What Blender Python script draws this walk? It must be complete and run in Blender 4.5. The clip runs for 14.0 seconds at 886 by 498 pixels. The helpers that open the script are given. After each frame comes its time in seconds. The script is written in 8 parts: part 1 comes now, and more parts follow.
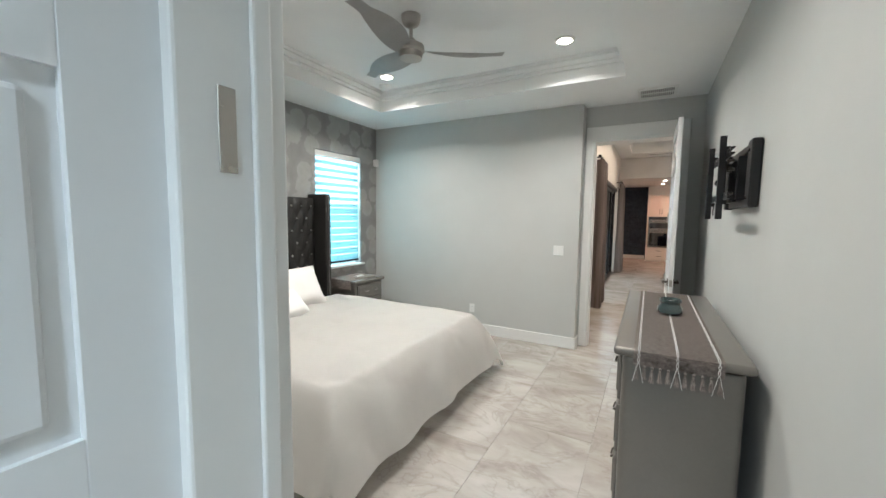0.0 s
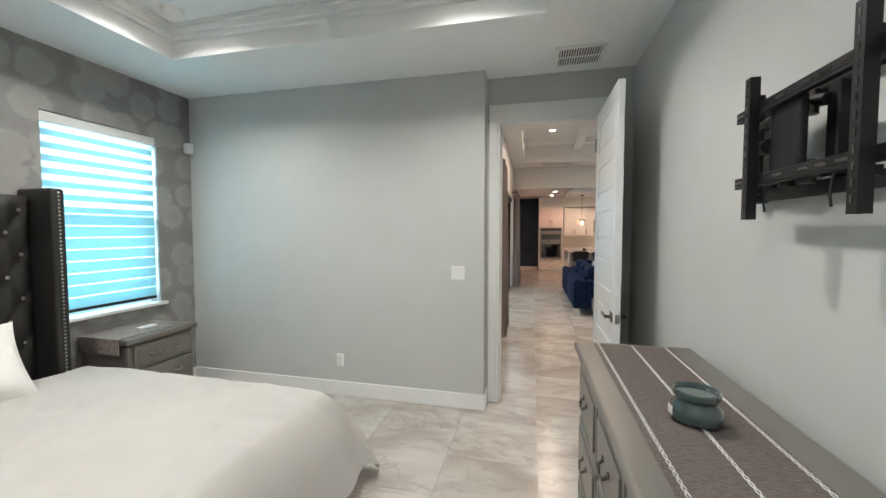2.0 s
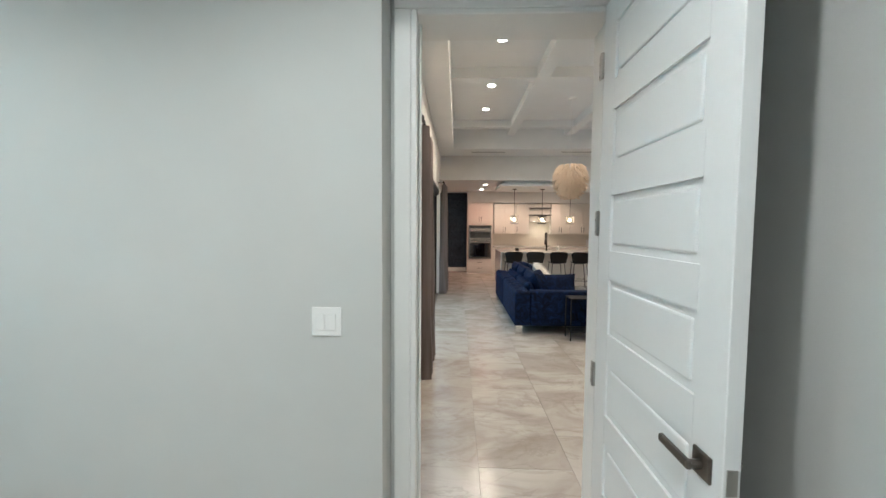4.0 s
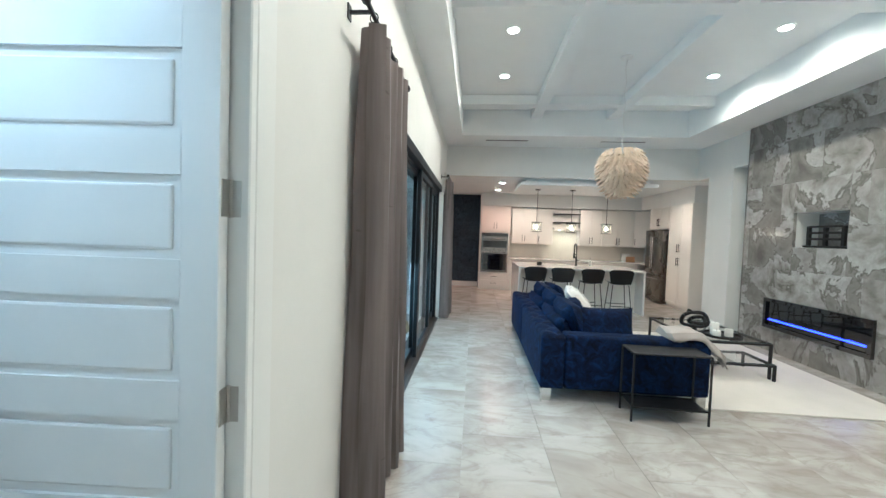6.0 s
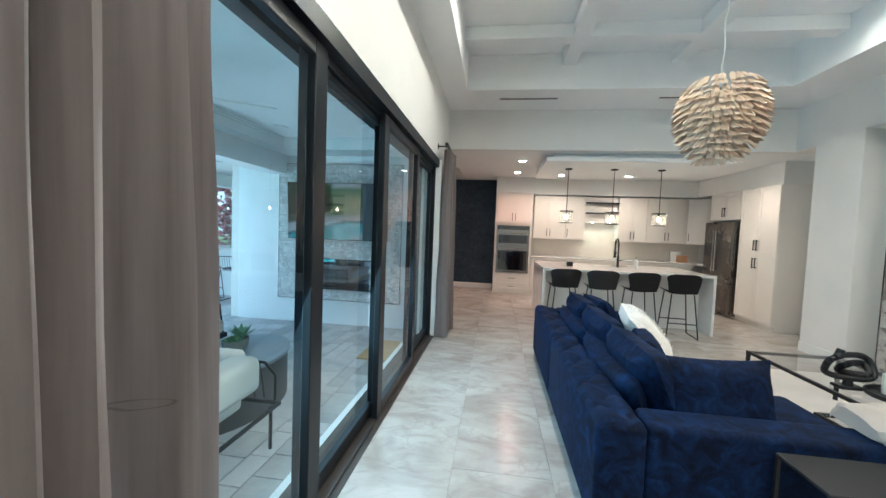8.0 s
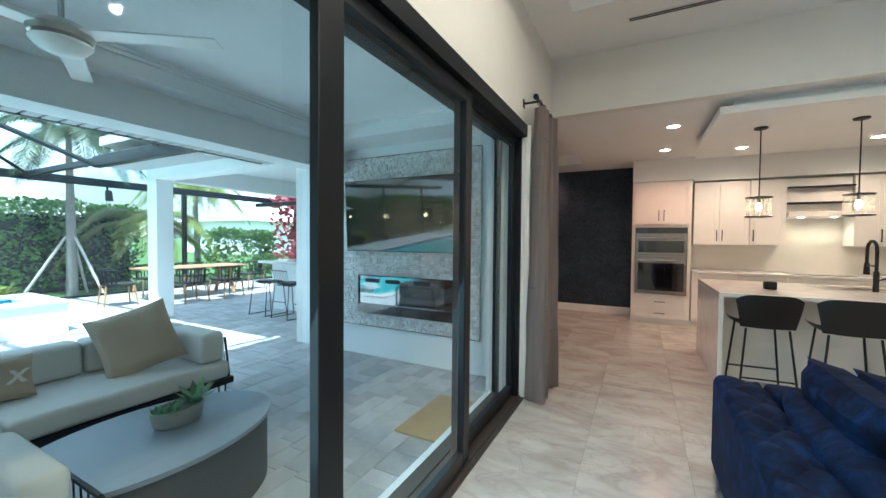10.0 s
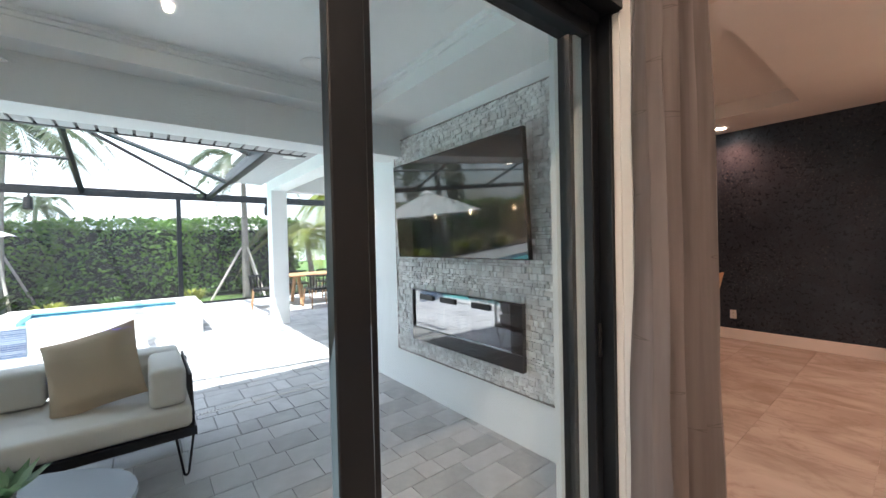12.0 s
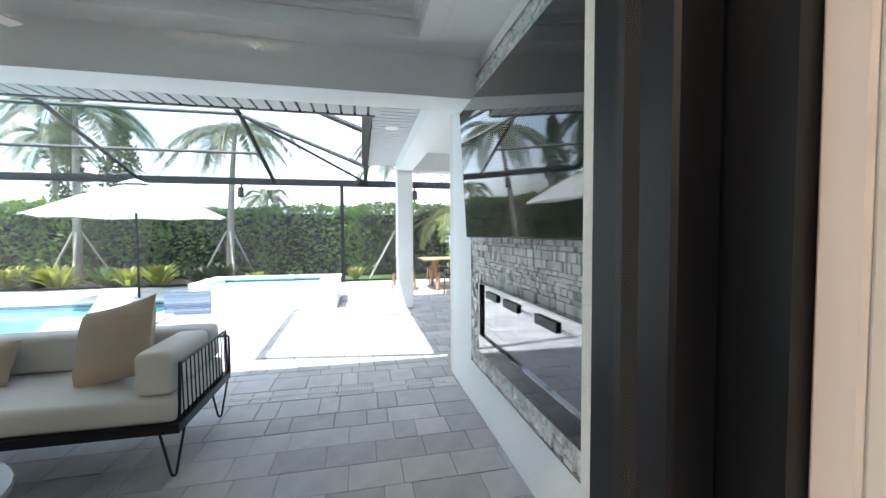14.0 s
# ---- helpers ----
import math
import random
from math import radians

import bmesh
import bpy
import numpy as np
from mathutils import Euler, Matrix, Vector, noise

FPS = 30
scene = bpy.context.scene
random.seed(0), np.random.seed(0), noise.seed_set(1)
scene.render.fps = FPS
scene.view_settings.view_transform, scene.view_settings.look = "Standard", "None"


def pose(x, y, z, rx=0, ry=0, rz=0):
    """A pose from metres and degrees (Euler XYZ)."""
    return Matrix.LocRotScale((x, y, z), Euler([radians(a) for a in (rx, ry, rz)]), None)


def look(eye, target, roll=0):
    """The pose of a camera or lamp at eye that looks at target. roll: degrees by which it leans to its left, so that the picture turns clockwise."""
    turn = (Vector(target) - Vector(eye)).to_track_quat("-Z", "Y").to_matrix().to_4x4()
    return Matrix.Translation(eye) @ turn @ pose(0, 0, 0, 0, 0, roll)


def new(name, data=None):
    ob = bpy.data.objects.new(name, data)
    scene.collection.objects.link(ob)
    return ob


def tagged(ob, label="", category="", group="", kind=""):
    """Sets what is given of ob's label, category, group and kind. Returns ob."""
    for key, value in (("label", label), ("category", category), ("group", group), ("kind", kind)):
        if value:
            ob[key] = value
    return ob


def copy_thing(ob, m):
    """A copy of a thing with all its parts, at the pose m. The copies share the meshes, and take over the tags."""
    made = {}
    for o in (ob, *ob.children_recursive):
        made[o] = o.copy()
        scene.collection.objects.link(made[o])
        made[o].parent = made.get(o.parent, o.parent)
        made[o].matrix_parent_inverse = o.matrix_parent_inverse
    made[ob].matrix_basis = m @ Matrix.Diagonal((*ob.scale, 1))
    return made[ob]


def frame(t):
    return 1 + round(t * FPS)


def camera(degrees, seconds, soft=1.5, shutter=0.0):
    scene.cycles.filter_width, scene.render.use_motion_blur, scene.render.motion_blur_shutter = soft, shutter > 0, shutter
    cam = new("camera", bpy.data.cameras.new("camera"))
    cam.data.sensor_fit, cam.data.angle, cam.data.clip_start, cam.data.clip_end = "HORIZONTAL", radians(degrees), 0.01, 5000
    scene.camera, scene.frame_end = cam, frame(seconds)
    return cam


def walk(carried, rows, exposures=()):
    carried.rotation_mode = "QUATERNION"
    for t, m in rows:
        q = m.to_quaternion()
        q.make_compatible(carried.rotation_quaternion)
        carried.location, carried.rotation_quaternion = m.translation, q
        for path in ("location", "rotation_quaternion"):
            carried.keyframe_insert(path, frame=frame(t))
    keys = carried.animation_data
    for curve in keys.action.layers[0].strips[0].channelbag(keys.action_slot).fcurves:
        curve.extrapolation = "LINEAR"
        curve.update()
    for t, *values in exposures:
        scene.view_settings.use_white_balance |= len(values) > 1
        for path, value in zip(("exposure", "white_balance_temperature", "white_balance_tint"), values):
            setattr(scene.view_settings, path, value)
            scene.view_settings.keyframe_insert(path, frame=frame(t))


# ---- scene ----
# the camera and its walk
cam = camera(99.1, 14.0)
PATH = [
    (0, (0.294, 0.514, 1.552), (-0.659, 2.264, 1.38), 0.7),
    (0.5, (0.245, 0.857, 1.51), (-0.501, 2.706, 1.35), 1.1),
    (1, (0.155, 1.197, 1.523), (-0.471, 3.091, 1.385), 1.0),
    (1.5, (0.072, 1.584, 1.534), (-0.495, 3.498, 1.42), 0.6),
    (2, (-0.031, 1.965, 1.521), (-0.49, 3.91, 1.426), -0.0),
    (2.5, (-0.104, 2.373, 1.531), (-0.458, 4.339, 1.43), -0.5),
    (3, (-0.116, 2.823, 1.546), (-0.378, 4.803, 1.434), -0.4),
    (3.2, (-0.133, 2.98, 1.542), (-0.343, 4.965, 1.428), -0.3),
    (5.3, (-0.041, 4.892, 1.535), (-0.066, 6.89, 1.451), 0.9),
    (5.5, (-0.008, 5.093, 1.535), (-0.081, 7.09, 1.466), 1.4),
    (6, (0.054, 5.542, 1.522), (-0.11, 7.534, 1.447), 2.0),
    (6.5, (0.08, 5.992, 1.527), (-0.112, 7.981, 1.436), 2.1),
    (7, (0.139, 6.466, 1.507), (-0.052, 8.454, 1.407), 2.2),
    (7.2, (0.159, 6.647, 1.499), (-0.032, 8.635, 1.4), 2.4),
    (9.3, (0.285, 8.509, 1.425), (-0.357, 10.402, 1.345), 0.6),
    (9.5, (0.293, 8.698, 1.423), (-0.427, 10.562, 1.358), 0.5),
    (10, (0.318, 9.133, 1.404), (-0.604, 10.907, 1.351), 0.5),
    (10.5, (0.312, 9.554, 1.408), (-0.833, 11.194, 1.364), 0.3),
    (11, (0.299, 9.962, 1.395), (-1.046, 11.442, 1.377), -0.2),
    (11.5, (0.248, 10.419, 1.384), (-1.234, 11.762, 1.36), -0.7),
    (12, (0.18, 10.871, 1.371), (-1.391, 12.11, 1.34), -1.3),
    (12.3, (0.159, 11.22, 1.321), (-1.506, 12.328, 1.317), -1.6),
    (12.5, (0.131, 11.395, 1.305), (-1.578, 12.433, 1.302), -1.3),
    (13, (-0.061, 11.766, 1.255), (-1.865, 12.629, 1.251), -0.4),
    (13.5, (-0.245, 11.982, 1.263), (-2.138, 12.627, 1.217), -0.1),
    (14, (-0.396, 12.08, 1.273), (-2.349, 12.501, 1.193), -0.3),
]
walk(cam, [(t, look(eye, target, roll)) for t, eye, target, roll in PATH],
     [(0, 1.1, 5820, 8), (1.0, 0.99, 5820, 8), (3.2, 1.0, 5750, 8), (5.3, 1.4, 4750, -7), (7.2, 1.6, 4600, -5), (9.3, 1.45, 5000, -7), (10.5, 1.42, 5200, 0), (11.5, 1.48, 5900, 11), (12.5, 1.66, 6450, 19), (13.4, 1.55, 6400, 18), (14, 1.5, 6250, 17)])

# world, sun, lamps
world = bpy.data.worlds.new("sky")
scene.world = world
world.use_nodes = True
wn, wl = world.node_tree.nodes, world.node_tree.links
SUN_DIR = Vector((-0.6, 0.75, -2.6)).normalized()
sky = wn.new("ShaderNodeTexSky")
sky.sky_type = "NISHITA"
sky.sun_disc = False
sky.sun_elevation = math.asin(-SUN_DIR.z)
sky.sun_rotation = math.atan2(-SUN_DIR.x, -SUN_DIR.y)
sky.air_density, sky.dust_density = 1.2, 3.0
# soft clouds over the sky
tc = wn.new("ShaderNodeTexCoord")
cl = wn.new("ShaderNodeTexNoise")
cl.inputs["Scale"].default_value, cl.inputs["Detail"].default_value = 2.6, 6
wl.new(tc.outputs["Generated"], cl.inputs["Vector"])
ramp = wn.new("ShaderNodeValToRGB")
ramp.color_ramp.elements[0].position, ramp.color_ramp.elements[1].position = 0.38, 0.62
wl.new(cl.outputs["Fac"], ramp.inputs["Fac"])
cmix = wn.new("ShaderNodeMix")
cmix.data_type = "RGBA"
cmix.inputs["B"].default_value = (8.2, 8.7, 9.2, 1)
wl.new(ramp.outputs["Color"], cmix.inputs["Factor"])
wl.new(sky.outputs["Color"], cmix.inputs["A"])
wl.new(cmix.outputs["Result"], wn["Background"].inputs["Color"])
wn["Background"].inputs["Strength"].default_value = 0.15

sun = new("sun", bpy.data.lights.new("sun", "SUN"))
sun.data.energy, sun.data.angle, sun.data.color = 5.0, radians(0.5), (1.0, 0.95, 0.88)
sun.matrix_world = look((0, 0, 20), Vector((0, 0, 20)) + SUN_DIR)


def area_lamp(name, at, to, w, h, watts, color):
    d = bpy.data.lights.new(name, "AREA")
    d.shape, d.size, d.size_y, d.energy, d.color = "RECTANGLE", w, h, watts, color
    ob = new(name, d)
    ob.matrix_world = look(at, to)
    return ob


def can_lamp(x, y, z, watts, color=(1.0, 0.90, 0.78), wide=150):
    d = bpy.data.lights.new("downlight_lamp", "SPOT")
    d.energy, d.color, d.spot_size, d.spot_blend, d.shadow_soft_size = watts, color, radians(wide), 0.8, 0.05
    ob = new("downlight_lamp", d)
    ob.location = (x, y, z)
    return ob


DAY = (0.72, 0.94, 1.0)
area_lamp("window_daylight", (-3.52, 4.33, 1.62), (0, 4.33, 1.5), 0.8, 1.45, 20, DAY)
area_lamp("slider_daylight", (-0.556, 9.95, 1.3), (4, 9.95, -0.6), 3.5, 2.0, 13, (0.78, 0.95, 1.0))
BED_CANS = [(-2.3, 3.95), (-0.42, 3.95), (-2.3, 2.05), (-0.42, 2.05)]
# the three at y 7.2 are unseen, added to brighten the west wall
GREAT_CANS = [(0.4, 11.12), (3.25, 11.12), (0.4, 9.9), (3.25, 9.9), (0.4, 8.4), (3.25, 8.4), (0.4, 7.2), (3.25, 7.2), (1.75, 7.2)]
DINING_CANS = [(0.65, 14.39), (0.63, 15.7), (-1.42, 16.72)]
KITCHEN_CANS = [(4.0, 14.3), (1.6, 16.0), (3.0, 16.0)]
for x, y in BED_CANS:
    can_lamp(x, y, 3.02, 54)
# unseen lamp, added to brighten the bath passage door
can_lamp(0.2, -0.9, 2.76, 95, (0.86, 0.96, 1.0))
# unseen closet lamp, added to lighten the open closet door
can_lamp(-1.3, 6.0, 2.56, 13, (0.9, 0.96, 1.0))
for x, y in GREAT_CANS:
    can_lamp(x, y, 3.80, 33, (1.0, 0.74, 0.52), 166)
for x, y in KITCHEN_CANS:
    can_lamp(x, y, 2.72, 27, (1.0, 0.64, 0.42))
for x in (2.5, 2.87):
    can_lamp(x, 16.78, 1.765, 5, (1.0, 0.74, 0.48))
for x, y in DINING_CANS:
    can_lamp(x, y, 2.72, 17, (1.0, 0.40, 0.24))


# materials
def ramp_of(n, l, src, stops):
    r = n.new("ShaderNodeValToRGB")
    e = r.color_ramp.elements
    while len(e) < len(stops):
        e.new(0.5)
    for k, (p, c) in enumerate(stops):
        e[k].position, e[k].color = p, (*c, 1)
    l.new(src, r.inputs["Fac"])
    return r.outputs["Color"]


def tex_noise(n, l, co, scale, detail=4, rough=0.55, distort=0.0):
    t = n.new("ShaderNodeTexNoise")
    t.inputs["Scale"].default_value, t.inputs["Detail"].default_value = scale, detail
    t.inputs["Roughness"].default_value, t.inputs["Distortion"].default_value = rough, distort
    l.new(co, t.inputs["Vector"])
    return t.outputs["Fac"]


def mixed(n, l, fac, a, b, how="MIX"):
    m = n.new("ShaderNodeMix")
    m.data_type, m.blend_type = "RGBA", how
    for key, v in (("Factor", fac), ("A", a), ("B", b)):
        if isinstance(v, (int, float)):
            m.inputs[key].default_value = v
        elif isinstance(v, tuple):
            m.inputs[key].default_value = (*v, 1)
        else:
            l.new(v, m.inputs[key])
    return m.outputs["Result"]


def start_mat(name):
    m = bpy.data.materials.new(name)
    m.use_nodes = True
    n, l = m.node_tree.nodes, m.node_tree.links
    co = n.new("ShaderNodeTexCoord").outputs["Object"]
    return m, n, l, n["Principled BSDF"], co


def bump_to(n, l, bsdf, height, strength, dist=0.01):
    b = n.new("ShaderNodeBump")
    b.inputs["Strength"].default_value, b.inputs["Distance"].default_value = strength, dist
    l.new(height, b.inputs["Height"])
    l.new(b.outputs["Normal"], bsdf.inputs["Normal"])


def mat(name, color, rough=0.6, metal=0.0, vary=0.12, scale=3.0, fine=60.0, bump=0.1, dist=0.004, rnd=0.0, coat=0.0, sheen=0.0, isle=False, spec=0.5):
    """Plain surface with a broad and a fine variation."""
    m, n, l, b, co = start_mat(name)
    lo = tuple(c * (1 - vary) for c in color)
    hi = tuple(min(1, c * (1 + vary)) for c in color)
    broad = tex_noise(n, l, co, scale)
    grain = tex_noise(n, l, co, fine, 3)
    col = ramp_of(n, l, broad, [(0.3, lo), (0.7, hi)])
    col = mixed(n, l, 0.25, col, ramp_of(n, l, grain, [(0.3, lo), (0.7, hi)]))
    if rnd:
        info = n.new("ShaderNodeNewGeometry").outputs["Random Per Island"] if isle else n.new("ShaderNodeObjectInfo").outputs["Random"]
        col = mixed(n, l, rnd, col, ramp_of(n, l, info, [(0, tuple(c * 0.55 for c in color)), (1, tuple(min(1, c * 1.45) for c in color))]))
    l.new(col, b.inputs["Base Color"])
    b.inputs["Metallic"].default_value = metal
    r = n.new("ShaderNodeMapRange")
    r.inputs["To Min"].default_value, r.inputs["To Max"].default_value = max(0, rough - 0.06), min(1, rough + 0.06)
    l.new(broad, r.inputs["Value"])
    l.new(r.outputs["Result"], b.inputs["Roughness"])
    b.inputs["Specular IOR Level"].default_value = spec
    b.inputs["Coat Weight"].default_value = coat
    b.inputs["Sheen Weight"].default_value = sheen
    if bump:
        bump_to(n, l, b, grain, bump, dist)
    return m


def glow(name, color, strength):
    m, n, l, b, co = start_mat(name)
    b.inputs["Base Color"].default_value = (*color, 1)
    b.inputs["Emission Color"].default_value = (*color, 1)
    b.inputs["Emission Strength"].default_value = strength
    return m


def pane_mat(name, tint, gloss=1.5, rough=0.0, extra=0.0):
    """Thin clear sheet: see-through, with a mirror-like gloss that grows at a slant."""
    m = bpy.data.materials.new(name)
    m.use_nodes = True
    n, l = m.node_tree.nodes, m.node_tree.links
    n.remove(n["Principled BSDF"])
    t, g, mx, f = n.new("ShaderNodeBsdfTransparent"), n.new("ShaderNodeBsdfGlossy"), n.new("ShaderNodeMixShader"), n.new("ShaderNodeFresnel")
    t.inputs["Color"].default_value = (*tint, 1)
    g.inputs["Roughness"].default_value = rough
    f.inputs["IOR"].default_value = gloss
    l.new(f.outputs["Fac"], mx.inputs["Fac"])
    l.new(t.outputs["BSDF"], mx.inputs[1])
    l.new(g.outputs["BSDF"], mx.inputs[2])
    l.new(mx.outputs["Shader"], n["Material Output"].inputs["Surface"])
    return m


def veil_mat(name, color, through_part):
    """Woven sheet: part see-through, part cloth."""
    m = bpy.data.materials.new(name)
    m.use_nodes = True
    n, l = m.node_tree.nodes, m.node_tree.links
    b = n["Principled BSDF"]
    b.inputs["Base Color"].default_value = (*color, 1)
    b.inputs["Roughness"].default_value = 0.9
    t, mx = n.new("ShaderNodeBsdfTransparent"), n.new("ShaderNodeMixShader")
    mx.inputs["Fac"].default_value = 1 - through_part
    l.new(t.outputs["BSDF"], mx.inputs[1])
    l.new(b.outputs["BSDF"], mx.inputs[2])
    l.new(mx.outputs["Shader"], n["Material Output"].inputs["Surface"])
    return m


def blind_mat(name, color, through_part):
    """Blind cloth that lets daylight glow through."""
    m, n, l, b, co = start_mat(name)
    weave = tex_noise(n, l, co, 300, 2)
    l.new(ramp_of(n, l, weave, [(0.3, tuple(c * 0.9 for c in color)), (0.7, color)]), b.inputs["Base Color"])
    b.inputs["Roughness"].default_value = 0.9
    tr, t = n.new("ShaderNodeBsdfTranslucent"), n.new("ShaderNodeBsdfTransparent")
    tr.inputs["Color"].default_value = (*color, 1)
    m1, m2 = n.new("ShaderNodeMixShader"), n.new("ShaderNodeMixShader")
    m1.inputs["Fac"].default_value, m2.inputs["Fac"].default_value = 0.55, through_part
    l.new(b.outputs["BSDF"], m1.inputs[1])
    l.new(tr.outputs["BSDF"], m1.inputs[2])
    l.new(m1.outputs["Shader"], m2.inputs[1])
    l.new(t.outputs["BSDF"], m2.inputs[2])
    l.new(m2.outputs["Shader"], n["Material Output"].inputs["Surface"])
    return m


def floor_tile_mat():
    m, n, l, b, co = start_mat("polished stone-look tile")
    geo = n.new("ShaderNodeNewGeometry").outputs["Position"]
    info = n.new("ShaderNodeObjectInfo").outputs["Random"]
    off = n.new("ShaderNodeVectorMath")
    off.operation = "MULTIPLY_ADD"
    comb = n.new("ShaderNodeCombineXYZ")
    for k in "XYZ":
        l.new(info, comb.inputs[k])
    off.inputs[1].default_value = (17, 31, 9)
    l.new(comb.outputs["Vector"], off.inputs[0])
    mp = n.new("ShaderNodeMapping")
    mp.inputs["Rotation"].default_value = (0, 0, radians(-42))
    mp.inputs["Scale"].default_value = (0.85, 1.7, 1)
    l.new(geo, mp.inputs["Vector"])
    l.new(mp.outputs["Vector"], off.inputs[2])
    v = off.outputs["Vector"]
    cloud = tex_noise(n, l, v, 1.1, 5, 0.55, 1.3)
    streak = tex_noise(n, l, v, 2.3, 9, 0.62, 1.8)
    hair = tex_noise(n, l, v, 1.3, 6, 0.55, 1.6)
    col = ramp_of(n, l, cloud, [(0.28, (0.335, 0.30, 0.265)), (0.40, (0.40, 0.365, 0.33)), (0.52, (0.48, 0.45, 0.415)), (0.70, (0.54, 0.515, 0.485))])
    col = mixed(n, l, ramp_of(n, l, streak, [(0.34, (0.6, 0.6, 0.6)), (0.46, (0.14, 0.14, 0.14)), (0.56, (0, 0, 0))]), col, (0.31, 0.272, 0.235))
    col = mixed(n, l, ramp_of(n, l, hair, [(0.47, (0, 0, 0)), (0.495, (0.32, 0.32, 0.32)), (0.51, (0, 0, 0))]), col, (0.26, 0.22, 0.185))
    l.new(col, b.inputs["Base Color"])
    b.inputs["Roughness"].default_value = 0.22
    bump_to(n, l, b, tex_noise(n, l, geo, 25, 2), 0.03, 0.003)
    return m


def agate_mat():
    """Grey and white onyx-look porcelain with swirling bands."""
    m, n, l, b, co = start_mat("onyx-look porcelain")
    geo = n.new("ShaderNodeNewGeometry").outputs["Position"]
    info = n.new("ShaderNodeObjectInfo").outputs["Random"]
    off = n.new("ShaderNodeVectorMath")
    off.operation = "MULTIPLY_ADD"
    comb = n.new("ShaderNodeCombineXYZ")
    for k in "XYZ":
        l.new(info, comb.inputs[k])
    off.inputs[1].default_value = (3, 7, 5)
    l.new(comb.outputs["Vector"], off.inputs[0])
    l.new(geo, off.inputs[2])
    v = off.outputs["Vector"]
    big = tex_noise(n, l, v, 1.5, 9, 0.6, 0.55)
    tone = tex_noise(n, l, v, 0.8, 4, 0.5, 0.4)
    grit = tex_noise(n, l, v, 9.0, 7, 0.65, 0.6)
    col = ramp_of(n, l, big, [(0.30, (0.13, 0.12, 0.107)), (0.40, (0.22, 0.205, 0.185)), (0.455, (0.27, 0.255, 0.232)), (0.478, (0.12, 0.108, 0.095)), (0.492, (0.46, 0.445, 0.42)), (0.56, (0.38, 0.365, 0.34)), (0.615, (0.24, 0.225, 0.20)), (0.63, (0.12, 0.108, 0.095)), (0.65, (0.36, 0.345, 0.32)), (0.75, (0.30, 0.285, 0.26))])
    col = mixed(n, l, ramp_of(n, l, tone, [(0.38, (0.55, 0.55, 0.55)), (0.56, (0, 0, 0))]), col, (0.17, 0.158, 0.142))
    col = mixed(n, l, ramp_of(n, l, grit, [(0.35, (0.4, 0.4, 0.4)), (0.6, (0, 0, 0))]), col, (0.15, 0.138, 0.122))
    l.new(col, b.inputs["Base Color"])
    b.inputs["Roughness"].default_value = 0.12
    return m


def wallpaper_mat():
    """Grey paper with pale dahlia-like blooms and a slight shimmer."""
    m, n, l, b, co = start_mat("floral grey wallpaper")
    vo = n.new("ShaderNodeTexVoronoi")
    vo.voronoi_dimensions = "2D"
    vo.inputs["Scale"].default_value, vo.inputs["Randomness"].default_value = 3.9, 0.7
    sp, cb = n.new("ShaderNodeSeparateXYZ"), n.new("ShaderNodeCombineXYZ")
    l.new(co, sp.inputs["Vector"])
    l.new(sp.outputs["Y"], cb.inputs["X"])
    l.new(sp.outputs["Z"], cb.inputs["Y"])
    l.new(cb.outputs["Vector"], vo.inputs["Vector"])
    wob = tex_noise(n, l, co, 22, 3)
    ad = n.new("ShaderNodeMath")
    ad.operation = "MULTIPLY_ADD"
    ad.inputs[1].default_value = 0.28
    l.new(wob, ad.inputs[0])
    l.new(vo.outputs["Distance"], ad.inputs[2])
    patch = tex_noise(n, l, co, 7, 5, 0.6)
    col = ramp_of(n, l, ad.outputs[0], [(0.0, (0.37, 0.36, 0.345)), (0.25, (0.345, 0.337, 0.322)), (0.5, (0.365, 0.357, 0.342)), (0.565, (0.35, 0.342, 0.328)), (0.61, (0.265, 0.26, 0.25)), (0.8, (0.24, 0.236, 0.228))])
    col = mixed(n, l, ramp_of(n, l, patch, [(0.4, (0, 0, 0)), (0.62, (0.45, 0.45, 0.45))]), col, (0.285, 0.28, 0.268))
    l.new(col, b.inputs["Base Color"])
    r = n.new("ShaderNodeMapRange")
    r.inputs["To Min"].default_value, r.inputs["To Max"].default_value = 0.28, 0.6
    l.new(ad.outputs[0], r.inputs["Value"])
    l.new(r.outputs["Result"], b.inputs["Roughness"])
    b.inputs["Metallic"].default_value = 0.25
    bump_to(n, l, b, ad.outputs[0], 0.15, 0.003)
    return m


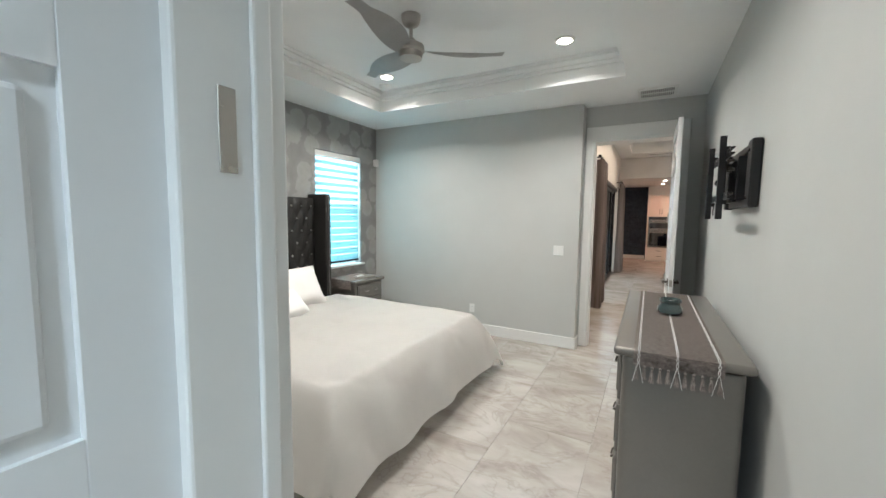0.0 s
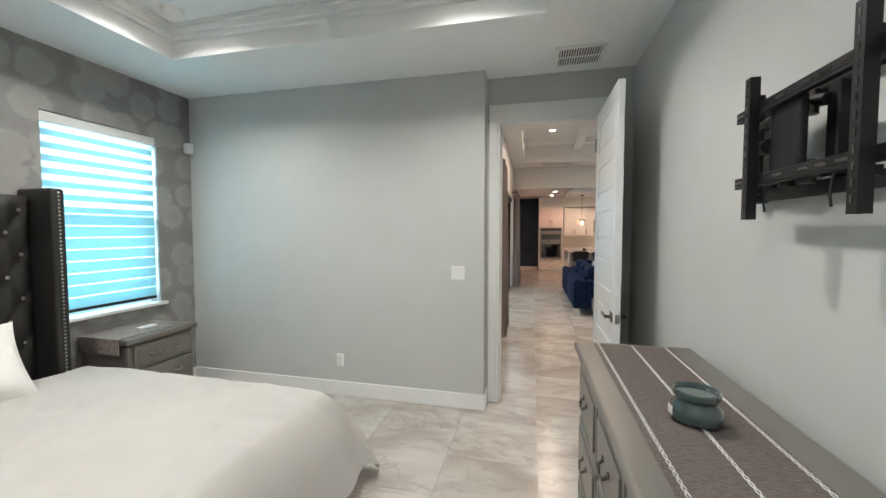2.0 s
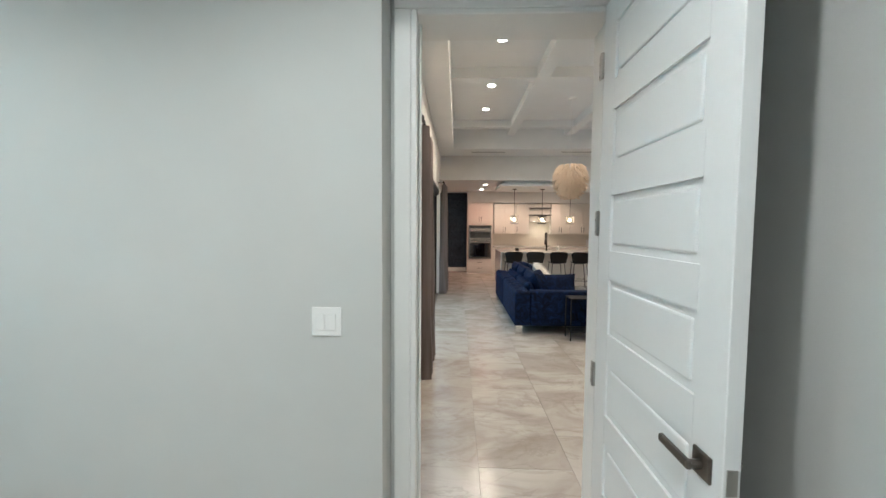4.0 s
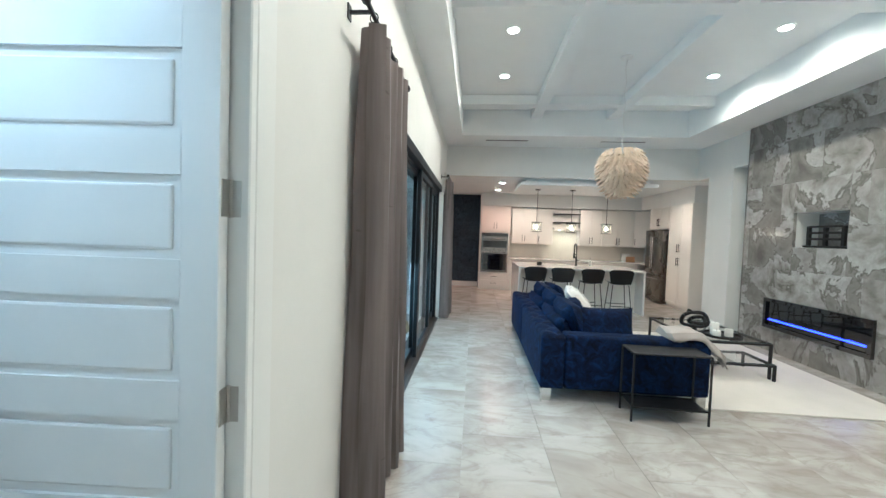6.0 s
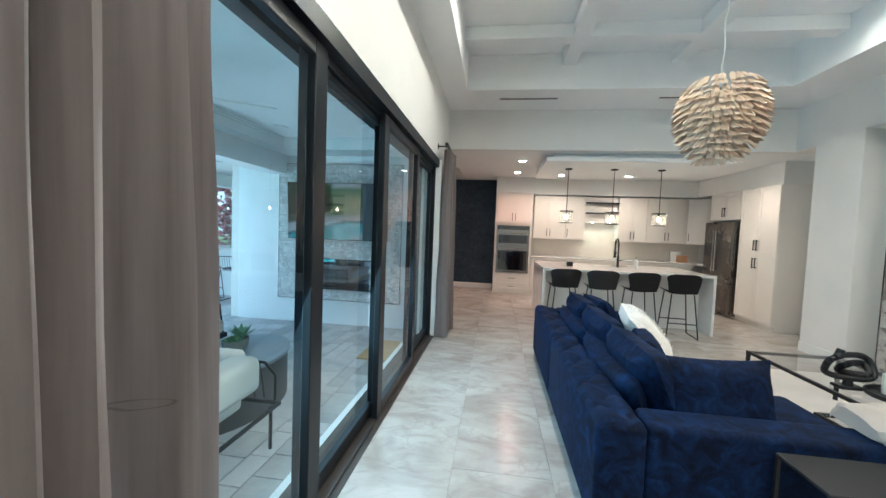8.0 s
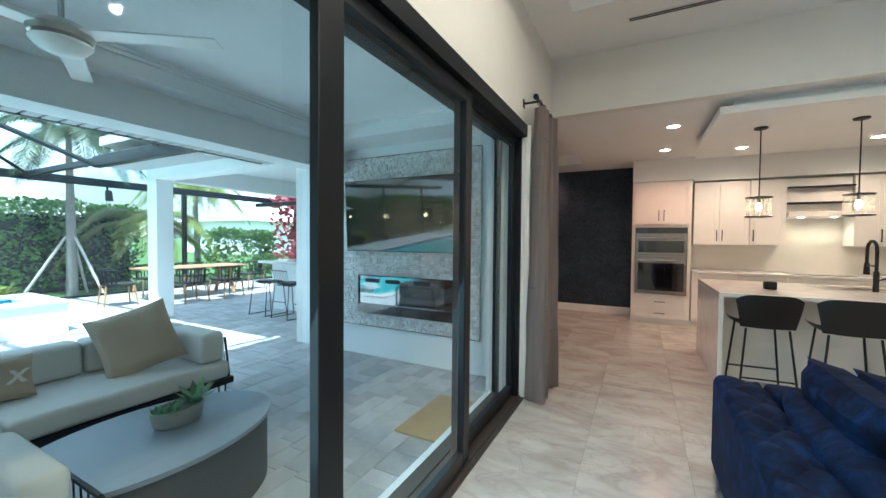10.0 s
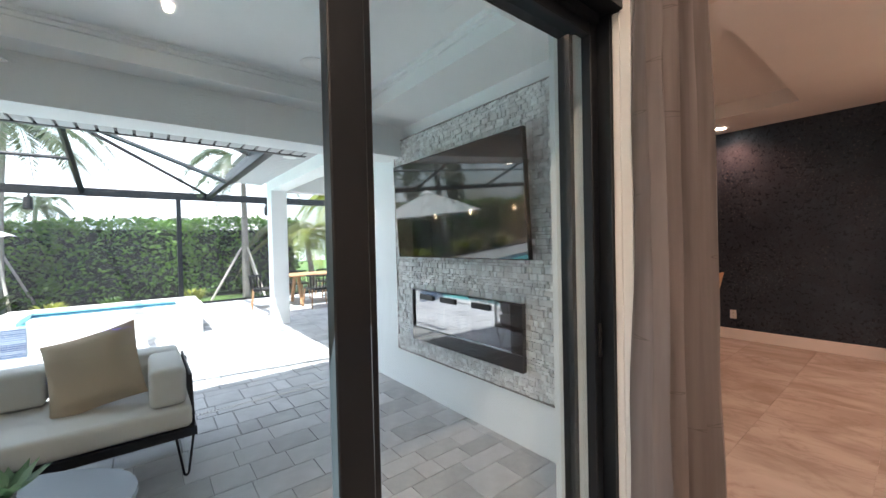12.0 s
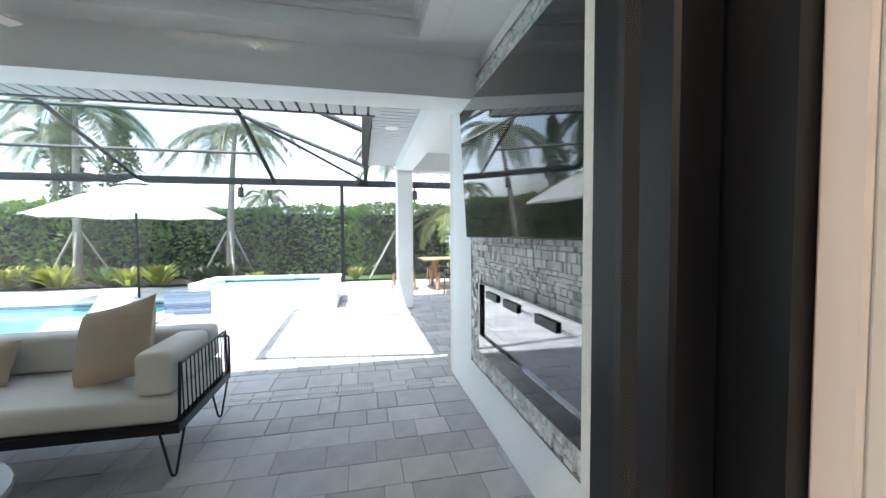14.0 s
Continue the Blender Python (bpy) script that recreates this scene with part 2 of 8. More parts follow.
def navy_mat():
    m, n, l, b, co = start_mat("navy mottled wallpaper")
    a = tex_noise(n, l, co, 3.5, 8, 0.7)
    f = tex_noise(n, l, co, 30, 4, 0.7)
    col = ramp_of(n, l, a, [(0.3, (0.016, 0.028, 0.046)), (0.55, (0.028, 0.046, 0.070)), (0.75, (0.055, 0.080, 0.11))])
    # metallic flecks, their lamp-lit shimmer put into a paler colour
    shimmer_fleck = tex_noise(n, l, co, 42, 5, 0.75)
    spread = tex_noise(n, l, co, 1.6, 3, 0.5)
    mask = mixed(n, l, 1.0, ramp_of(n, l, shimmer_fleck, [(0.56, (0, 0, 0)), (0.66, (0.8, 0.8, 0.8))]), ramp_of(n, l, spread, [(0.42, (0, 0, 0)), (0.62, (1, 1, 1))]), "MULTIPLY")
    col = mixed(n, l, mask, col, (0.20, 0.20, 0.205))
    l.new(col, b.inputs["Base Color"])
    b.inputs["Metallic"].default_value = 0.45
    l.new(ramp_of(n, l, f, [(0.4, (0.22, 0.22, 0.22)), (0.62, (0.7, 0.7, 0.7))]), b.inputs["Roughness"])
    bump_to(n, l, b, f, 0.6, 0.008)
    return m


def velvet_mat(name, dark, light):
    m, n, l, b, co = start_mat(name)
    crush = tex_noise(n, l, co, 10, 6, 0.65, 1.2)
    l.new(ramp_of(n, l, crush, [(0.36, dark), (0.52, tuple((p + q) * 0.4 for p, q in zip(dark, light))), (0.68, light)]), b.inputs["Base Color"])
    b.inputs["Roughness"].default_value = 0.75
    b.inputs["Sheen Weight"].default_value, b.inputs["Sheen Roughness"].default_value = 0.08, 0.35
    b.inputs["Sheen Tint"].default_value = (*[min(1, c * 3) for c in light], 1)
    b.inputs["Specular IOR Level"].default_value = 0.12
    bump_to(n, l, b, crush, 0.25, 0.006)
    return m


def curtain_mat():
    """Grey-brown velvet with upright nap streaks and a few pressed creases, shaded by colour."""
    m, n, l, b, co = start_mat("grey-brown velvet")
    mp = n.new("ShaderNodeMapping")
    mp.inputs["Scale"].default_value = (14, 14, 0.7)
    l.new(co, mp.inputs["Vector"])
    nap = tex_noise(n, l, mp.outputs["Vector"], 1.0, 4, 0.5, 0.2)
    mq = n.new("ShaderNodeMapping")
    mq.inputs["Scale"].default_value = (2.5, 2.5, 16)
    l.new(co, mq.inputs["Vector"])
    crease_shade = tex_noise(n, l, mq.outputs["Vector"], 1.0, 2, 0.4, 0.3)
    col = ramp_of(n, l, nap, [(0.3, (0.20, 0.168, 0.16)), (0.7, (0.40, 0.34, 0.324))])
    col = mixed(n, l, ramp_of(n, l, crease_shade, [(0.685, (0, 0, 0)), (0.70, (0.55, 0.55, 0.55)), (0.715, (0, 0, 0))]), col, (0.09, 0.075, 0.07))
    l.new(col, b.inputs["Base Color"])
    b.inputs["Roughness"].default_value = 0.8
    b.inputs["Sheen Weight"].default_value, b.inputs["Sheen Roughness"].default_value = 0.6, 0.4
    bump_to(n, l, b, nap, 0.3, 0.012)
    return m


def leaf_mat(name, dark, light, island=True):
    m, n, l, b, co = start_mat(name)
    rnd = n.new("ShaderNodeNewGeometry").outputs["Random Per Island"]
    l.new(ramp_of(n, l, rnd, [(0.0, dark), (1.0, light)]), b.inputs["Base Color"])
    b.inputs["Roughness"].default_value = 0.45
    tr, mx = n.new("ShaderNodeBsdfTranslucent"), n.new("ShaderNodeMixShader")
    tr.inputs["Color"].default_value = (*[c * 1.5 for c in light], 1)
    mx.inputs["Fac"].default_value = 0.25
    l.new(b.outputs["BSDF"], mx.inputs[1])
    l.new(tr.outputs["BSDF"], mx.inputs[2])
    l.new(mx.outputs["Shader"], n["Material Output"].inputs["Surface"])
    return m


def runner_mat():
    m, n, l, b, co = start_mat("woven grey-brown cloth")
    mp = n.new("ShaderNodeMapping")
    mp.inputs["Scale"].default_value = (40, 300, 40)
    l.new(co, mp.inputs["Vector"])
    w = tex_noise(n, l, mp.outputs["Vector"], 1.0, 4, 0.7)
    l.new(ramp_of(n, l, w, [(0.3, (0.135, 0.113, 0.10)), (0.7, (0.35, 0.298, 0.268))]), b.inputs["Base Color"])
    b.inputs["Roughness"].default_value = 0.9
    bump_to(n, l, b, w, 0.5, 0.004)
    return m


def mosaic_mat():
    m, n, l, b, co = start_mat("blue glass mosaic")
    br = n.new("ShaderNodeTexBrick")
    br.inputs["Scale"].default_value = 18
    br.inputs["Color1"].default_value, br.inputs["Color2"].default_value = (0.02, 0.06, 0.16, 1), (0.25, 0.32, 0.42, 1)
    br.inputs["Mortar"].default_value = (0.6, 0.6, 0.6, 1)
    br.inputs["Mortar Size"].default_value = 0.03
    mp = n.new("ShaderNodeMapping")
    mp.inputs["Rotation"].default_value = (radians(90), 0, radians(90))
    l.new(co, mp.inputs["Vector"])
    l.new(mp.outputs["Vector"], br.inputs["Vector"])
    l.new(br.outputs["Color"], b.inputs["Base Color"])
    b.inputs["Roughness"].default_value = 0.1
    return m


def water_mat():
    m, n, l, b, co = start_mat("pool water")
    w = tex_noise(n, l, co, 5, 3)
    l.new(ramp_of(n, l, w, [(0.3, (0.10, 0.52, 0.55)), (0.7, (0.22, 0.68, 0.70))]), b.inputs["Base Color"])
    b.inputs["Roughness"].default_value = 0.03
    bump_to(n, l, b, w, 0.2, 0.02)
    return m


M = {
    "white_wall": mat("white wall paint", (0.74, 0.73, 0.70), 0.75, vary=0.03, fine=180, bump=0.05),
    "grey_wall": mat("pale grey wall paint", (0.51, 0.515, 0.495), 0.75, vary=0.03, fine=180, bump=0.05),
    "ceiling": mat("white ceiling paint", (0.81, 0.82, 0.815), 0.85, vary=0.02, fine=220, bump=0.06),
    "trim": mat("white satin trim paint", (0.76, 0.76, 0.74), 0.35, vary=0.02, bump=0.02),
    "door": mat("white door paint", (0.74, 0.75, 0.75), 0.32, vary=0.02, bump=0.02),
    "grout": mat("grey grout", (0.40, 0.37, 0.34), 0.9, fine=200),
    "tile": floor_tile_mat(),
    "agate": agate_mat(),
    "paper": wallpaper_mat(),
    "navy": navy_mat(),
    "bronze": mat("dark bronze aluminium", (0.0065, 0.0085, 0.0115), 0.4, 0.0, spec=0.4, vary=0.15, bump=0.02),
    "steel": mat("brushed stainless steel", (0.52, 0.50, 0.48), 0.25, 1.0, vary=0.06, bump=0.03),
    "ovensteel": mat("oven stainless steel", (0.30, 0.28, 0.26), 0.25, 1.0, vary=0.06, bump=0.03),
    "darksteel": mat("dark stainless steel", (0.16, 0.145, 0.13), 0.28, 1.0, vary=0.06, bump=0.03),
    "chrome": mat("chrome", (0.7, 0.7, 0.7), 0.12, 1.0, vary=0.03, bump=0),
    "nickel": mat("satin nickel", (0.45, 0.43, 0.40), 0.3, 1.0, vary=0.05, bump=0.02),
    "blade": mat("silver grey blade", (0.44, 0.43, 0.42), 0.4, 0.3),
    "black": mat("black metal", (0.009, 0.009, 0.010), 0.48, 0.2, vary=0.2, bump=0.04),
    "blackglass": mat("black glass", (0.006, 0.006, 0.007), 0.04, 0.0, vary=0.1, bump=0, coat=1.0),
    "plastic": mat("white plastic", (0.75, 0.75, 0.73), 0.35, vary=0.02, bump=0.02),
    "black_leather": mat("black leather", (0.009, 0.009, 0.0095), 0.5, vary=0.2, fine=140, bump=0.2),
    "dark_leather": mat("dark grey leather", (0.017, 0.0157, 0.014), 0.48, vary=0.2, fine=140, bump=0.2),
    "duvet": mat("white cotton", (0.82, 0.80, 0.765), 0.9, vary=0.03, fine=7, bump=0.14, dist=0.015, sheen=0.15),
    "silver": mat("silver grey lacquer", (0.20, 0.187, 0.168), 0.34, 0.4, vary=0.08, fine=90, bump=0.04),
    "runner": runner_mat(),
    "thread": mat("white cotton thread", (0.72, 0.70, 0.68), 0.9, vary=0.1, fine=200, bump=0.4),
    "jade": mat("smoky teal glass", (0.034, 0.055, 0.054), 0.08, 0.0, vary=0.15, bump=0, coat=1.0),
    "blue": velvet_mat("royal blue velvet", (0.0014, 0.003, 0.011), (0.008, 0.023, 0.082)),
    "curtain": curtain_mat(),
    "fur": mat("white faux fur", (0.74, 0.71, 0.67), 0.95, vary=0.12, fine=70, bump=0.8, dist=0.02),
    "rug": mat("cream wool rug", (0.66, 0.62, 0.57), 0.95, vary=0.06, fine=250, bump=0.5, dist=0.006),
    "throw": mat("taupe knitted throw", (0.37, 0.335, 0.305), 0.95, vary=0.15, fine=160, bump=0.6),
    "cabinet": mat("white shaker cabinet paint", (0.74, 0.71, 0.66), 0.38, vary=0.02, bump=0.02),
    "quartz": mat("white quartz", (0.72, 0.71, 0.69), 0.15, vary=0.05, scale=6, bump=0.0),
    "splash": mat("white backsplash", (0.66, 0.62, 0.55), 0.3, vary=0.04, bump=0.02),
    "shell": mat("cream capiz petals", (0.70, 0.56, 0.42), 0.45, vary=0.12, fine=40, bump=0.15),
    "candle": mat("white wax", (0.78, 0.76, 0.71), 0.5, vary=0.02, bump=0.02),
    "tan": mat("tan upholstery", (0.52, 0.36, 0.22), 0.8, vary=0.08, fine=120, bump=0.3),
    "stucco": mat("white stucco", (0.83, 0.84, 0.84), 0.9, vary=0.03, fine=70, bump=0.5, dist=0.01),
    "paver": mat("grey concrete paver", (0.455, 0.45, 0.455), 0.85, vary=0.22, scale=7, fine=90, bump=0.4, rnd=0.35),
    "sand": mat("paving sand", (0.24, 0.235, 0.23), 0.95, fine=150),
    "ledger": mat("grey split-face quartzite", (0.74, 0.735, 0.725), 0.6, vary=0.35, scale=14, fine=60, bump=0.6, dist=0.01, rnd=0.4),
    "cushion": mat("off-white outdoor cloth", (0.62, 0.61, 0.58), 0.9, vary=0.04, fine=220, bump=0.25),
    "linen": mat("beige linen", (0.42, 0.34, 0.25), 0.92, vary=0.08, fine=260, bump=0.45),
    "greytable": mat("grey concrete-look top", (0.24, 0.27, 0.31), 0.4, vary=0.08, bump=0.05),
    "oak": mat("oiled oak", (0.36, 0.20, 0.10), 0.5, vary=0.25, scale=5, bump=0.15),
    "coping": mat("pale stone coping", (0.62, 0.60, 0.57), 0.8, vary=0.06, bump=0.25),
    "mosaic": mosaic_mat(),
    "water": water_mat(),
    "grass": mat("mown grass", (0.07, 0.13, 0.025), 0.9, vary=0.35, scale=3, fine=60, bump=0.8, dist=0.03),
    "hedge": leaf_mat("hedge leaves", (0.013, 0.045, 0.006), (0.115, 0.235, 0.028)),
    "palm": leaf_mat("palm leaves", (0.016, 0.03, 0.010), (0.05, 0.075, 0.025)),
    "yellowleaf": leaf_mat("yellow-green leaves", (0.10, 0.13, 0.015), (0.34, 0.36, 0.05)),
    "redleaf": leaf_mat("red leaves", (0.10, 0.012, 0.02), (0.36, 0.07, 0.09)),
    "bark": mat("palm trunk", (0.26, 0.24, 0.21), 0.9, vary=0.25, scale=6, bump=0.6, dist=0.02),
    "soil": mat("dark mulch", (0.05, 0.035, 0.025), 0.95, vary=0.3, fine=50, bump=0.8),
    "soffit": mat("grey vinyl soffit", (0.50, 0.51, 0.52), 0.6, vary=0.04, bump=0.02),
    "canvas": mat("white canvas", (0.80, 0.80, 0.79), 0.9, vary=0.03, fine=200, bump=0.2),
    "succulent": leaf_mat("succulent leaves", (0.05, 0.12, 0.05), (0.22, 0.34, 0.18)),
    "glass": pane_mat("door glass", (0.86, 0.97, 0.965)),
    "clear": pane_mat("clear glass", (0.93, 0.96, 0.96)),
    "crystal": veil_mat("cut crystal", (0.70, 0.64, 0.56), 0.78),
    "screen": veil_mat("insect screen", (0.20, 0.205, 0.21), 0.87),
    "privacy": veil_mat("dense privacy screen", (0.22, 0.19, 0.18), 0.55),
    "shade_a": blind_mat("sheer blind band", (0.72, 0.90, 0.92), 0.12),
    "shade_b": blind_mat("woven blind band", (0.36, 0.52, 0.55), 0.0),
    "lens": glow("lit lamp lens", (1.0, 0.86, 0.66), 12.0),
    "lens_out": mat("frosted lamp lens", (0.80, 0.80, 0.78), 0.4, vary=0.02),
    "bulb": glow("lit bulb", (1.0, 0.74, 0.45), 20.0),
    "flame": glow("blue flame light", (0.05, 0.05, 1.0), 3.2),
    "blue_print": mat("blue embroidery", (0.05, 0.15, 0.28), 0.8),
    "teal_print": mat("pale print", (0.62, 0.60, 0.55), 0.8),
    "screenpic": mat("dark screen", (0.010, 0.010, 0.011), 0.03, vary=0.05, bump=0, coat=1.0),
    "roof": mat("pale flat roof tile", (0.60, 0.58, 0.55), 0.8, vary=0.1, bump=0.3),
    "ledger_mix": mat("grey split-face quartzite mix", (0.74, 0.735, 0.725), 0.6, vary=0.35, scale=14, fine=60, bump=0.6, dist=0.01, rnd=0.4, isle=True),
    "paver_mix": mat("grey concrete paver mix", (0.455, 0.45, 0.455), 0.85, vary=0.22, scale=7, fine=90, bump=0.4, rnd=0.35, isle=True),
    "mirrorglass": mat("dark mirror glass", (0.30, 0.30, 0.31), 0.04, 0.9, vary=0.03, bump=0),
    "greydrum": mat("dark grey table base", (0.06, 0.06, 0.065), 0.6, vary=0.1),
    "ceramic": mat("grey glazed ceramic", (0.33, 0.33, 0.31), 0.5, vary=0.15),
    "coir": mat("tan coir", (0.42, 0.30, 0.15), 0.95, vary=0.15, fine=200, bump=0.6),
    "hedgeshade": mat("dark hedge shade filler", (0.012, 0.022, 0.008), 0.9, vary=0.3, bump=0.5),
    "yellowpalm": leaf_mat("yellow-green palm leaves", (0.06, 0.09, 0.012), (0.19, 0.21, 0.035)),
    "bracewood": mat("pale timber", (0.50, 0.46, 0.40), 0.8, vary=0.15),
}


# building helpers
def box(bm, x0, x1, y0, y1, z0, z1, bevel=0.0, seg=1):
    m = Matrix.Translation(((x0 + x1) / 2, (y0 + y1) / 2, (z0 + z1) / 2)) @ Matrix.Diagonal((abs(x1 - x0), abs(y1 - y0), abs(z1 - z0), 1))
    vs = bmesh.ops.create_cube(bm, size=1, matrix=m)["verts"]
    if bevel:
        es = list({e for v in vs for e in v.link_edges})
        bmesh.ops.bevel(bm, geom=es, offset=bevel, segments=seg, affect="EDGES", profile=0.5)
    return bm


def boxes(*rows, bevel=0.0, seg=1):
    bm = bmesh.new()
    for r in rows:
        box(bm, *r, bevel=bevel, seg=seg)
    return bm


def tube(bm, a, b, r, n=10, r2=None):
    a, b = Vector(a), Vector(b)
    d = b - a
    m = Matrix.Translation((a + b) / 2) @ d.to_track_quat("Z", "Y").to_matrix().to_4x4()
    bmesh.ops.create_cone(bm, cap_ends=True, segments=n, radius1=r, radius2=r if r2 is None else r2, depth=d.length, matrix=m)
    return bm


def bent(bm, pts, r, n=8):
    for a, b in zip(pts, pts[1:]):
        tube(bm, a, b, r, n)
    return bm


def ball(bm, c, r, sx=1, sy=1, sz=1, u=14, v=9):
    bmesh.ops.create_uvsphere(bm, u_segments=u, v_segments=v, radius=r, matrix=Matrix.Translation(c) @ Matrix.Diagonal((sx, sy, sz, 1)))
    return bm


def lathe(bm, c, profile, n=24):
    rings = []
    for r, z in profile:
        rings.append([bm.verts.new((c[0] + r * math.cos(2 * math.pi * k / n), c[1] + r * math.sin(2 * math.pi * k / n), c[2] + z)) for k in range(n)])
    for a, b in zip(rings, rings[1:]):
        for k in range(n):
            bm.faces.new((a[k], a[(k + 1) % n], b[(k + 1) % n], b[k]))
    bm.faces.new(rings[0][::-1])
    bm.faces.new(rings[-1])
    return bm


def pillow(bm, w, h, t, m, n=12, pinch=0.07):
    """A stuffed cushion w by h, t thick, with drawn-in sides and pointed corners."""
    sides = []
    for s in (1, -1):
        g = []
        for i in range(n + 1):
            row = []
            for j in range(n + 1):
                u, v = 2 * i / n - 1, 2 * j / n - 1
                k = max(0.0, (1 - u ** 4) * (1 - v ** 4)) ** 0.55
                x = u * w / 2 * (1 - pinch * (1 - v * v) * abs(u) ** 3)
                y = v * h / 2 * (1 - pinch * (1 - u * u) * abs(v) ** 3)
                z = s * t / 2 * k + 0.012 * noise.noise(Vector((u * 2.2, v * 2.2, s + w * 7 + m[0][3])))
                row.append(bm.verts.new(m @ Vector((x, y, z if k else 0))))
            g.append(row)
        sides.append(g)
        for i in range(n):
            for j in range(n):
                q = (g[i][j], g[i + 1][j], g[i + 1][j + 1], g[i][j + 1])
                bm.faces.new(q if s > 0 else q[::-1])
    rim = [v for g in sides for i, row in enumerate(g) for j, v in enumerate(row) if i in (0, n) or j in (0, n)]
    bmesh.ops.remove_doubles(bm, verts=rim, dist=0.0005)
    return bm


def smooth(me, angle=40):
    for p in me.polygons:
        p.use_smooth = True
    me.set_sharp_from_angle(angle=radians(angle))


def mesh_of(name, bm, material, shade=False):
    me = bpy.data.meshes.new(name)
    bmesh.ops.recalc_face_normals(bm, faces=bm.faces)
    bm.to_mesh(me)
    bm.free()
    me.materials.append(M[material] if isinstance(material, str) else material)
    if shade:
        smooth(me)
    return me


def root_of(ob):
    while ob.parent:
        ob = ob.parent
    return ob


def thing(name, at, label, category, group=""):
    ob = new(name)
    ob.location = at
    ob.empty_display_size = 0.1
    return tagged(ob, label, category, group)


def part(name, bm, material, parent, label="", shade=False):
    """One mesh under a thing or under a part; the bmesh is in the world's metres."""
    root = root_of(parent)
    bmesh.ops.translate(bm, verts=bm.verts, vec=-root.location)
    ob = new(name, mesh_of(name, bm, material, shade))
    ob.parent = parent
    if label:
        ob["label"] = label
    return ob


def solid(name, bm, material, label, category, group="", shade=False):
    """A thing that is one mesh."""
    me = mesh_of(name, bm, material, shade)
    return tagged(new(name, me), label, category, group)


def struct(name, bm, material, label, category, shade=False):
    return tagged(new(name, mesh_of(name, bm, material, shade)), label, category, kind="structure")


# ---- plan: heights and lines of the place
BED_X0, BED_X1, BED_Y0, BED_Y1 = -3.37, 0.75, 0.93, 5.10
BED_C, BED_TRAY = 2.83, 3.06
DOOR_Y, GREAT_Y0 = 5.29, 5.48
LEFT, RIGHT = -0.58, 4.42
SOFFIT, TRAY = 3.377, 3.84
KIT_C, BULK_Y, BACK_Y = 2.766, 13.45, 17.05
LAN_Z = -0.075
S_Y0, S_Y1, S_TOP = 7.86, 12.42, 2.40

# floors
struct("floor", boxes((BED_X0 - 0.1, 6.0, -2.2, GREAT_Y0, -0.2, -0.006), (LEFT - 1.5, 6.0, GREAT_Y0, 7.0, -0.2, -0.006), (LEFT - 0.02, 6.0, 7.0, 13.1, -0.2, -0.006), (-3.9, 6.0, 13.1, BACK_Y + 0.1, -0.2, -0.006)), "grout", "large pale grey stone-look floor tiles with thin joints", "floor")
FLOOR = bpy.data.objects["floor"]

# bedroom walls
struct("wall_bedroom_west", boxes((BED_X0 - 0.2, BED_X0, -2.2, 3.91, 0, 3.3), (BED_X0 - 0.2, BED_X0, 4.75, BED_Y1 + 0.33, 0, 3.3), (BED_X0 - 0.2, BED_X0, 3.91, 4.75, 0, 0.87), (BED_X0 - 0.2, BED_X0, 3.91, 4.75, 2.37, 3.3)), "paper", "grey floral wallpapered bedroom wall round a window", "wall")
struct("wall_bedroom_north", boxes((BED_X0, -0.42, BED_Y1, GREAT_Y0, 0, 3.3)), "grey_wall", "pale grey painted bedroom wall", "wall")
struct("wall_bedroom_door", boxes((-0.42, -0.33, DOOR_Y, GREAT_Y0, 0, 3.9), (0.53, 0.95, DOOR_Y, GREAT_Y0, 0, 3.9), (-0.33, 0.53, DOOR_Y, GREAT_Y0, 2.45, 3.9)), "grey_wall", "pale grey recessed wall over the bedroom door", "wall")
struct("wall_bedroom_east", boxes((BED_X1, BED_X1 + 0.2, -2.2, DOOR_Y, 0, 3.3)), "grey_wall", "pale grey painted bedroom wall with a television bracket", "wall")
struct("wall_bedroom_south", boxes((BED_X0, -0.268, 0.8, BED_Y0, 0, 3.3), (-0.268, 0.66, 0.8, BED_Y0, 2.45, 3.3), (0.66, BED_X1, 0.8, BED_Y0, 0, 3.3)), "grey_wall", "pale grey wall with the doorway of the bath passage", "wall")
struct("wall_passage", boxes((BED_X0, BED_X1, -2.3, -2.2, 0, 3.3), (-1.5, -1.4, -2.2, 0.8, 0, 3.3)), "grey_wall", "plain wall closing the passage", "wall")

# bedroom ceiling with its tray
TBX0, TBX1, TBY0, TBY1 = -2.715, 0.04, 1.7, 4.37
rows = [(BED_X0, TBX0, BED_Y0, DOOR_Y, BED_C, 3.3), (TBX1, BED_X1, BED_Y0, DOOR_Y, BED_C, 3.3), (TBX0, TBX1, TBY1, DOOR_Y, BED_C, 3.3), (TBX0, TBX1, BED_Y0, TBY0, BED_C, 3.3),
        (TBX0, TBX1, TBY0, TBY1, BED_TRAY, 3.3), (BED_X0, BED_X1, -2.2, 0.8, 2.8, 3.0)]
for a, z0, z1 in ((0.075, BED_TRAY - 0.03, BED_TRAY - 0.001), (0.055, BED_TRAY - 0.075, BED_TRAY - 0.031), (0.03, BED_TRAY - 0.105, BED_TRAY - 0.076)):
    rows += [(TBX0, TBX0 + a, TBY0, TBY1, z0, z1), (TBX1 - a, TBX1, TBY0, TBY1, z0, z1), (TBX0 + a, TBX1 - a, TBY1 - a, TBY1, z0, z1), (TBX0 + a, TBX1 - a, TBY0, TBY0 + a, z0, z1)]
bm = boxes(*rows)
struct("ceiling_bedroom", bm, "ceiling", "white tray ceiling with a stepped edge", "ceiling")

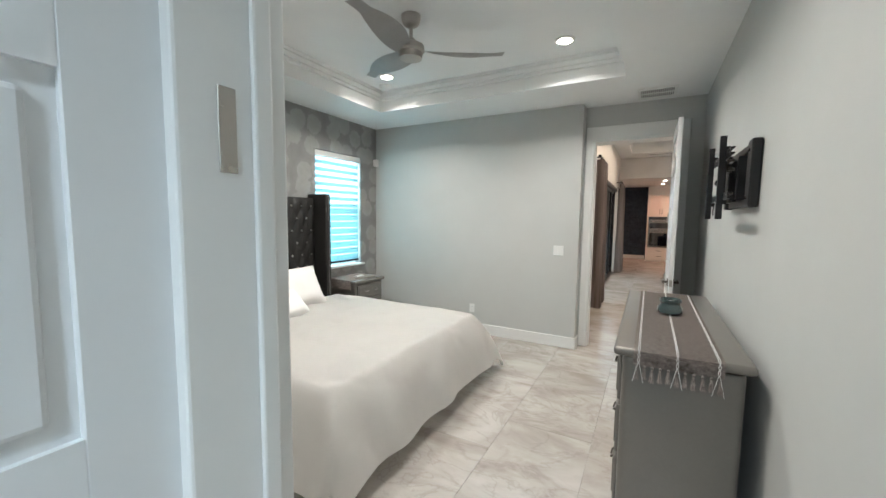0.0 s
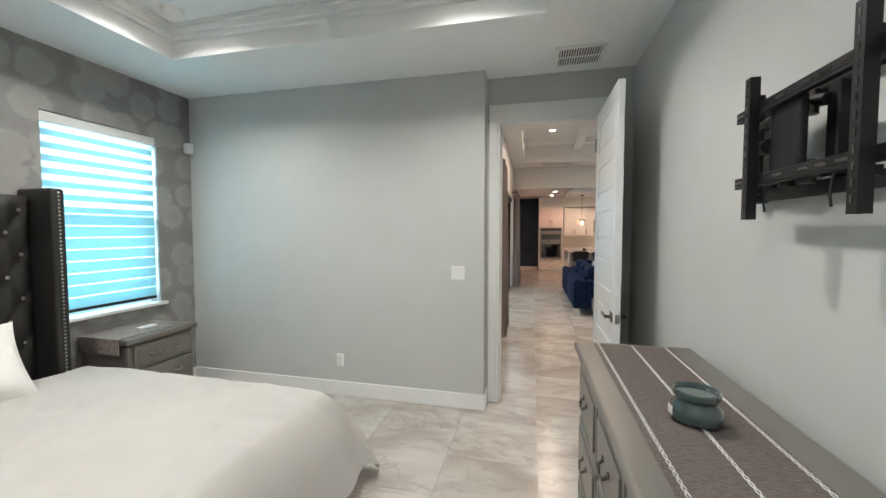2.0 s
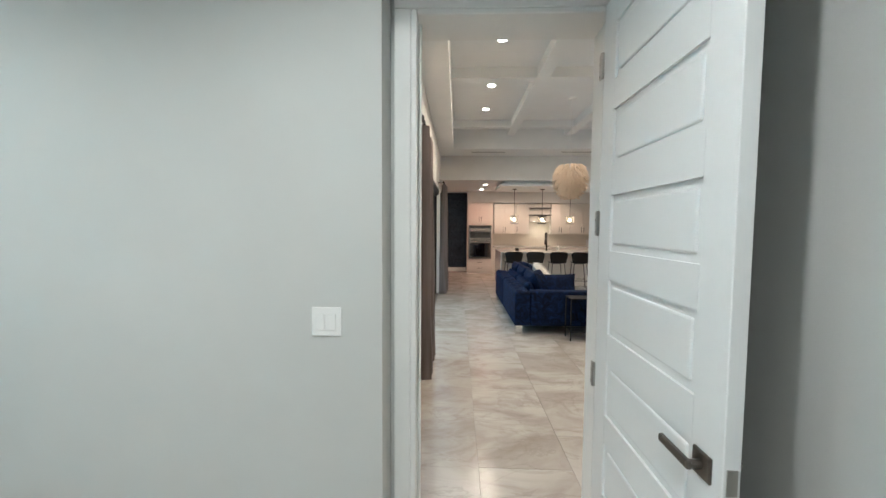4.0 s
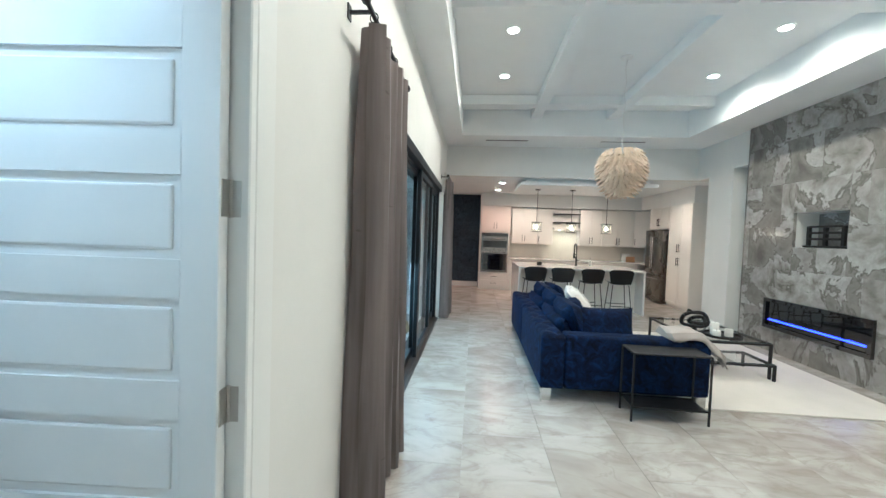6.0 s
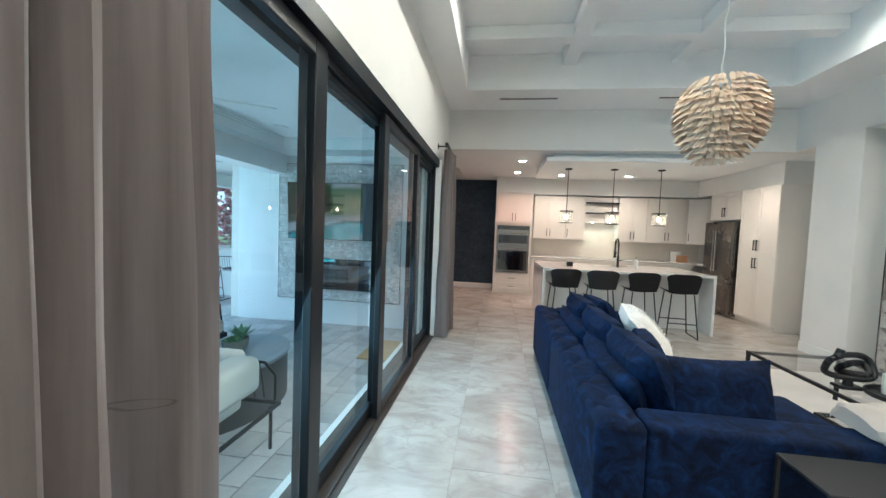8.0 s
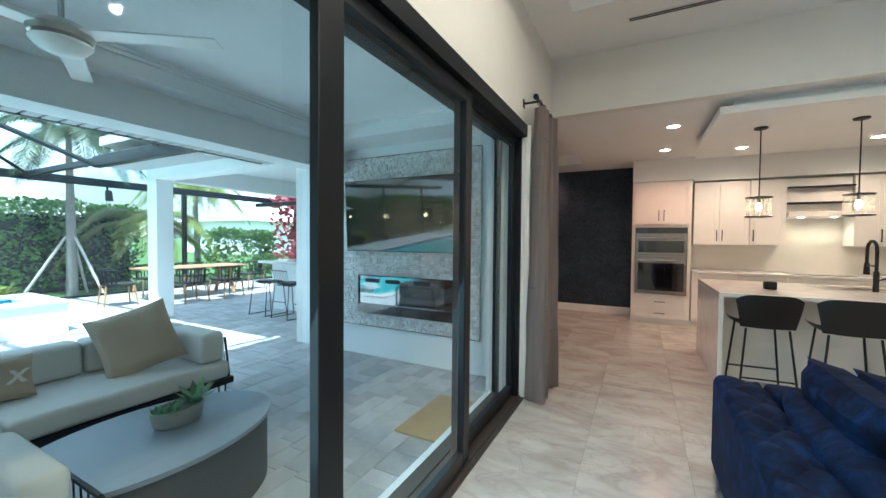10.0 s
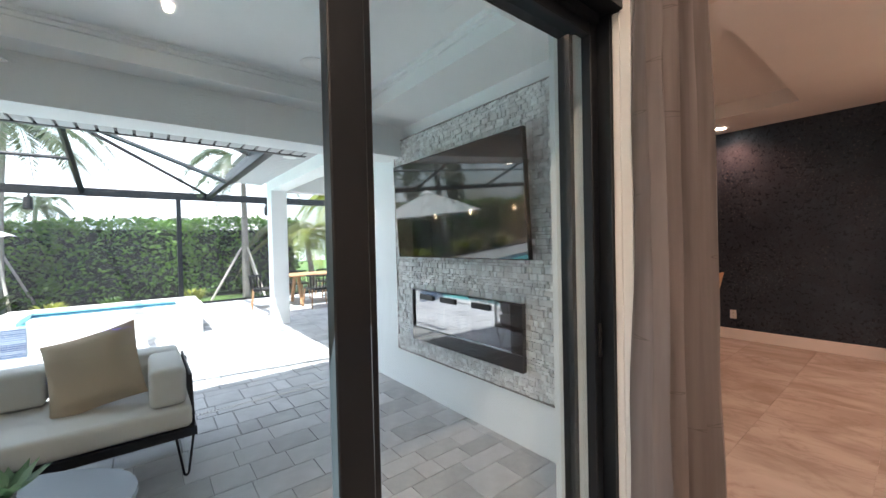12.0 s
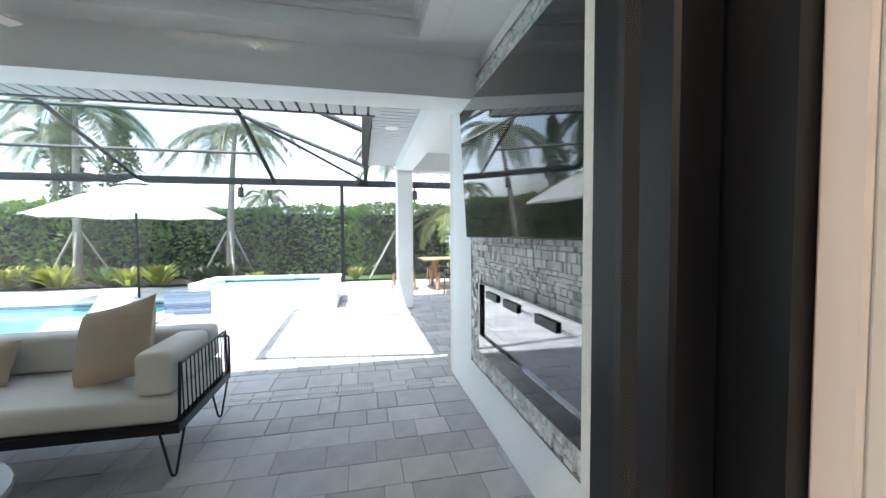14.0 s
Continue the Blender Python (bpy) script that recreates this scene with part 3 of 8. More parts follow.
# baseboards
bm = boxes((BED_X0, -0.404, BED_Y1 - 0.016, BED_Y1 - 0.001, 0, 0.135), (-0.419, -0.404, BED_Y1, DOOR_Y - 0.021, 0, 0.135), (BED_X0, BED_X0 + 0.016, BED_Y0, BED_Y1 - 0.017, 0, 0.135), (BED_X1 - 0.016, BED_X1, BED_Y0, DOOR_Y - 0.02, 0, 0.135),
           (LEFT, LEFT + 0.016, 6.68, 7.80, 0, 0.135), (LEFT, LEFT + 0.016, 5.51, 5.58, 0, 0.135), (-3.8, 0.18, BACK_Y - 0.016, BACK_Y, 0, 0.14), (RIGHT - 0.016, RIGHT, 5.49, 8.9, 0, 0.135), (RIGHT - 0.016, RIGHT, 12.45, 13.1, 0, 0.135), bevel=0.004)
struct("baseboard", bm, "trim", "tall white baseboard", "baseboard")

# casings
bm = boxes((-0.402, -0.33, DOOR_Y - 0.02, DOOR_Y - 0.001, 0, 2.45), (-0.402, 0.62, DOOR_Y - 0.02, DOOR_Y - 0.001, 2.45, 2.60), (0.53, 0.62, DOOR_Y - 0.02, DOOR_Y - 0.001, 0, 2.45),
           (-0.33, -0.305, DOOR_Y - 0.02, GREAT_Y0 + 0.018, 0, 2.449), (0.505, 0.53, DOOR_Y - 0.02, GREAT_Y0 + 0.018, 0, 2.449), (-0.304, 0.504, DOOR_Y - 0.02, GREAT_Y0 + 0.018, 2.425, 2.449),
           (-0.304, -0.292, DOOR_Y + 0.045, DOOR_Y + 0.08, 0, 2.42), (0.493, 0.504, DOOR_Y + 0.045, DOOR_Y + 0.08, 0, 2.42),
           (-0.42, -0.331, GREAT_Y0 + 0.001, GREAT_Y0 + 0.02, 0, 2.45), (0.531, 0.62, GREAT_Y0 + 0.001, GREAT_Y0 + 0.02, 0, 2.45), (-0.42, 0.62, GREAT_Y0 + 0.001, GREAT_Y0 + 0.02, 2.451, 2.55), bevel=0.004)
struct("door_casing", bm, "trim", "white casing of the bedroom doorway", "door casing")
bm = boxes((-0.368, -0.268, BED_Y0 + 0.001, BED_Y0 + 0.02, 0, 2.45), (-0.268, -0.24, 0.78, BED_Y0 + 0.02, 0, 2.45), (-0.24, -0.229, 0.885, 0.918, 0, 2.45), (0.632, 0.66, 0.78, BED_Y0 + 0.02, 0, 2.45), (-0.39, 0.74, BED_Y0, BED_Y0 + 0.02, 2.451, 2.56), (-0.348, -0.269, 0.78, 0.799, 0, 2.45), bevel=0.005, seg=2)
struct("door_casing_bath", bm, "trim", "white moulded casing of the bath passage doorway", "door casing")

# great room shell
struct("wall_great_west", boxes((LEFT - 0.14, LEFT, GREAT_Y0, 5.70, 0, 3.9), (LEFT - 0.14, LEFT, 6.56, 7.0, 0, 3.9), (LEFT - 0.32, LEFT, 7.0, S_Y0, 0, 3.9), (LEFT - 0.14, LEFT, 5.70, 6.56, 2.45, 3.9), (LEFT - 0.32, LEFT, S_Y0, S_Y1, S_TOP, 3.9), (LEFT - 0.32, LEFT, S_Y1, 12.93, 0, 3.9)), "white_wall", "white painted wall round the sliding doors", "wall")
struct("wall_closet", boxes((-2.1, LEFT - 0.14, GREAT_Y0 + 0.05, GREAT_Y0 + 0.1, 0, 2.6), (-2.1, LEFT - 0.14, 6.9, 7.0, 0, 2.6), (-2.15, -2.1, GREAT_Y0, 7.0, 0, 2.6), (-2.1, LEFT - 0.14, GREAT_Y0, 7.0, 2.6, 2.7)), "white_wall", "plain white walls of the closet", "wall")
struct("wall_great_south", boxes((0.95, RIGHT + 0.2, DOOR_Y, GREAT_Y0, 0, 3.9)), "white_wall", "plain white wall", "wall")
struct("wall_great_east", boxes((RIGHT, RIGHT + 0.5, GREAT_Y0, 9.0, 0, 3.9), (RIGHT, RIGHT + 0.5, 12.42, 13.1, 0, 3.9), (RIGHT, RIGHT + 0.5, 9.5, 10.31, 0, 3.9), (RIGHT, RIGHT + 0.5, 11.08, 12.0, 0, 3.9), (RIGHT, RIGHT + 0.5, 10.31, 11.08, 0, 1.52), (RIGHT, RIGHT + 0.5, 10.31, 11.08, 1.98, 3.9), (RIGHT + 0.3, RIGHT + 0.5, 10.31, 11.08, 1.52, 1.98), (RIGHT, RIGHT + 0.5, 9.0, 9.5, 2.83, 3.9), (RIGHT, RIGHT + 0.5, 12.0, 12.42, 2.83, 3.9), (RIGHT + 0.38, RIGHT + 0.5, 9.0, 9.5, 0, 2.83), (RIGHT + 0.38, RIGHT + 0.5, 12.0, 12.42, 0, 2.83), (RIGHT, RIGHT + 0.5, 13.1, BULK_Y, KIT_C, 3.9)), "white_wall", "white wall with tall niches beside the fireplace", "wall")
struct("wall_bulkhead", boxes((LEFT - 0.32, RIGHT + 0.5, BULK_Y, BULK_Y + 0.12, KIT_C, 3.9), (LEFT - 0.32, LEFT, 12.93, BULK_Y, KIT_C, 3.9)), "white_wall", "white drop wall between the high and the low ceiling", "wall")
struct("wall_kitchen_north", boxes((0.2, 6.0, BACK_Y, BACK_Y + 0.15, 0, 2.9)), "white_wall", "white kitchen wall behind the cabinets", "wall")
struct("wall_navy", boxes((-3.9, 0.2, BACK_Y, BACK_Y + 0.15, 0, 2.9)), "navy", "navy mottled wallpapered dining wall", "wall")
struct("wall_kitchen_east", boxes((5.35, 5.5, 13.1, BACK_Y, 0, 2.9), (RIGHT + 0.5, 5.5, 13.0, 13.1, 0, 2.9)), "white_wall", "white kitchen wall behind the refrigerator", "wall")
struct("wall_dining_west", boxes((-4.0, -3.88, 12.93, BACK_Y, LAN_Z, 2.9)), "white_wall", "white wall closing the dining room", "wall")

# great room ceiling: soffit, tray and beams
TX0, TX1, TY0, TY1 = -0.24, 3.73, 6.6, 12.59
rows = [(LEFT, TX0, GREAT_Y0, BULK_Y, SOFFIT, 3.95), (TX1, RIGHT, GREAT_Y0, BULK_Y, SOFFIT, 3.95), (TX0, TX1, TY1, BULK_Y, SOFFIT, 3.95), (TX0, TX1, GREAT_Y0, TY0, SOFFIT, 3.95), (TX0, TX1, TY0, TY1, TRAY, 3.95)]
for x in (1.08, 2.41):
    rows.append((x - 0.09, x + 0.09, TY0, TY1, TRAY - 0.15, TRAY - 0.001))
for y in (9.3, 11.95):
    rows += [(TX0, 0.99, y - 0.09, y + 0.09, TRAY - 0.15, TRAY - 0.002), (1.17, 2.32, y - 0.09, y + 0.09, TRAY - 0.15, TRAY - 0.002), (2.5, TX1, y - 0.09, y + 0.09, TRAY - 0.15, TRAY - 0.002)]
struct("ceiling_great", boxes(*rows), "ceiling", "white coffered tray ceiling with crossing beams", "ceiling")
rows = [(-0.6, 6.0, BULK_Y + 0.12, BACK_Y, KIT_C, 3.0), (LEFT - 0.32, -0.6, BULK_Y + 0.12, 14.0, KIT_C, 3.0), (LEFT - 0.32, -0.6, 16.25, BACK_Y, KIT_C, 3.0), (RIGHT + 0.5, 6.0, 13.0, BULK_Y + 0.12, KIT_C, 3.0),
        (-3.88, -3.3, 13.15, BACK_Y, KIT_C, 3.0), (-3.3, LEFT - 0.32, 13.15, 14.0, KIT_C, 3.0), (-3.3, LEFT - 0.32, 16.25, BACK_Y, KIT_C, 3.0), (-3.3, -0.6, 14.0, 16.25, 2.93, 3.0)]
struct("ceiling_kitchen", boxes(*rows), "ceiling", "white flat kitchen and dining ceiling with a shallow tray", "ceiling")
struct("ceiling_cloud", boxes((0.98, 3.75, 13.62, 15.1, 2.63, 2.70), (1.1, 3.63, 13.72, 15.0, 2.70, KIT_C)), "ceiling", "white dropped ceiling panel over the island", "ceiling panel")

# sliding door: track, frame, jambs, header
bm = boxes((-0.86, -0.56, S_Y0, S_Y1, -0.02, 0.006), (-0.62, -0.6, S_Y0, S_Y1, 0.006, 0.02), (-0.7, -0.68, S_Y0, S_Y1, 0.006, 0.02), (-0.78, -0.76, S_Y0, S_Y1, 0.006, 0.02))
struct("door_track", bm, mat("weathered bronze track", (0.09, 0.075, 0.065), 0.45, 0.5, vary=0.2), "dark bronze sliding door track in the floor", "door track")
bm = boxes((-0.86, -0.565, S_Y0, S_Y1, S_TOP - 0.10, S_TOP - 0.002), (-0.86, -0.585, S_Y0 + 0.002, S_Y0 + 0.07, 0.01, S_TOP - 0.102), (-0.86, -0.80, S_Y1 - 0.03, S_Y1 - 0.002, 0.01, S_TOP - 0.102), (-0.70, -0.613, S_Y1 - 0.03, S_Y1 - 0.002, 0.01, S_TOP - 0.102), (-0.66, -0.64, S_Y0 + 0.07, S_Y1 - 0.06, S_TOP - 0.14, S_TOP - 0.101), (-0.75, -0.73, S_Y0 + 0.07, S_Y1 - 0.06, S_TOP - 0.14, S_TOP - 0.101))
struct("door_frame", bm, "bronze", "dark bronze frame of the sliding doors", "door frame")


def slider_panel(y0, y1, x0, x1, handle=False, end=0.085, begin=0.085):
    t = thing("sliding_door", ((x0 + x1) / 2, (y0 + y1) / 2, 0.02), "tall sliding glass door panel in a dark bronze frame", "door", "sliding door panels")
    z0, z1 = 0.025, S_TOP - 0.11
    part("stile", boxes((x0, x1, y0, y0 + begin, z0, z1), bevel=0.004), "bronze", t)
    part("stile", boxes((x0, x1, y1 - end, y1, z0, z1), bevel=0.004), "bronze", t)
    part("bottom_rail", boxes((x0, x1, y0 + begin, y1 - end, z0, z0 + 0.09), bevel=0.003), "bronze", t)
    part("top_rail", boxes((x0, x1, y0 + begin, y1 - end, z1 - 0.07, z1), bevel=0.003), "bronze", t)
    xm = (x0 + x1) / 2
    bm = bmesh.new()
    bm.faces.new([bm.verts.new(v) for v in ((xm, y0 + 0.065, z0 + 0.085), (xm, y1 - 0.065, z0 + 0.085), (xm, y1 - 0.065, z1 - 0.065), (xm, y0 + 0.065, z1 - 0.065))])
    g = part("pane", bm, "glass", t, "clear slightly blue glass pane")
    g.visible_shadow = False
    if handle:
        part("handle", boxes((x1, x1 + 0.014, y1 - 0.034, y1 - 0.016, 0.88, 1.02), bevel=0.003), "black", t, "black pull handle")


slider_panel(S_Y0 + 0.075, 9.085, -0.645, -0.60, end=0.12)
slider_panel(9.01, 10.20, -0.71, -0.665)
slider_panel(10.03, 11.275, -0.645, -0.60, end=0.088, begin=0.12)
slider_panel(11.24, S_Y1 - 0.034, -0.71, -0.665, True, 0.05)

bm = boxes((LEFT, LEFT + 0.018, 6.56, 6.66, 0, 2.45), (LEFT, LEFT + 0.018, 5.6, 5.70, 0, 2.45), (LEFT, LEFT + 0.018, 5.6, 6.66, 2.451, 2.55), (LEFT - 0.16, LEFT + 0.018, 6.53, 6.56, 0, 2.45), (LEFT - 0.16, LEFT + 0.018, 5.70, 5.73, 0, 2.45), bevel=0.004)
struct("door_casing_closet", bm, "trim", "white casing of the closet doorway", "door casing")
bm = boxes((-0.612, LEFT - 0.001, S_Y1 - 0.012, S_Y1 - 0.001, 0, S_TOP - 0.103), (LEFT, LEFT + 0.045, S_Y1 - 0.012, S_Y1 + 0.03, 0, S_TOP), (LEFT, LEFT + 0.012, S_Y0, S_Y1 + 0.03, S_TOP, S_TOP + 0.03), bevel=0.003)
struct("door_trim", bm, "trim", "narrow white trim round the sliding doors", "trim")

# ---- lanai and garden: ground, slab, pool
PX0, PX1, PYa, PYb = -9.1, -5.6, -4.0, 8.7
G = LAN_Z - 0.05
struct("ground", boxes((-400, -11.6, -300, 300, -0.9, G), (-11.6, 6, -300, -8, -0.9, G), (-11.6, 6, 20.0, 300, -0.9, G), (6, 400, -300, 300, -0.9, G)), "grass", "mown lawn reaching to the horizon", "ground")
struct("pavement", boxes((-11.6, PX0 - 0.001, -8, 20.0, -0.9, LAN_Z - 0.006), (PX1 + 0.001, -3.88, -8, 20.0, -0.9, LAN_Z - 0.006), (-3.88, -0.86, 7.0, 12.93, -0.9, LAN_Z - 0.006), (PX0 - 0.001, PX1 + 0.001, PYb, 20.0, -0.9, LAN_Z - 0.006), (PX0 - 0.001, PX1 + 0.001, -8, PYa, -0.9, LAN_Z - 0.006)), "sand", "grey rectangular pavers laid in running rows with tight joints", "pavement")
PAVE = bpy.data.objects["pavement"]
struct("pool_basin", boxes((PX0, PX1, PYa, PYb, -1.0, -0.9), (PX0, PX0 + 0.05, PYa, PYb, -0.9, LAN_Z - 0.02), (PX1 - 0.05, PX1, PYa, PYb, -0.9, LAN_Z - 0.02), (PX0, PX1, PYb - 0.05, PYb, -0.9, LAN_Z - 0.02)), "mosaic", "pool wall with a blue mosaic waterline", "pool")
struct("water", boxes((PX0 + 0.05, PX1 - 0.05, PYa, PYb - 0.05, -0.5, LAN_Z - 0.11)), "water", "clear turquoise pool water", "water")
bm = boxes((PX0 - 0.3, PX0 + 0.03, PYa, PYb + 0.3, LAN_Z - 0.005, LAN_Z + 0.03), (PX1 - 0.03, PX1 + 0.3, PYa, PYb + 0.3, LAN_Z - 0.005, LAN_Z + 0.03), (PX0 + 0.03, PX1 - 0.03, PYb - 0.03, PYb + 0.3, LAN_Z - 0.005, LAN_Z + 0.03), bevel=0.012, seg=2)
struct("pool_coping", bm, "coping", "pale stone coping round the pool", "coping")

# stucco walls, beam, ceilings
struct("wall_lanai_north", boxes((-3.88, LEFT - 0.32, 12.93, 13.15, LAN_Z - 0.02, 3.2)), "stucco", "white stucco lanai wall carrying a stone panel", "wall")
struct("wall_lanai_south", boxes((-3.88, LEFT - 0.32, 6.85, 7.0, LAN_Z - 0.02, 3.2), (-0.905, -0.86, 7.0, S_Y0, LAN_Z, 3.0)), "stucco", "white stucco lanai wall", "wall")
struct("wall_lanai_house", boxes((-0.93, -0.901, 7.0, S_Y0, LAN_Z, 3.0), (-0.93, -0.901, S_Y1, 12.93, LAN_Z, 3.0), (-0.93, -0.901, S_Y0, S_Y1, S_TOP, 3.0), (-0.93, -0.862, S_Y0, S_Y1, LAN_Z - 0.02, -0.021)), "stucco", "white stucco house wall above the sliding doors", "wall")
LC, LT = 2.53, 2.69
rows = [(-3.05, -2.85, 7.0, 12.93, LC, 3.0), (-1.15, -0.901, 7.0, 12.93, LC, 3.0), (-2.85, -1.15, 12.46, 12.93, LC, 3.0), (-2.85, -1.15, 7.0, 7.4, LC, 3.0), (-2.85, -1.15, 7.4, 12.46, LT, 3.0)]
for q in (0, 1):
    a, z0, z1 = 0.02 + 0.025 * q, LT - 0.05 + 0.025 * q, LT - 0.025 + 0.0249 * q
    rows += [(-2.849, -1.151, 12.46 - a, 12.459, z0, z1), (-2.849, -2.85 + a, 7.401, 12.459 - a, z0, z1), (-1.15 - a, -1.151, 7.401, 12.459 - a, z0, z1)]
struct("ceiling_lanai", boxes(*rows), "ceiling", "white lanai tray ceiling with a small crown moulding", "ceiling")
struct("beam_lanai", boxes((-3.35, -3.05, 7.0, 12.93, 2.24, 3.0)), "stucco", "white stucco beam along the lanai edge", "beam")
struct("beam_dining", boxes((-7.55, -3.88, 12.72, 13.0, 2.42, 2.75), (-7.55, -7.25, 13.0, 19.8, 2.42, 2.75)), "stucco", "white stucco beam over the outdoor dining", "beam")
struct("ceiling_outdoor_dining", boxes((-7.55, -3.88, 13.0, 20.0, 2.75, 2.9)), "ceiling", "white ceiling over the outdoor bar", "ceiling")
struct("wall_bar_far", boxes((-7.55, -4.0, 19.8, 20.0, LAN_Z, 2.75)), "stucco", "white stucco wall closing the outdoor bar", "wall")
col = thing("column", (-7.4, 12.86, LAN_Z), "square white stucco column", "column")
col["kind"] = "structure"
part("shaft", boxes((-7.55, -7.25, 12.72, 13.0, LAN_Z, 2.419), bevel=0.01), "stucco", col)
# roof and slatted soffits
struct("roof", boxes((-3.35, 6.2, -2.6, 13.0, 3.96, 4.1), (-3.78, -3.35, 6.0, 12.3, 2.62, 2.7), (-3.45, -3.36, 6.0, 12.2, 2.7, 3.96), (-7.95, -3.35, 12.2, 20.1, 2.95, 3.1), (-3.9, 6.2, 13.58, 17.3, 3.01, 3.1), (-3.9, -0.91, 13.16, 13.58, 3.01, 3.1)), "roof", "pale roof over the house", "roof")
sf = thing("soffit_eave", (-3.55, 10, 2.3), "grey slatted vinyl eave soffit with a dark gutter", "soffit")
sf["kind"] = "structure"
bm = bmesh.new()
y = 6.0
while y < 12.2:
    box(bm, -3.74, -3.351, y, y + 0.088, 2.295, 2.305)
    y += 0.11
ob = part("slats", bm, "soffit", sf)
ob["kind"] = "stuff"
# black sheet stands in for the shade in the slat gaps
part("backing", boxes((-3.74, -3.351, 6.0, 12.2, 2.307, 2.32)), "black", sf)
part("gutter", boxes((-3.80, -3.741, 6.0, 12.21, 2.29, 2.45), bevel=0.01), "bronze", sf)
bm = bmesh.new()
x = -7.9
while x < -3.9:
    box(bm, x, x + 0.088, 12.22, 12.718, 2.60, 2.61)
    x += 0.115
ob = part("slats", bm, "soffit", sf)
ob["kind"] = "stuff"
# gap shade of these slats, again put in as a black sheet
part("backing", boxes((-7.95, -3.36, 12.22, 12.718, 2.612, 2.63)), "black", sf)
part("gutter", boxes((-7.95, -3.87, 12.10, 12.219, 2.57, 2.76), bevel=0.01), "bronze", sf)


# ---- doors
def panel_door(m, w, h, n, label, hinge_zs=(), lever=True, st=0.115):
    """A panelled door: local x from hinge to latch, y through its thickness, z up."""
    t = thing("door", m.translation, label, "door")
    t.matrix_basis = m
    t["kind"] = "structure"

    def lp(name, bm, material, parent=None, label="", shade=False):
        ob = new(name, mesh_of(name, bm, material, shade))
        ob.parent = parent or t
        if label:
            ob["label"] = label
        return ob

    rails = [0.0 + k * (h - st) / n for k in range(n + 1)]
    lp("stile", boxes((0, st, -0.02, 0.02, 0, h), bevel=0.002), "door")
    lp("stile", boxes((w - st, w, -0.02, 0.02, 0, h), bevel=0.002), "door")
    for z in rails:
        lp("rail", boxes((st, w - st, -0.0195, 0.0195, z, z + st)), "door")
    for a, b in zip(rails, rails[1:]):
        bm = boxes((st, w - st, -0.010, 0.010, a + st, b))
        box(bm, st + 0.025, w - st - 0.025, -0.017, 0.017, a + st + 0.025, b - 0.025, bevel=0.007, seg=2)
        lp("panel", bm, "door")
    for z in hinge_zs:
        bm = boxes((-0.003, 0.006, -0.022, 0.012, z - 0.05, z + 0.05), (-0.034, -0.004, -0.026, -0.022, z - 0.05, z + 0.05))
        tube(bm, (-0.004, -0.026, z - 0.052), (-0.004, -0.026, z + 0.052), 0.007)
        hg_ = lp("hinge", bm, "nickel", None, "satin nickel hinge")
        bm = bmesh.new()
        for dx, dz in ((-0.027, -0.036), (-0.015, -0.014), (-0.027, 0.014), (-0.015, 0.036)):
            tube(bm, (dx, -0.0255, z + dz), (dx, -0.0275, z + dz), 0.0042, 10)
        lp("screw", bm, "darksteel", hg_)
    if lever:
        for s in (-1, 1):
            bm = boxes((w - 0.098, w - 0.032, s * 0.02, s * 0.029, 0.93, 0.995), bevel=0.003)
            tube(bm, (w - 0.065, s * 0.02, 0.963), (w - 0.065, s * 0.062, 0.963), 0.011)
            box(bm, w - 0.185, w - 0.055, s * 0.052, s * 0.066, 0.952, 0.974, bevel=0.003)
            lp("lever", bm, "darksteel", None, "dark nickel lever handle")
        lp("latch_plate", boxes((w, w + 0.002, -0.012, 0.012, 0.93, 0.99)), "nickel")
    return t


panel_door(pose(0.49, 5.27, 0.01, 0, 0, -90), 0.785, 2.435, 7, "white panelled bedroom door standing open on nickel levers", (0.25, 0.9, 1.55, 2.2))
panel_door(pose(-0.618, 6.505, 0.01, 0, 0, 183), 0.76, 2.41, 7, "white seven-panel closet door standing open on nickel hinges", (0.36, 1.02, 1.59, 2.24), st=0.105)
panel_door(pose(-0.285, 0.832, 0.01, 0, 0, -90), 0.86, 2.41, 4, "white panelled bath passage door standing open", (0.25, 0.9, 1.66, 2.2), st=0.15)
bm = boxes((-0.2399, -0.2375, 0.835, 0.862, 1.61, 1.73), bevel=0.001)
for z in (1.635, 1.67, 1.705):
    tube(bm, (-0.2376, 0.848 + 0.006 * (1 if z == 1.67 else -1), z), (-0.2368, 0.848 + 0.006 * (1 if z == 1.67 else -1), z), 0.004, 8)
tagged(new("hinge_plate", mesh_of("hinge_plate", bm, "nickel")), "satin nickel hinge leaf let into the white jamb", "hinge", kind="structure")

# ---- window with blind
w = thing("window_bedroom", (-3.47, 4.33, 0.87), "white framed bedroom window behind a banded roller blind", "window")
w["kind"] = "structure"
part("window_frame", boxes((-3.53, -3.49, 3.91, 3.96, 0.87, 2.37), (-3.53, -3.49, 4.70, 4.75, 0.87, 2.37), (-3.53, -3.49, 3.96, 4.70, 0.87, 0.92), (-3.53, -3.49, 3.96, 4.70, 2.32, 2.37), (-3.53, -3.48, 3.96, 4.70, 1.60, 1.65)), "trim", w)
bm = bmesh.new()
bm.faces.new([bm.verts.new(v) for v in ((-3.51, 3.95, 0.91), (-3.51, 4.71, 0.91), (-3.51, 4.71, 2.33), (-3.51, 3.95, 2.33))])
part("pane", bm, "glass", w).visible_shadow = False
part("window_sill", boxes((-3.49, -3.33, 3.87, 4.79, 0.845, 0.872), bevel=0.004), "trim", w)
bl = thing("roller_blind", (-3.41, 4.33, 0.9), "white banded day and night roller blind, drawn down", "blind")
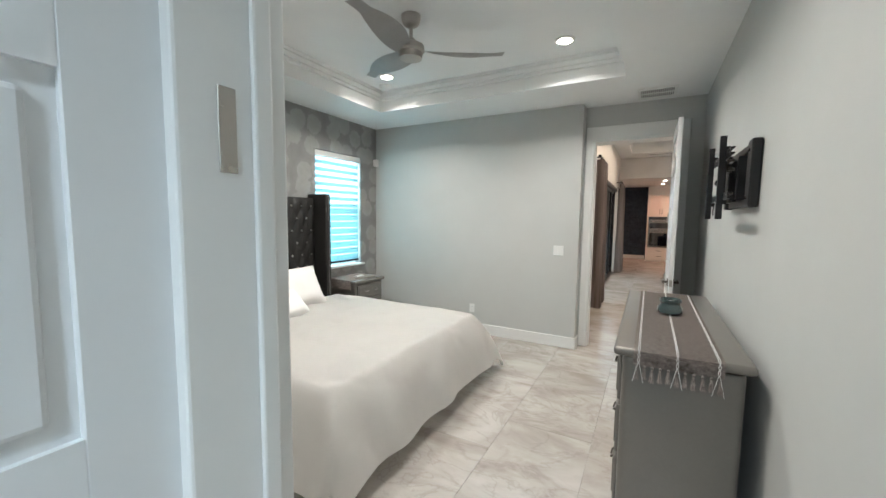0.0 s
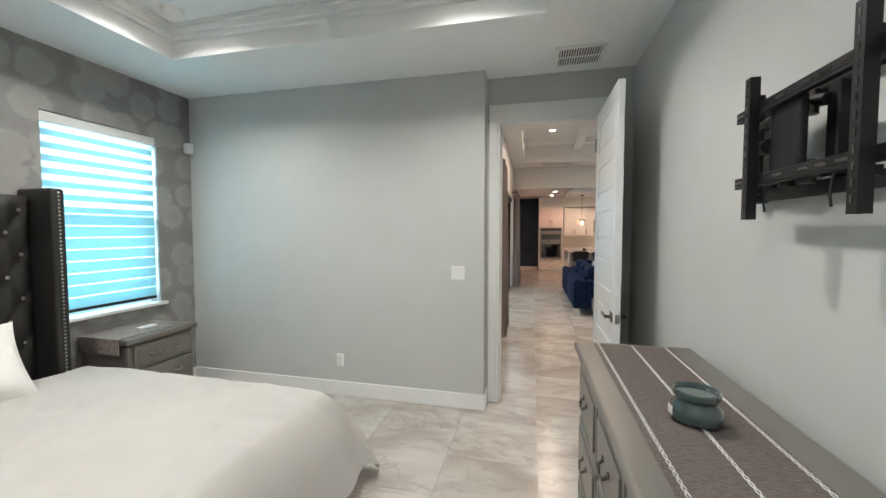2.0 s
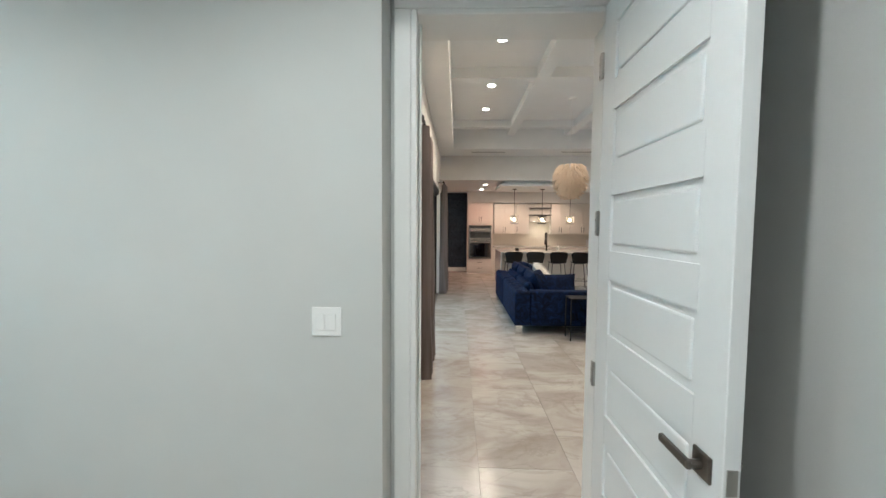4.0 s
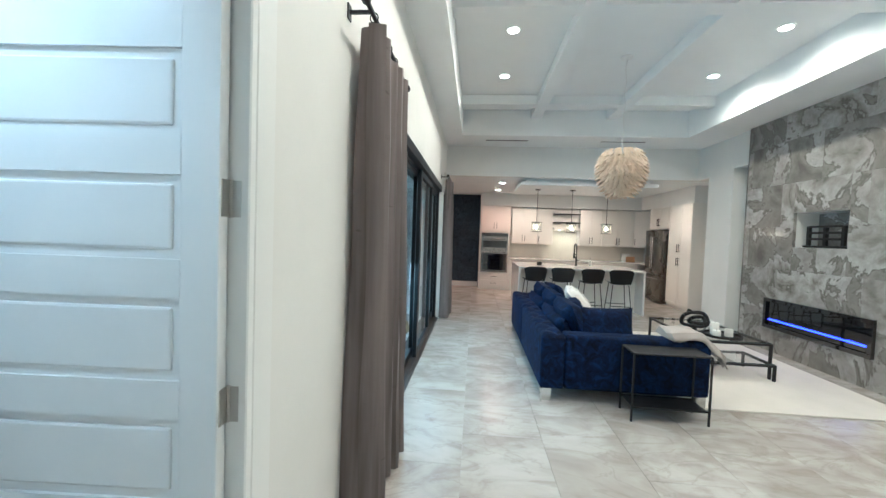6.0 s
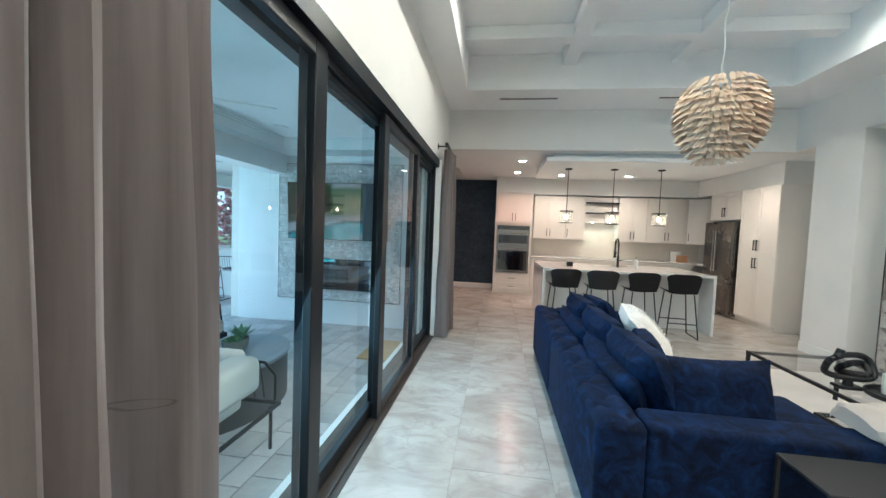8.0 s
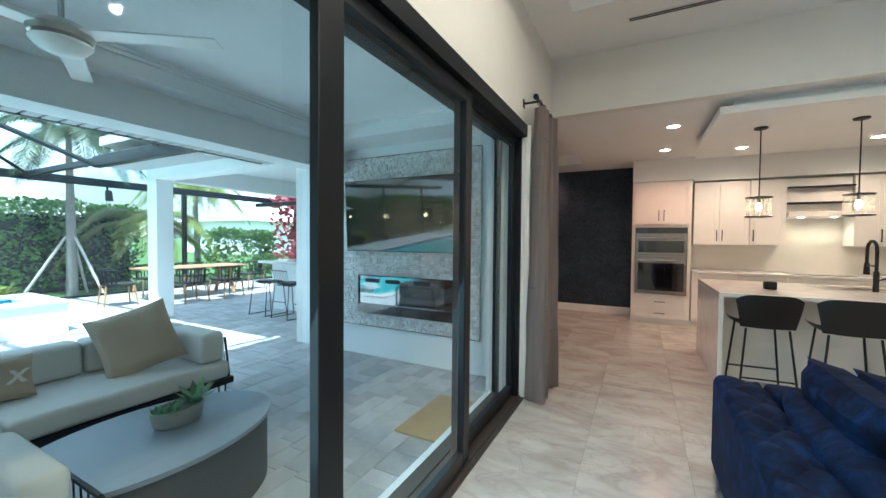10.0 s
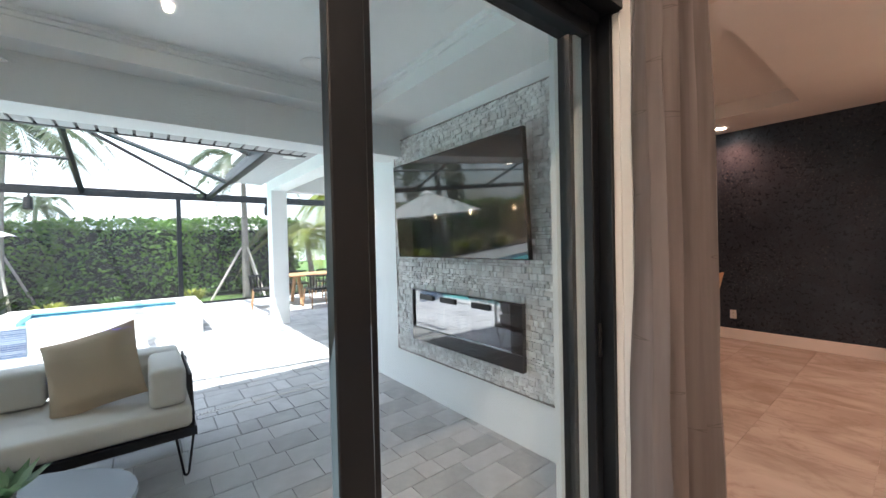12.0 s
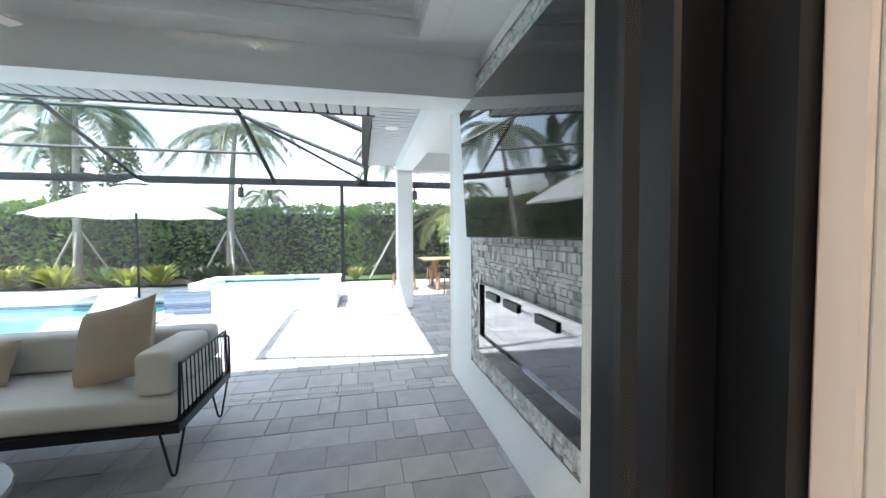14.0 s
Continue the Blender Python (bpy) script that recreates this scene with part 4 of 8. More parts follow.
part("cassette", boxes((-3.44, -3.375, 3.915, 4.745, 2.29, 2.365), bevel=0.008, seg=2), "plastic", bl)
for k in range(15):
    z = 0.93 + k * 0.091
    up = z + (0.079 if k < 8 else 0.046)
    part("opaque_band", boxes((-3.409, -3.407, 3.925, 4.735, z, up)), "shade_b", bl)
    part("sheer_band", boxes((-3.409, -3.4085, 3.925, 4.735, up, z + 0.091)), "shade_a", bl)
part("bottom_bar", boxes((-3.42, -3.40, 3.925, 4.735, 0.905, 0.93), bevel=0.004), "black", bl, "dark bottom bar")

# ---- bed
bed = thing("bed", (-2.2, 3.0, 0), "king bed with a dark grey button-tufted wing headboard and side rails", "bed")
NY, NZ = 96, 60
BUT = []
for r in range(8):
    for c in range(14):
        y, z = 1.85 + (c + 0.5 * (r % 2)) * 0.137, 0.66 + r * 0.142
        if y < 3.72:
            BUT.append((y, z))
bm = bmesh.new()
grid = []
for i in range(NY + 1):
    col = []
    for k in range(NZ + 1):
        y, z = 1.77 + 1.98 * i / NY, 0.3 + 1.45 * k / NZ
        a, b = (y - 1.85) / 0.137, (z - 0.66) / 0.142
        p = abs(math.sin(math.pi * (a + b / 2))) * abs(math.sin(math.pi * (a - b / 2)))
        edge = min(1, (1.75 - z) / 0.05, (y - 1.77) / 0.03 + 0.2, (3.75 - y) / 0.03 + 0.2)
        col.append(bm.verts.new((-3.235 + 0.026 * p ** 0.4 * max(0.1, edge), y, z)))
    grid.append(col)
for i in range(NY):
    for k in range(NZ):
        bm.faces.new((grid[i][k], grid[i + 1][k], grid[i + 1][k + 1], grid[i][k + 1]))
hb = part("headboard", bm, "dark_leather", bed, "button-tufted dark grey leather headboard", True)
part("headboard_back", boxes((-3.35, -3.236, 1.76, 3.76, 0.05, 1.75), bevel=0.015, seg=2), "dark_leather", bed)
for k, (y, z) in enumerate(BUT):
    bm = bmesh.new()
    ball(bm, (-3.224, y, z), 0.013, 0.6, 1, 1, 8, 5)
    part("button", bm, "nickel", hb)
for y0 in (1.70, 3.755):
    wing = part("wing", boxes((-3.35, -3.03, y0, y0 + 0.075, 0.03, 1.80), bevel=0.02, seg=3), "dark_leather", bed, "leather wing with a row of nail heads", True)
    bm = bmesh.new()
    for k in range(70):
        ball(bm, (-3.027, y0 + 0.0375, 0.08 + k * 0.0245), 0.008, 0.5, 1, 1, 6, 4)
    part("nail_trim", bm, "nickel", wing)
part("side_rail", boxes((-3.03, -1.27, 2.0, 2.07, 0.1, 0.34), bevel=0.02, seg=2), "dark_leather", bed)
part("side_rail", boxes((-3.03, -1.27, 3.87, 3.94, 0.1, 0.34), bevel=0.02, seg=2), "dark_leather", bed)
part("footboard", boxes((-1.34, -1.27, 2.071, 3.869, 0.1, 0.34), bevel=0.02, seg=2), "dark_leather", bed)
for x in (-3.0, -1.32):
    for y in (2.04, 3.9):
        part("foot", boxes((x - 0.03, x + 0.03, y - 0.03, y + 0.03, 0, 0.1), bevel=0.005), "black", bed)
solid("mattress", boxes((-3.2, -1.36, 2.08, 3.84, 0.22, 0.54), bevel=0.06, seg=3), "duvet", "white mattress on the bed base", "mattress", shade=True)


def hang(s):
    """How far a cloth edge goes out and down, s metres past the mattress edge."""
    out = 0.11 * (1 - math.exp(-s / 0.07)) + 0.40 * s
    down = max(0, s - 0.05) * 0.88
    return out, down


X0, X1, Y0, Y1 = -3.0, -1.27, 2.05, 3.82
bm = bmesh.new()
NA, NB = 104, 112
TUFTS = [(-2.75 + 0.42 * p + 0.21 * (q % 2), 1.66 + 0.43 * q) for p in range(6) for q in range(7)]
g = []
for i in range(NA + 1):
    row = []
    for j in range(NB + 1):
        a, b = X0 + (X1 + 0.54 - X0) * i / NA, (Y0 - 0.54) + (Y1 - Y0 + 1.08) * j / NB
        sx, sy = max(0, a - X1), max(0, Y0 - b, b - Y1)
        ox, dx = hang(sx)
        oy, dy = hang(sy)
        sgn = -1 if b < Y0 else 1
        s = math.hypot(sx, sy)
        down = hang(s)[1] * (1 if s else 0)
        x, y = min(a, X1) + ox, min(max(b, Y0), Y1) + sgn * oy * (1 if sy else 0)
        wr = 0.018 * noise.noise(Vector((a * 1.7, b * 1.7, 3))) + 0.004 * noise.noise(Vector((a * 4.5, b * 4.5, 9))) - 0.006 * max(0, 0.12 - abs(noise.noise(Vector((a * 2.4, b * 2.4, 17))))) / 0.12
        fold = 0.018 * min(1, s / 0.3) * math.sin((a if sy > sx else b) * 11 + 3 * noise.noise(Vector((a * 2, b * 2, 0))))
        nx, ny = (sx / s, sgn * sy / s) if s else (0, 0)
        near_tuft = min(math.hypot(a - p, b - q) for p, q in TUFTS)
        wr += 0.006 - 0.014 * math.exp(-(near_tuft / 0.05) ** 2)
        z = 0.592 + wr + 0.02 * math.exp(-((a + 2.2) ** 2 + (b - 3) ** 2)) - down
        at = Vector((x + nx * fold, y + ny * fold, max(0.035 + 0.02 * abs(wr) / 0.03, z)))
        row.append(bm.verts.new(at))
    g.append(row)
for i in range(NA):
    for j in range(NB):
        bm.faces.new((g[i][j], g[i + 1][j], g[i + 1][j + 1], g[i][j + 1]))
bmesh.ops.solidify(bm, geom=bm.faces[:], thickness=0.02)
dv = thing("duvet", (-2.0, 2.94, 0.5), "white puffy tufted duvet spread over the bed", "duvet")
part("cover", bm, "duvet", dv, "", True)
for (x, y, z, w_, h_, rz, tilt) in ((-2.80, 2.40, 0.76, 0.68, 0.46, 4, 50), (-2.93, 3.18, 0.79, 0.68, 0.46, -6, 58), (-2.64, 2.84, 0.70, 0.46, 0.32, 8, 46)):
    bm = bmesh.new()
    pillow(bm, w_, h_, 0.17, pose(x, y, z, 0, 0, 90 + rz) @ pose(0, 0, 0, tilt, 0, 0))
    solid("bed_pillow", bm, "duvet", "plump white pillow leaning against the headboard", "pillow", "pillows on the bed", True)

# ---- nightstand
ns = thing("nightstand", (-3.1, 4.36, 0), "silver grey three-drawer nightstand below the window", "nightstand")
part("body", boxes((-3.35, -2.90, 4.09, 4.63, 0.09, 0.685), bevel=0.012, seg=2), "silver", ns)
part("top", boxes((-3.36, -2.87, 4.06, 4.66, 0.685, 0.73), bevel=0.014, seg=3), "silver", ns)
part("plinth", boxes((-3.34, -2.88, 4.08, 4.64, 0.05, 0.09), bevel=0.008), "silver", ns)
for y in (4.12, 4.60):
    for x in (-3.3, -2.93):
        bm = bmesh.new()
        lathe(bm, (x, y, 0), [(0.02, 0), (0.032, 0.015), (0.03, 0.04), (0.02, 0.05)], 14)
        part("bun_foot", bm, "silver", ns, "", True)
for z in (0.11, 0.30, 0.49):
    d = part("drawer", boxes((-2.90, -2.882, 4.12, 4.60, z, z + 0.175), (-2.882, -2.876, 4.145, 4.575, z + 0.025, z + 0.15), bevel=0.004), "silver", ns)
    for y in (4.27, 4.45):
        bm = bmesh.new()
        bent(bm, [(-2.876, y - 0.035, z + 0.10), (-2.858, y - 0.03, z + 0.09), (-2.855, y, z + 0.082), (-2.858, y + 0.03, z + 0.09), (-2.876, y + 0.035, z + 0.10)], 0.005)
        part("pull", bm, "nickel", d)
bm = boxes((-3.30, -2.93, 4.05, 4.56, 0.731, 0.736), (-3.30, -2.93, 4.043, 4.049, 0.62, 0.735))
solid("table_runner", bm, "runner", "grey woven runner across the nightstand", "runner")
solid("remote_control", boxes((-3.10, -3.05, 4.3, 4.44, 0.737, 0.752), bevel=0.005, seg=2), "plastic", "small white remote on the nightstand", "remote")

# ---- dresser
dr = thing("dresser", (0.44, 3.14, 0), "long silver grey dresser with rounded corners against the wall", "dresser")
part("body", boxes((0.215, 0.675, 2.39, 3.90, 0.10, 0.935), bevel=0.03, seg=4), "silver", dr, "", True)
part("top", boxes((0.18, 0.70, 2.355, 3.935, 0.935, 0.975), bevel=0.016, seg=3), "silver", dr, "", True)
part("plinth", boxes((0.2, 0.685, 2.375, 3.915, 0.05, 0.12), bevel=0.012, seg=2), "silver", dr)
for y in (2.45, 3.84):
    for x in (0.26, 0.63):
        bm = bmesh.new()
        lathe(bm, (x, y, 0), [(0.025, 0), (0.038, 0.015), (0.035, 0.04), (0.022, 0.05)], 14)
        part("bun_foot", bm, "silver", dr, "", True)
for y0, y1 in ((2.47, 2.93), (2.95, 3.34), (3.36, 3.82)):
    for z in (0.15, 0.415, 0.68):
        d = part("drawer", boxes((0.198, 0.216, y0, y1, z, z + 0.24), (0.191, 0.198, y0 + 0.03, y1 - 0.03, z + 0.03, z + 0.21), bevel=0.005), "silver", dr)
        bm = bmesh.new()
        ym = (y0 + y1) / 2
        bent(bm, [(0.191, ym - 0.042, z + 0.135), (0.176, ym - 0.038, z + 0.12), (0.172, ym, z + 0.108), (0.176, ym + 0.038, z + 0.12), (0.191, ym + 0.042, z + 0.135)], 0.005)
        for yy in (ym - 0.042, ym + 0.042):
            tube(bm, (0.186, yy, z + 0.135), (0.1915, yy, z + 0.135), 0.011, 10)
        part("pull", bm, "darksteel", d, "dark bail pull", True)
rn = thing("dresser_runner", (0.4, 2.9, 0.976), "grey woven runner with white stripes and tassels over the dresser", "runner")
RX0, RX1 = 0.262, 0.592
bm = bmesh.new()
prof = [(3.89, 0.9768), (2.40, 0.9768), (2.37, 0.9765), (2.352, 0.971), (2.345, 0.957), (2.343, 0.935), (2.342, 0.912)]
cols = []
for k in range(23):
    x = RX0 + (RX1 - RX0) * k / 22
    cols.append([bm.verts.new((x + 0.003 * noise.noise(Vector((y * 3, z * 20, k * 0.1))), y, z + 0.0012 * (1 + noise.noise(Vector((x * 14, y * 5, 2))))) ) for y, z in prof])
for a, b in zip(cols, cols[1:]):
    for k in range(len(prof) - 1):
        bm.faces.new((a[k], a[k + 1], b[k + 1], b[k]))
bmesh.ops.solidify(bm, geom=bm.faces[:], thickness=-0.004)
part("cloth", bm, "runner", rn, "", True)
for x in (0.283, 0.428, 0.572):
    bm = bmesh.new()
    for sg in (-1, 1):
        pts = [(x + sg * 0.0045 * math.sin(k * 0.785), 2.372 + k * 0.0058, 0.9842) for k in range(261)]
        bent(bm, pts, 0.0013, 4)
        pts = [(x + sg * 0.0045 * math.sin(k * 0.785), 2.3365, 0.972 - k * 0.0058) for k in range(11)]
        bent(bm, [(x + sg * 0.004, 2.372, 0.984), (x + sg * 0.003, 2.343, 0.979), *pts], 0.0013, 4)
    part("stripe", bm, "thread", rn, "white chain-stitched stripe")
    for sg in (-1, 1):
        wav = [(x + sg * (0.004 + 0.0022 * q + 0.002 * (q % 2)), 2.3355 - 0.002 * (q % 2), 0.912 - 0.0105 * q) for q in range(8)]
        part("loose_thread", bent(bmesh.new(), wav, 0.0012, 4), "thread", rn, "loose white thread")
for k in range(11):
    x = 0.276 + k * 0.0302
    bm = bmesh.new()
    L = 0.058 + 0.014 * noise.noise(Vector((k * 1.7, 0, 0)))
    lean = 0.006 * noise.noise(Vector((k * 2.3, 4, 0)))
    ball(bm, (x, 2.339, 0.909), 0.006, 1, 0.8, 1, 8, 6)
    for q in range(9):
        tube(bm, (x + 0.002 * (q - 4) / 4, 2.340, 0.909), (x + lean + 0.010 * (q - 4) / 4, 2.338 - 0.003 * (q % 3), 0.909 - L - 0.006 * ((q * 7) % 5) / 5), 0.0016, 4)
    part("tassel", bm, "runner", rn)
JX, JY, JZ = 0.43, 3.16, 0.9846
jar = thing("candle_jar", (JX, JY, JZ), "low smoky teal glass candle jar on the runner", "candle")
bm = bmesh.new()
lathe(bm, (JX, JY, JZ), [(0.058, 0), (0.067, 0.006), (0.068, 0.02), (0.062, 0.042), (0.053, 0.056), (0.054, 0.064), (0.060, 0.07), (0.061, 0.082), (0.057, 0.086), (0.053, 0.083), (0.050, 0.076)], 32)
part("jar", bm, "jade", jar, "", True)
part("label", boxes((JX - 0.068, JX - 0.066, JY - 0.018, JY + 0.012, JZ + 0.012, JZ + 0.036)), "teal_print", jar, "pale paper label")

# ---- television bracket on the wall
tv = thing("tv_bracket", (0.74, 3.2, 1.5), "black full-motion television wall bracket without a television", "tv bracket")
WY0, WY1, WZ0, WZ1 = 2.83, 3.52, 1.615, 1.945
for y0, y1 in ((WY0, WY0 + 0.095), (WY1 - 0.06, WY1)):
    e = part("end_plate", boxes((0.705, 0.748, y0, y1, WZ0, WZ1), bevel=0.008, seg=2), "black", tv)
    bm = bmesh.new()
    for z in (WZ0 + 0.05, WZ1 - 0.05):
        tube(bm, (0.698, (y0 + y1) / 2, z), (0.705, (y0 + y1) / 2, z), 0.009, 8)
    part("lag_bolt", bm, "darksteel", e)
for z in (WZ0 + 0.005, WZ1 - 0.045):
    part("wall_rail", boxes((0.722, 0.747, WY0 + 0.096, WY1 - 0.061, z, z + 0.04), bevel=0.003), "black", tv)
for y, far in ((3.13, 3.17), (3.40, 3.25)):
    bm = boxes((0.70, 0.747, y - 0.02, y + 0.02, WZ0 + 0.046, WZ1 - 0.046), bevel=0.004)
    part("arm_pivot", bm, "black", tv)
    for z in (1.675, 1.855):
        a = part("arm", bent(bmesh.new(), [(0.69, y, z), (0.675, far, z + 0.006), (0.655, 3.19, z)], 0.017, 10), "black", tv, "", True)
        part("pivot_cap", tube(bmesh.new(), (0.675, far, z - 0.028), (0.675, far, z + 0.034), 0.02, 14), "darksteel", a)
part("head", boxes((0.632, 0.655, 3.13, 3.26, 1.66, 1.88), bevel=0.008, seg=2), "black", tv)
part("tilt_knob", tube(bmesh.new(), (0.645, 3.28, 1.77), (0.645, 3.315, 1.77), 0.022, 12), "black", tv)
for z in (1.655, 1.865):
    c = part("cross_rail", boxes((0.613, 0.631, 2.76, 3.40, z, z + 0.008), (0.613, 0.617, 2.76, 3.40, z + 0.008, z + 0.034), (0.617, 0.631, 2.76, 3.40, z + 0.026, z + 0.034), bevel=0.002), "black", tv)
    part("slots", boxes(*[(0.6115, 0.6128, y, y + 0.035, z + 0.016, z + 0.023) for y in (2.78, 2.94, 3.0, 3.06, 3.16, 3.32, 3.36)]), "darksteel", c)
for y in (2.885, 3.28):
    r = part("mount_rail", boxes((0.585, 0.612, y - 0.013, y - 0.009, 1.555, 1.97), (0.585, 0.612, y + 0.009, y + 0.013, 1.555, 1.97), (0.585, 0.589, y - 0.009, y + 0.009, 1.555, 1.97)), "black", tv)
    part("slots", boxes(*[(0.5835, 0.5848, y - 0.003, y + 0.003, 1.575 + k * 0.033, 1.593 + k * 0.033) for k in range(12)]), "darksteel", r)
    part("hook", boxes((0.6, 0.628, y - 0.008, y + 0.008, 1.90, 1.918), (0.6, 0.628, y - 0.008, y + 0.008, 1.63, 1.65)), "black", r)
for y in (2.99, 3.24):
    part("pull_cord", bent(bmesh.new(), [(0.62, y, 1.65), (0.618, y + 0.004, 1.60), (0.62, y + 0.002, 1.575)], 0.003, 5), "black", tv)

# ---- ceiling fan
fan = thing("ceiling_fan", (-1.37, 3.02, BED_TRAY), "brushed nickel ceiling fan with three curved grey blades", "ceiling fan")
bm = bmesh.new()
lathe(bm, (-1.37, 3.02, BED_TRAY - 0.085), [(0.03, 0), (0.06, 0.02), (0.072, 0.05), (0.075, 0.084)], 24)
part("canopy", bm, "nickel", fan, "", True)
part("downrod", tube(bmesh.new(), (-1.37, 3.02, 2.86), (-1.37, 3.02, 2.99), 0.013, 12), "nickel", fan)
bm = bmesh.new()
lathe(bm, (-1.37, 3.02, 2.74), [(0.05, 0), (0.085, 0.008), (0.09, 0.05), (0.105, 0.06), (0.10, 0.10), (0.05, 0.13), (0.03, 0.15), (0.02, 0.16)], 28)
part("motor", bm, "nickel", fan, "", True)
for ang in (33.6, 153.6, 273.6):
    bm = bmesh.new()
    m = pose(-1.37, 3.02, 2.80, 0, 0, ang)
    rows = []
    for i in range(17):
        u = i / 16
        wid = 0.045 + 0.055 * math.sin(math.pi * min(1, u * 1.15 + 0.08)) ** 0.8 * (1 if u < 0.9 else 1 - (u - 0.9) * 6)
        cy = 0.05 * math.sin(u * 2.6) - 0.02
        tw = radians(16) * (1 - u) + radians(4)
        rows.append([m @ Vector((0.08 + 0.64 * u, cy + s * wid * math.cos(tw), s * wid * math.sin(tw) + dz + 0.02 * u * u)) for s in (-1, -0.4, 0.4, 1) for dz in (0,)])
    vs = [[bm.verts.new(p) for p in r] for r in rows]
    for a, b in zip(vs, vs[1:]):
        for k in range(3):
            bm.faces.new((a[k], b[k], b[k + 1], a[k + 1]))
    bmesh.ops.solidify(bm, geom=bm.faces[:], thickness=0.012)
    part("blade", bm, "blade", fan, "", True)


def downlight(x, y, z, lit=True, r=0.085):
    t = thing("downlight", (x, y, z), "round white recessed downlight, lit" if lit else "round white recessed downlight, unlit", "downlight", "recessed lights")
    bm = bmesh.new()
    lathe(bm, (x, y, z - 0.008), [(r * 0.78, 0), (r, 0.002), (r, 0.0079)], 24)
    part("trim_ring", bm, "trim", t, "", True)
    bm = bmesh.new()
    lathe(bm, (x, y, z - 0.0105), [(r * 0.7, 0), (r * 0.74, 0.0025)], 20)
    part("lens", bm, "lens" if lit else "lens_out", t)


for x, y in BED_CANS:
    downlight(x, y, BED_TRAY)
# fitting made up for the added passage lamp
downlight(0.2, -0.9, 2.8)
# fitting made up for the added closet lamp
downlight(-1.3, 6.0, 2.6)
VX0, VX1, VY0, VY1 = 0.12, 0.47, 4.84, 5.17
vent = thing("air_vent", (0.295, 5.0, BED_C), "white slatted ceiling air vent", "air vent")
part("frame", boxes((VX0, VX1, VY0, VY0 + 0.03, BED_C - 0.012, BED_C), (VX0, VX1, VY1 - 0.03, VY1, BED_C - 0.012, BED_C), (VX0, VX0 + 0.03, VY0 + 0.03, VY1 - 0.03, BED_C - 0.012, BED_C), (VX1 - 0.03, VX1, VY0 + 0.03, VY1 - 0.03, BED_C - 0.012, BED_C), (VX0 + 0.03, VX1 - 0.03, 4.999, 5.011, BED_C - 0.0115, BED_C), bevel=0.002), "plastic", vent)
part("backing", boxes((VX0 + 0.03, VX1 - 0.03, VY0 + 0.03, VY1 - 0.03, BED_C - 0.003, BED_C - 0.001)), "black", vent)
for k in range(16):
    for y0, y1 in ((VY0 + 0.03, 4.998), (5.012, VY1 - 0.03)):
        bm = boxes((-0.005, 0.005, y0, y1, -0.0006, 0.0006))
        bmesh.ops.transform(bm, matrix=pose(VX0 + 0.041 + k * 0.0178, 0, BED_C - 0.008, 0, 35, 0), verts=bm.verts)
        part("slat", bm, "plastic", vent)
bm = bmesh.new()
lathe(bm, (-2.49, 4.17, BED_TRAY - 0.045), [(0.045, 0), (0.06, 0.01), (0.068, 0.03), (0.07, 0.0449)], 24)
solid("smoke_detector", bm, "plastic", "round white smoke detector on the tray ceiling", "smoke detector", shade=True)
bm = boxes((-3.365, -3.30, 5.015, 5.085, 2.28, 2.38), bevel=0.015, seg=3)
solid("alarm_sensor", bm, "plastic", "small white alarm sensor in the wall corner", "sensor", shade=True)


def wall_plate(name, label, cat, x, y, z, w_, kinds, axis="y", group=""):
    t = thing(name, (x, y, z), label, cat, group)
    part("plate", boxes((x - w_ / 2, x + w_ / 2, y - 0.006, y, z - 0.058, z + 0.058), bevel=0.003), "plastic", t)
    n = len(kinds)
    for k, kind in enumerate(kinds):
        cx = x + (k - (n - 1) / 2) * 0.046
        if kind == "rocker":
            part("rocker", boxes((cx - 0.016, cx + 0.016, y - 0.011, y - 0.0061, z - 0.033, z + 0.033), bevel=0.002), "plastic", t)
        else:
            for dz in (-0.02, 0.02):
                s = part("socket", boxes((cx - 0.016, cx + 0.016, y - 0.0085, y - 0.0061, z + dz - 0.014, z + dz + 0.014), bevel=0.002), "plastic", t)
                part("slots", boxes((cx - 0.008, cx - 0.005, y - 0.0092, y - 0.0086, z + dz - 0.005, z + dz + 0.006), (cx + 0.005, cx + 0.008, y - 0.0092, y - 0.0086, z + dz - 0.005, z + dz + 0.006)), "black", s)
    return t


wall_plate("light_switch", "white double rocker light switch on the grey wall", "switch", -0.64, BED_Y1, 1.165, 0.118, ("rocker", "rocker"))
wall_plate("power_outlet", "white power outlet low on the grey wall", "outlet", -1.747, BED_Y1, 0.33, 0.072, ("socket",), group="power outlets")
wall_plate("power_outlet", "white power outlet low on the navy wall", "outlet", -1.39, BACK_Y, 0.33, 0.072, ("socket",), group="power outlets")


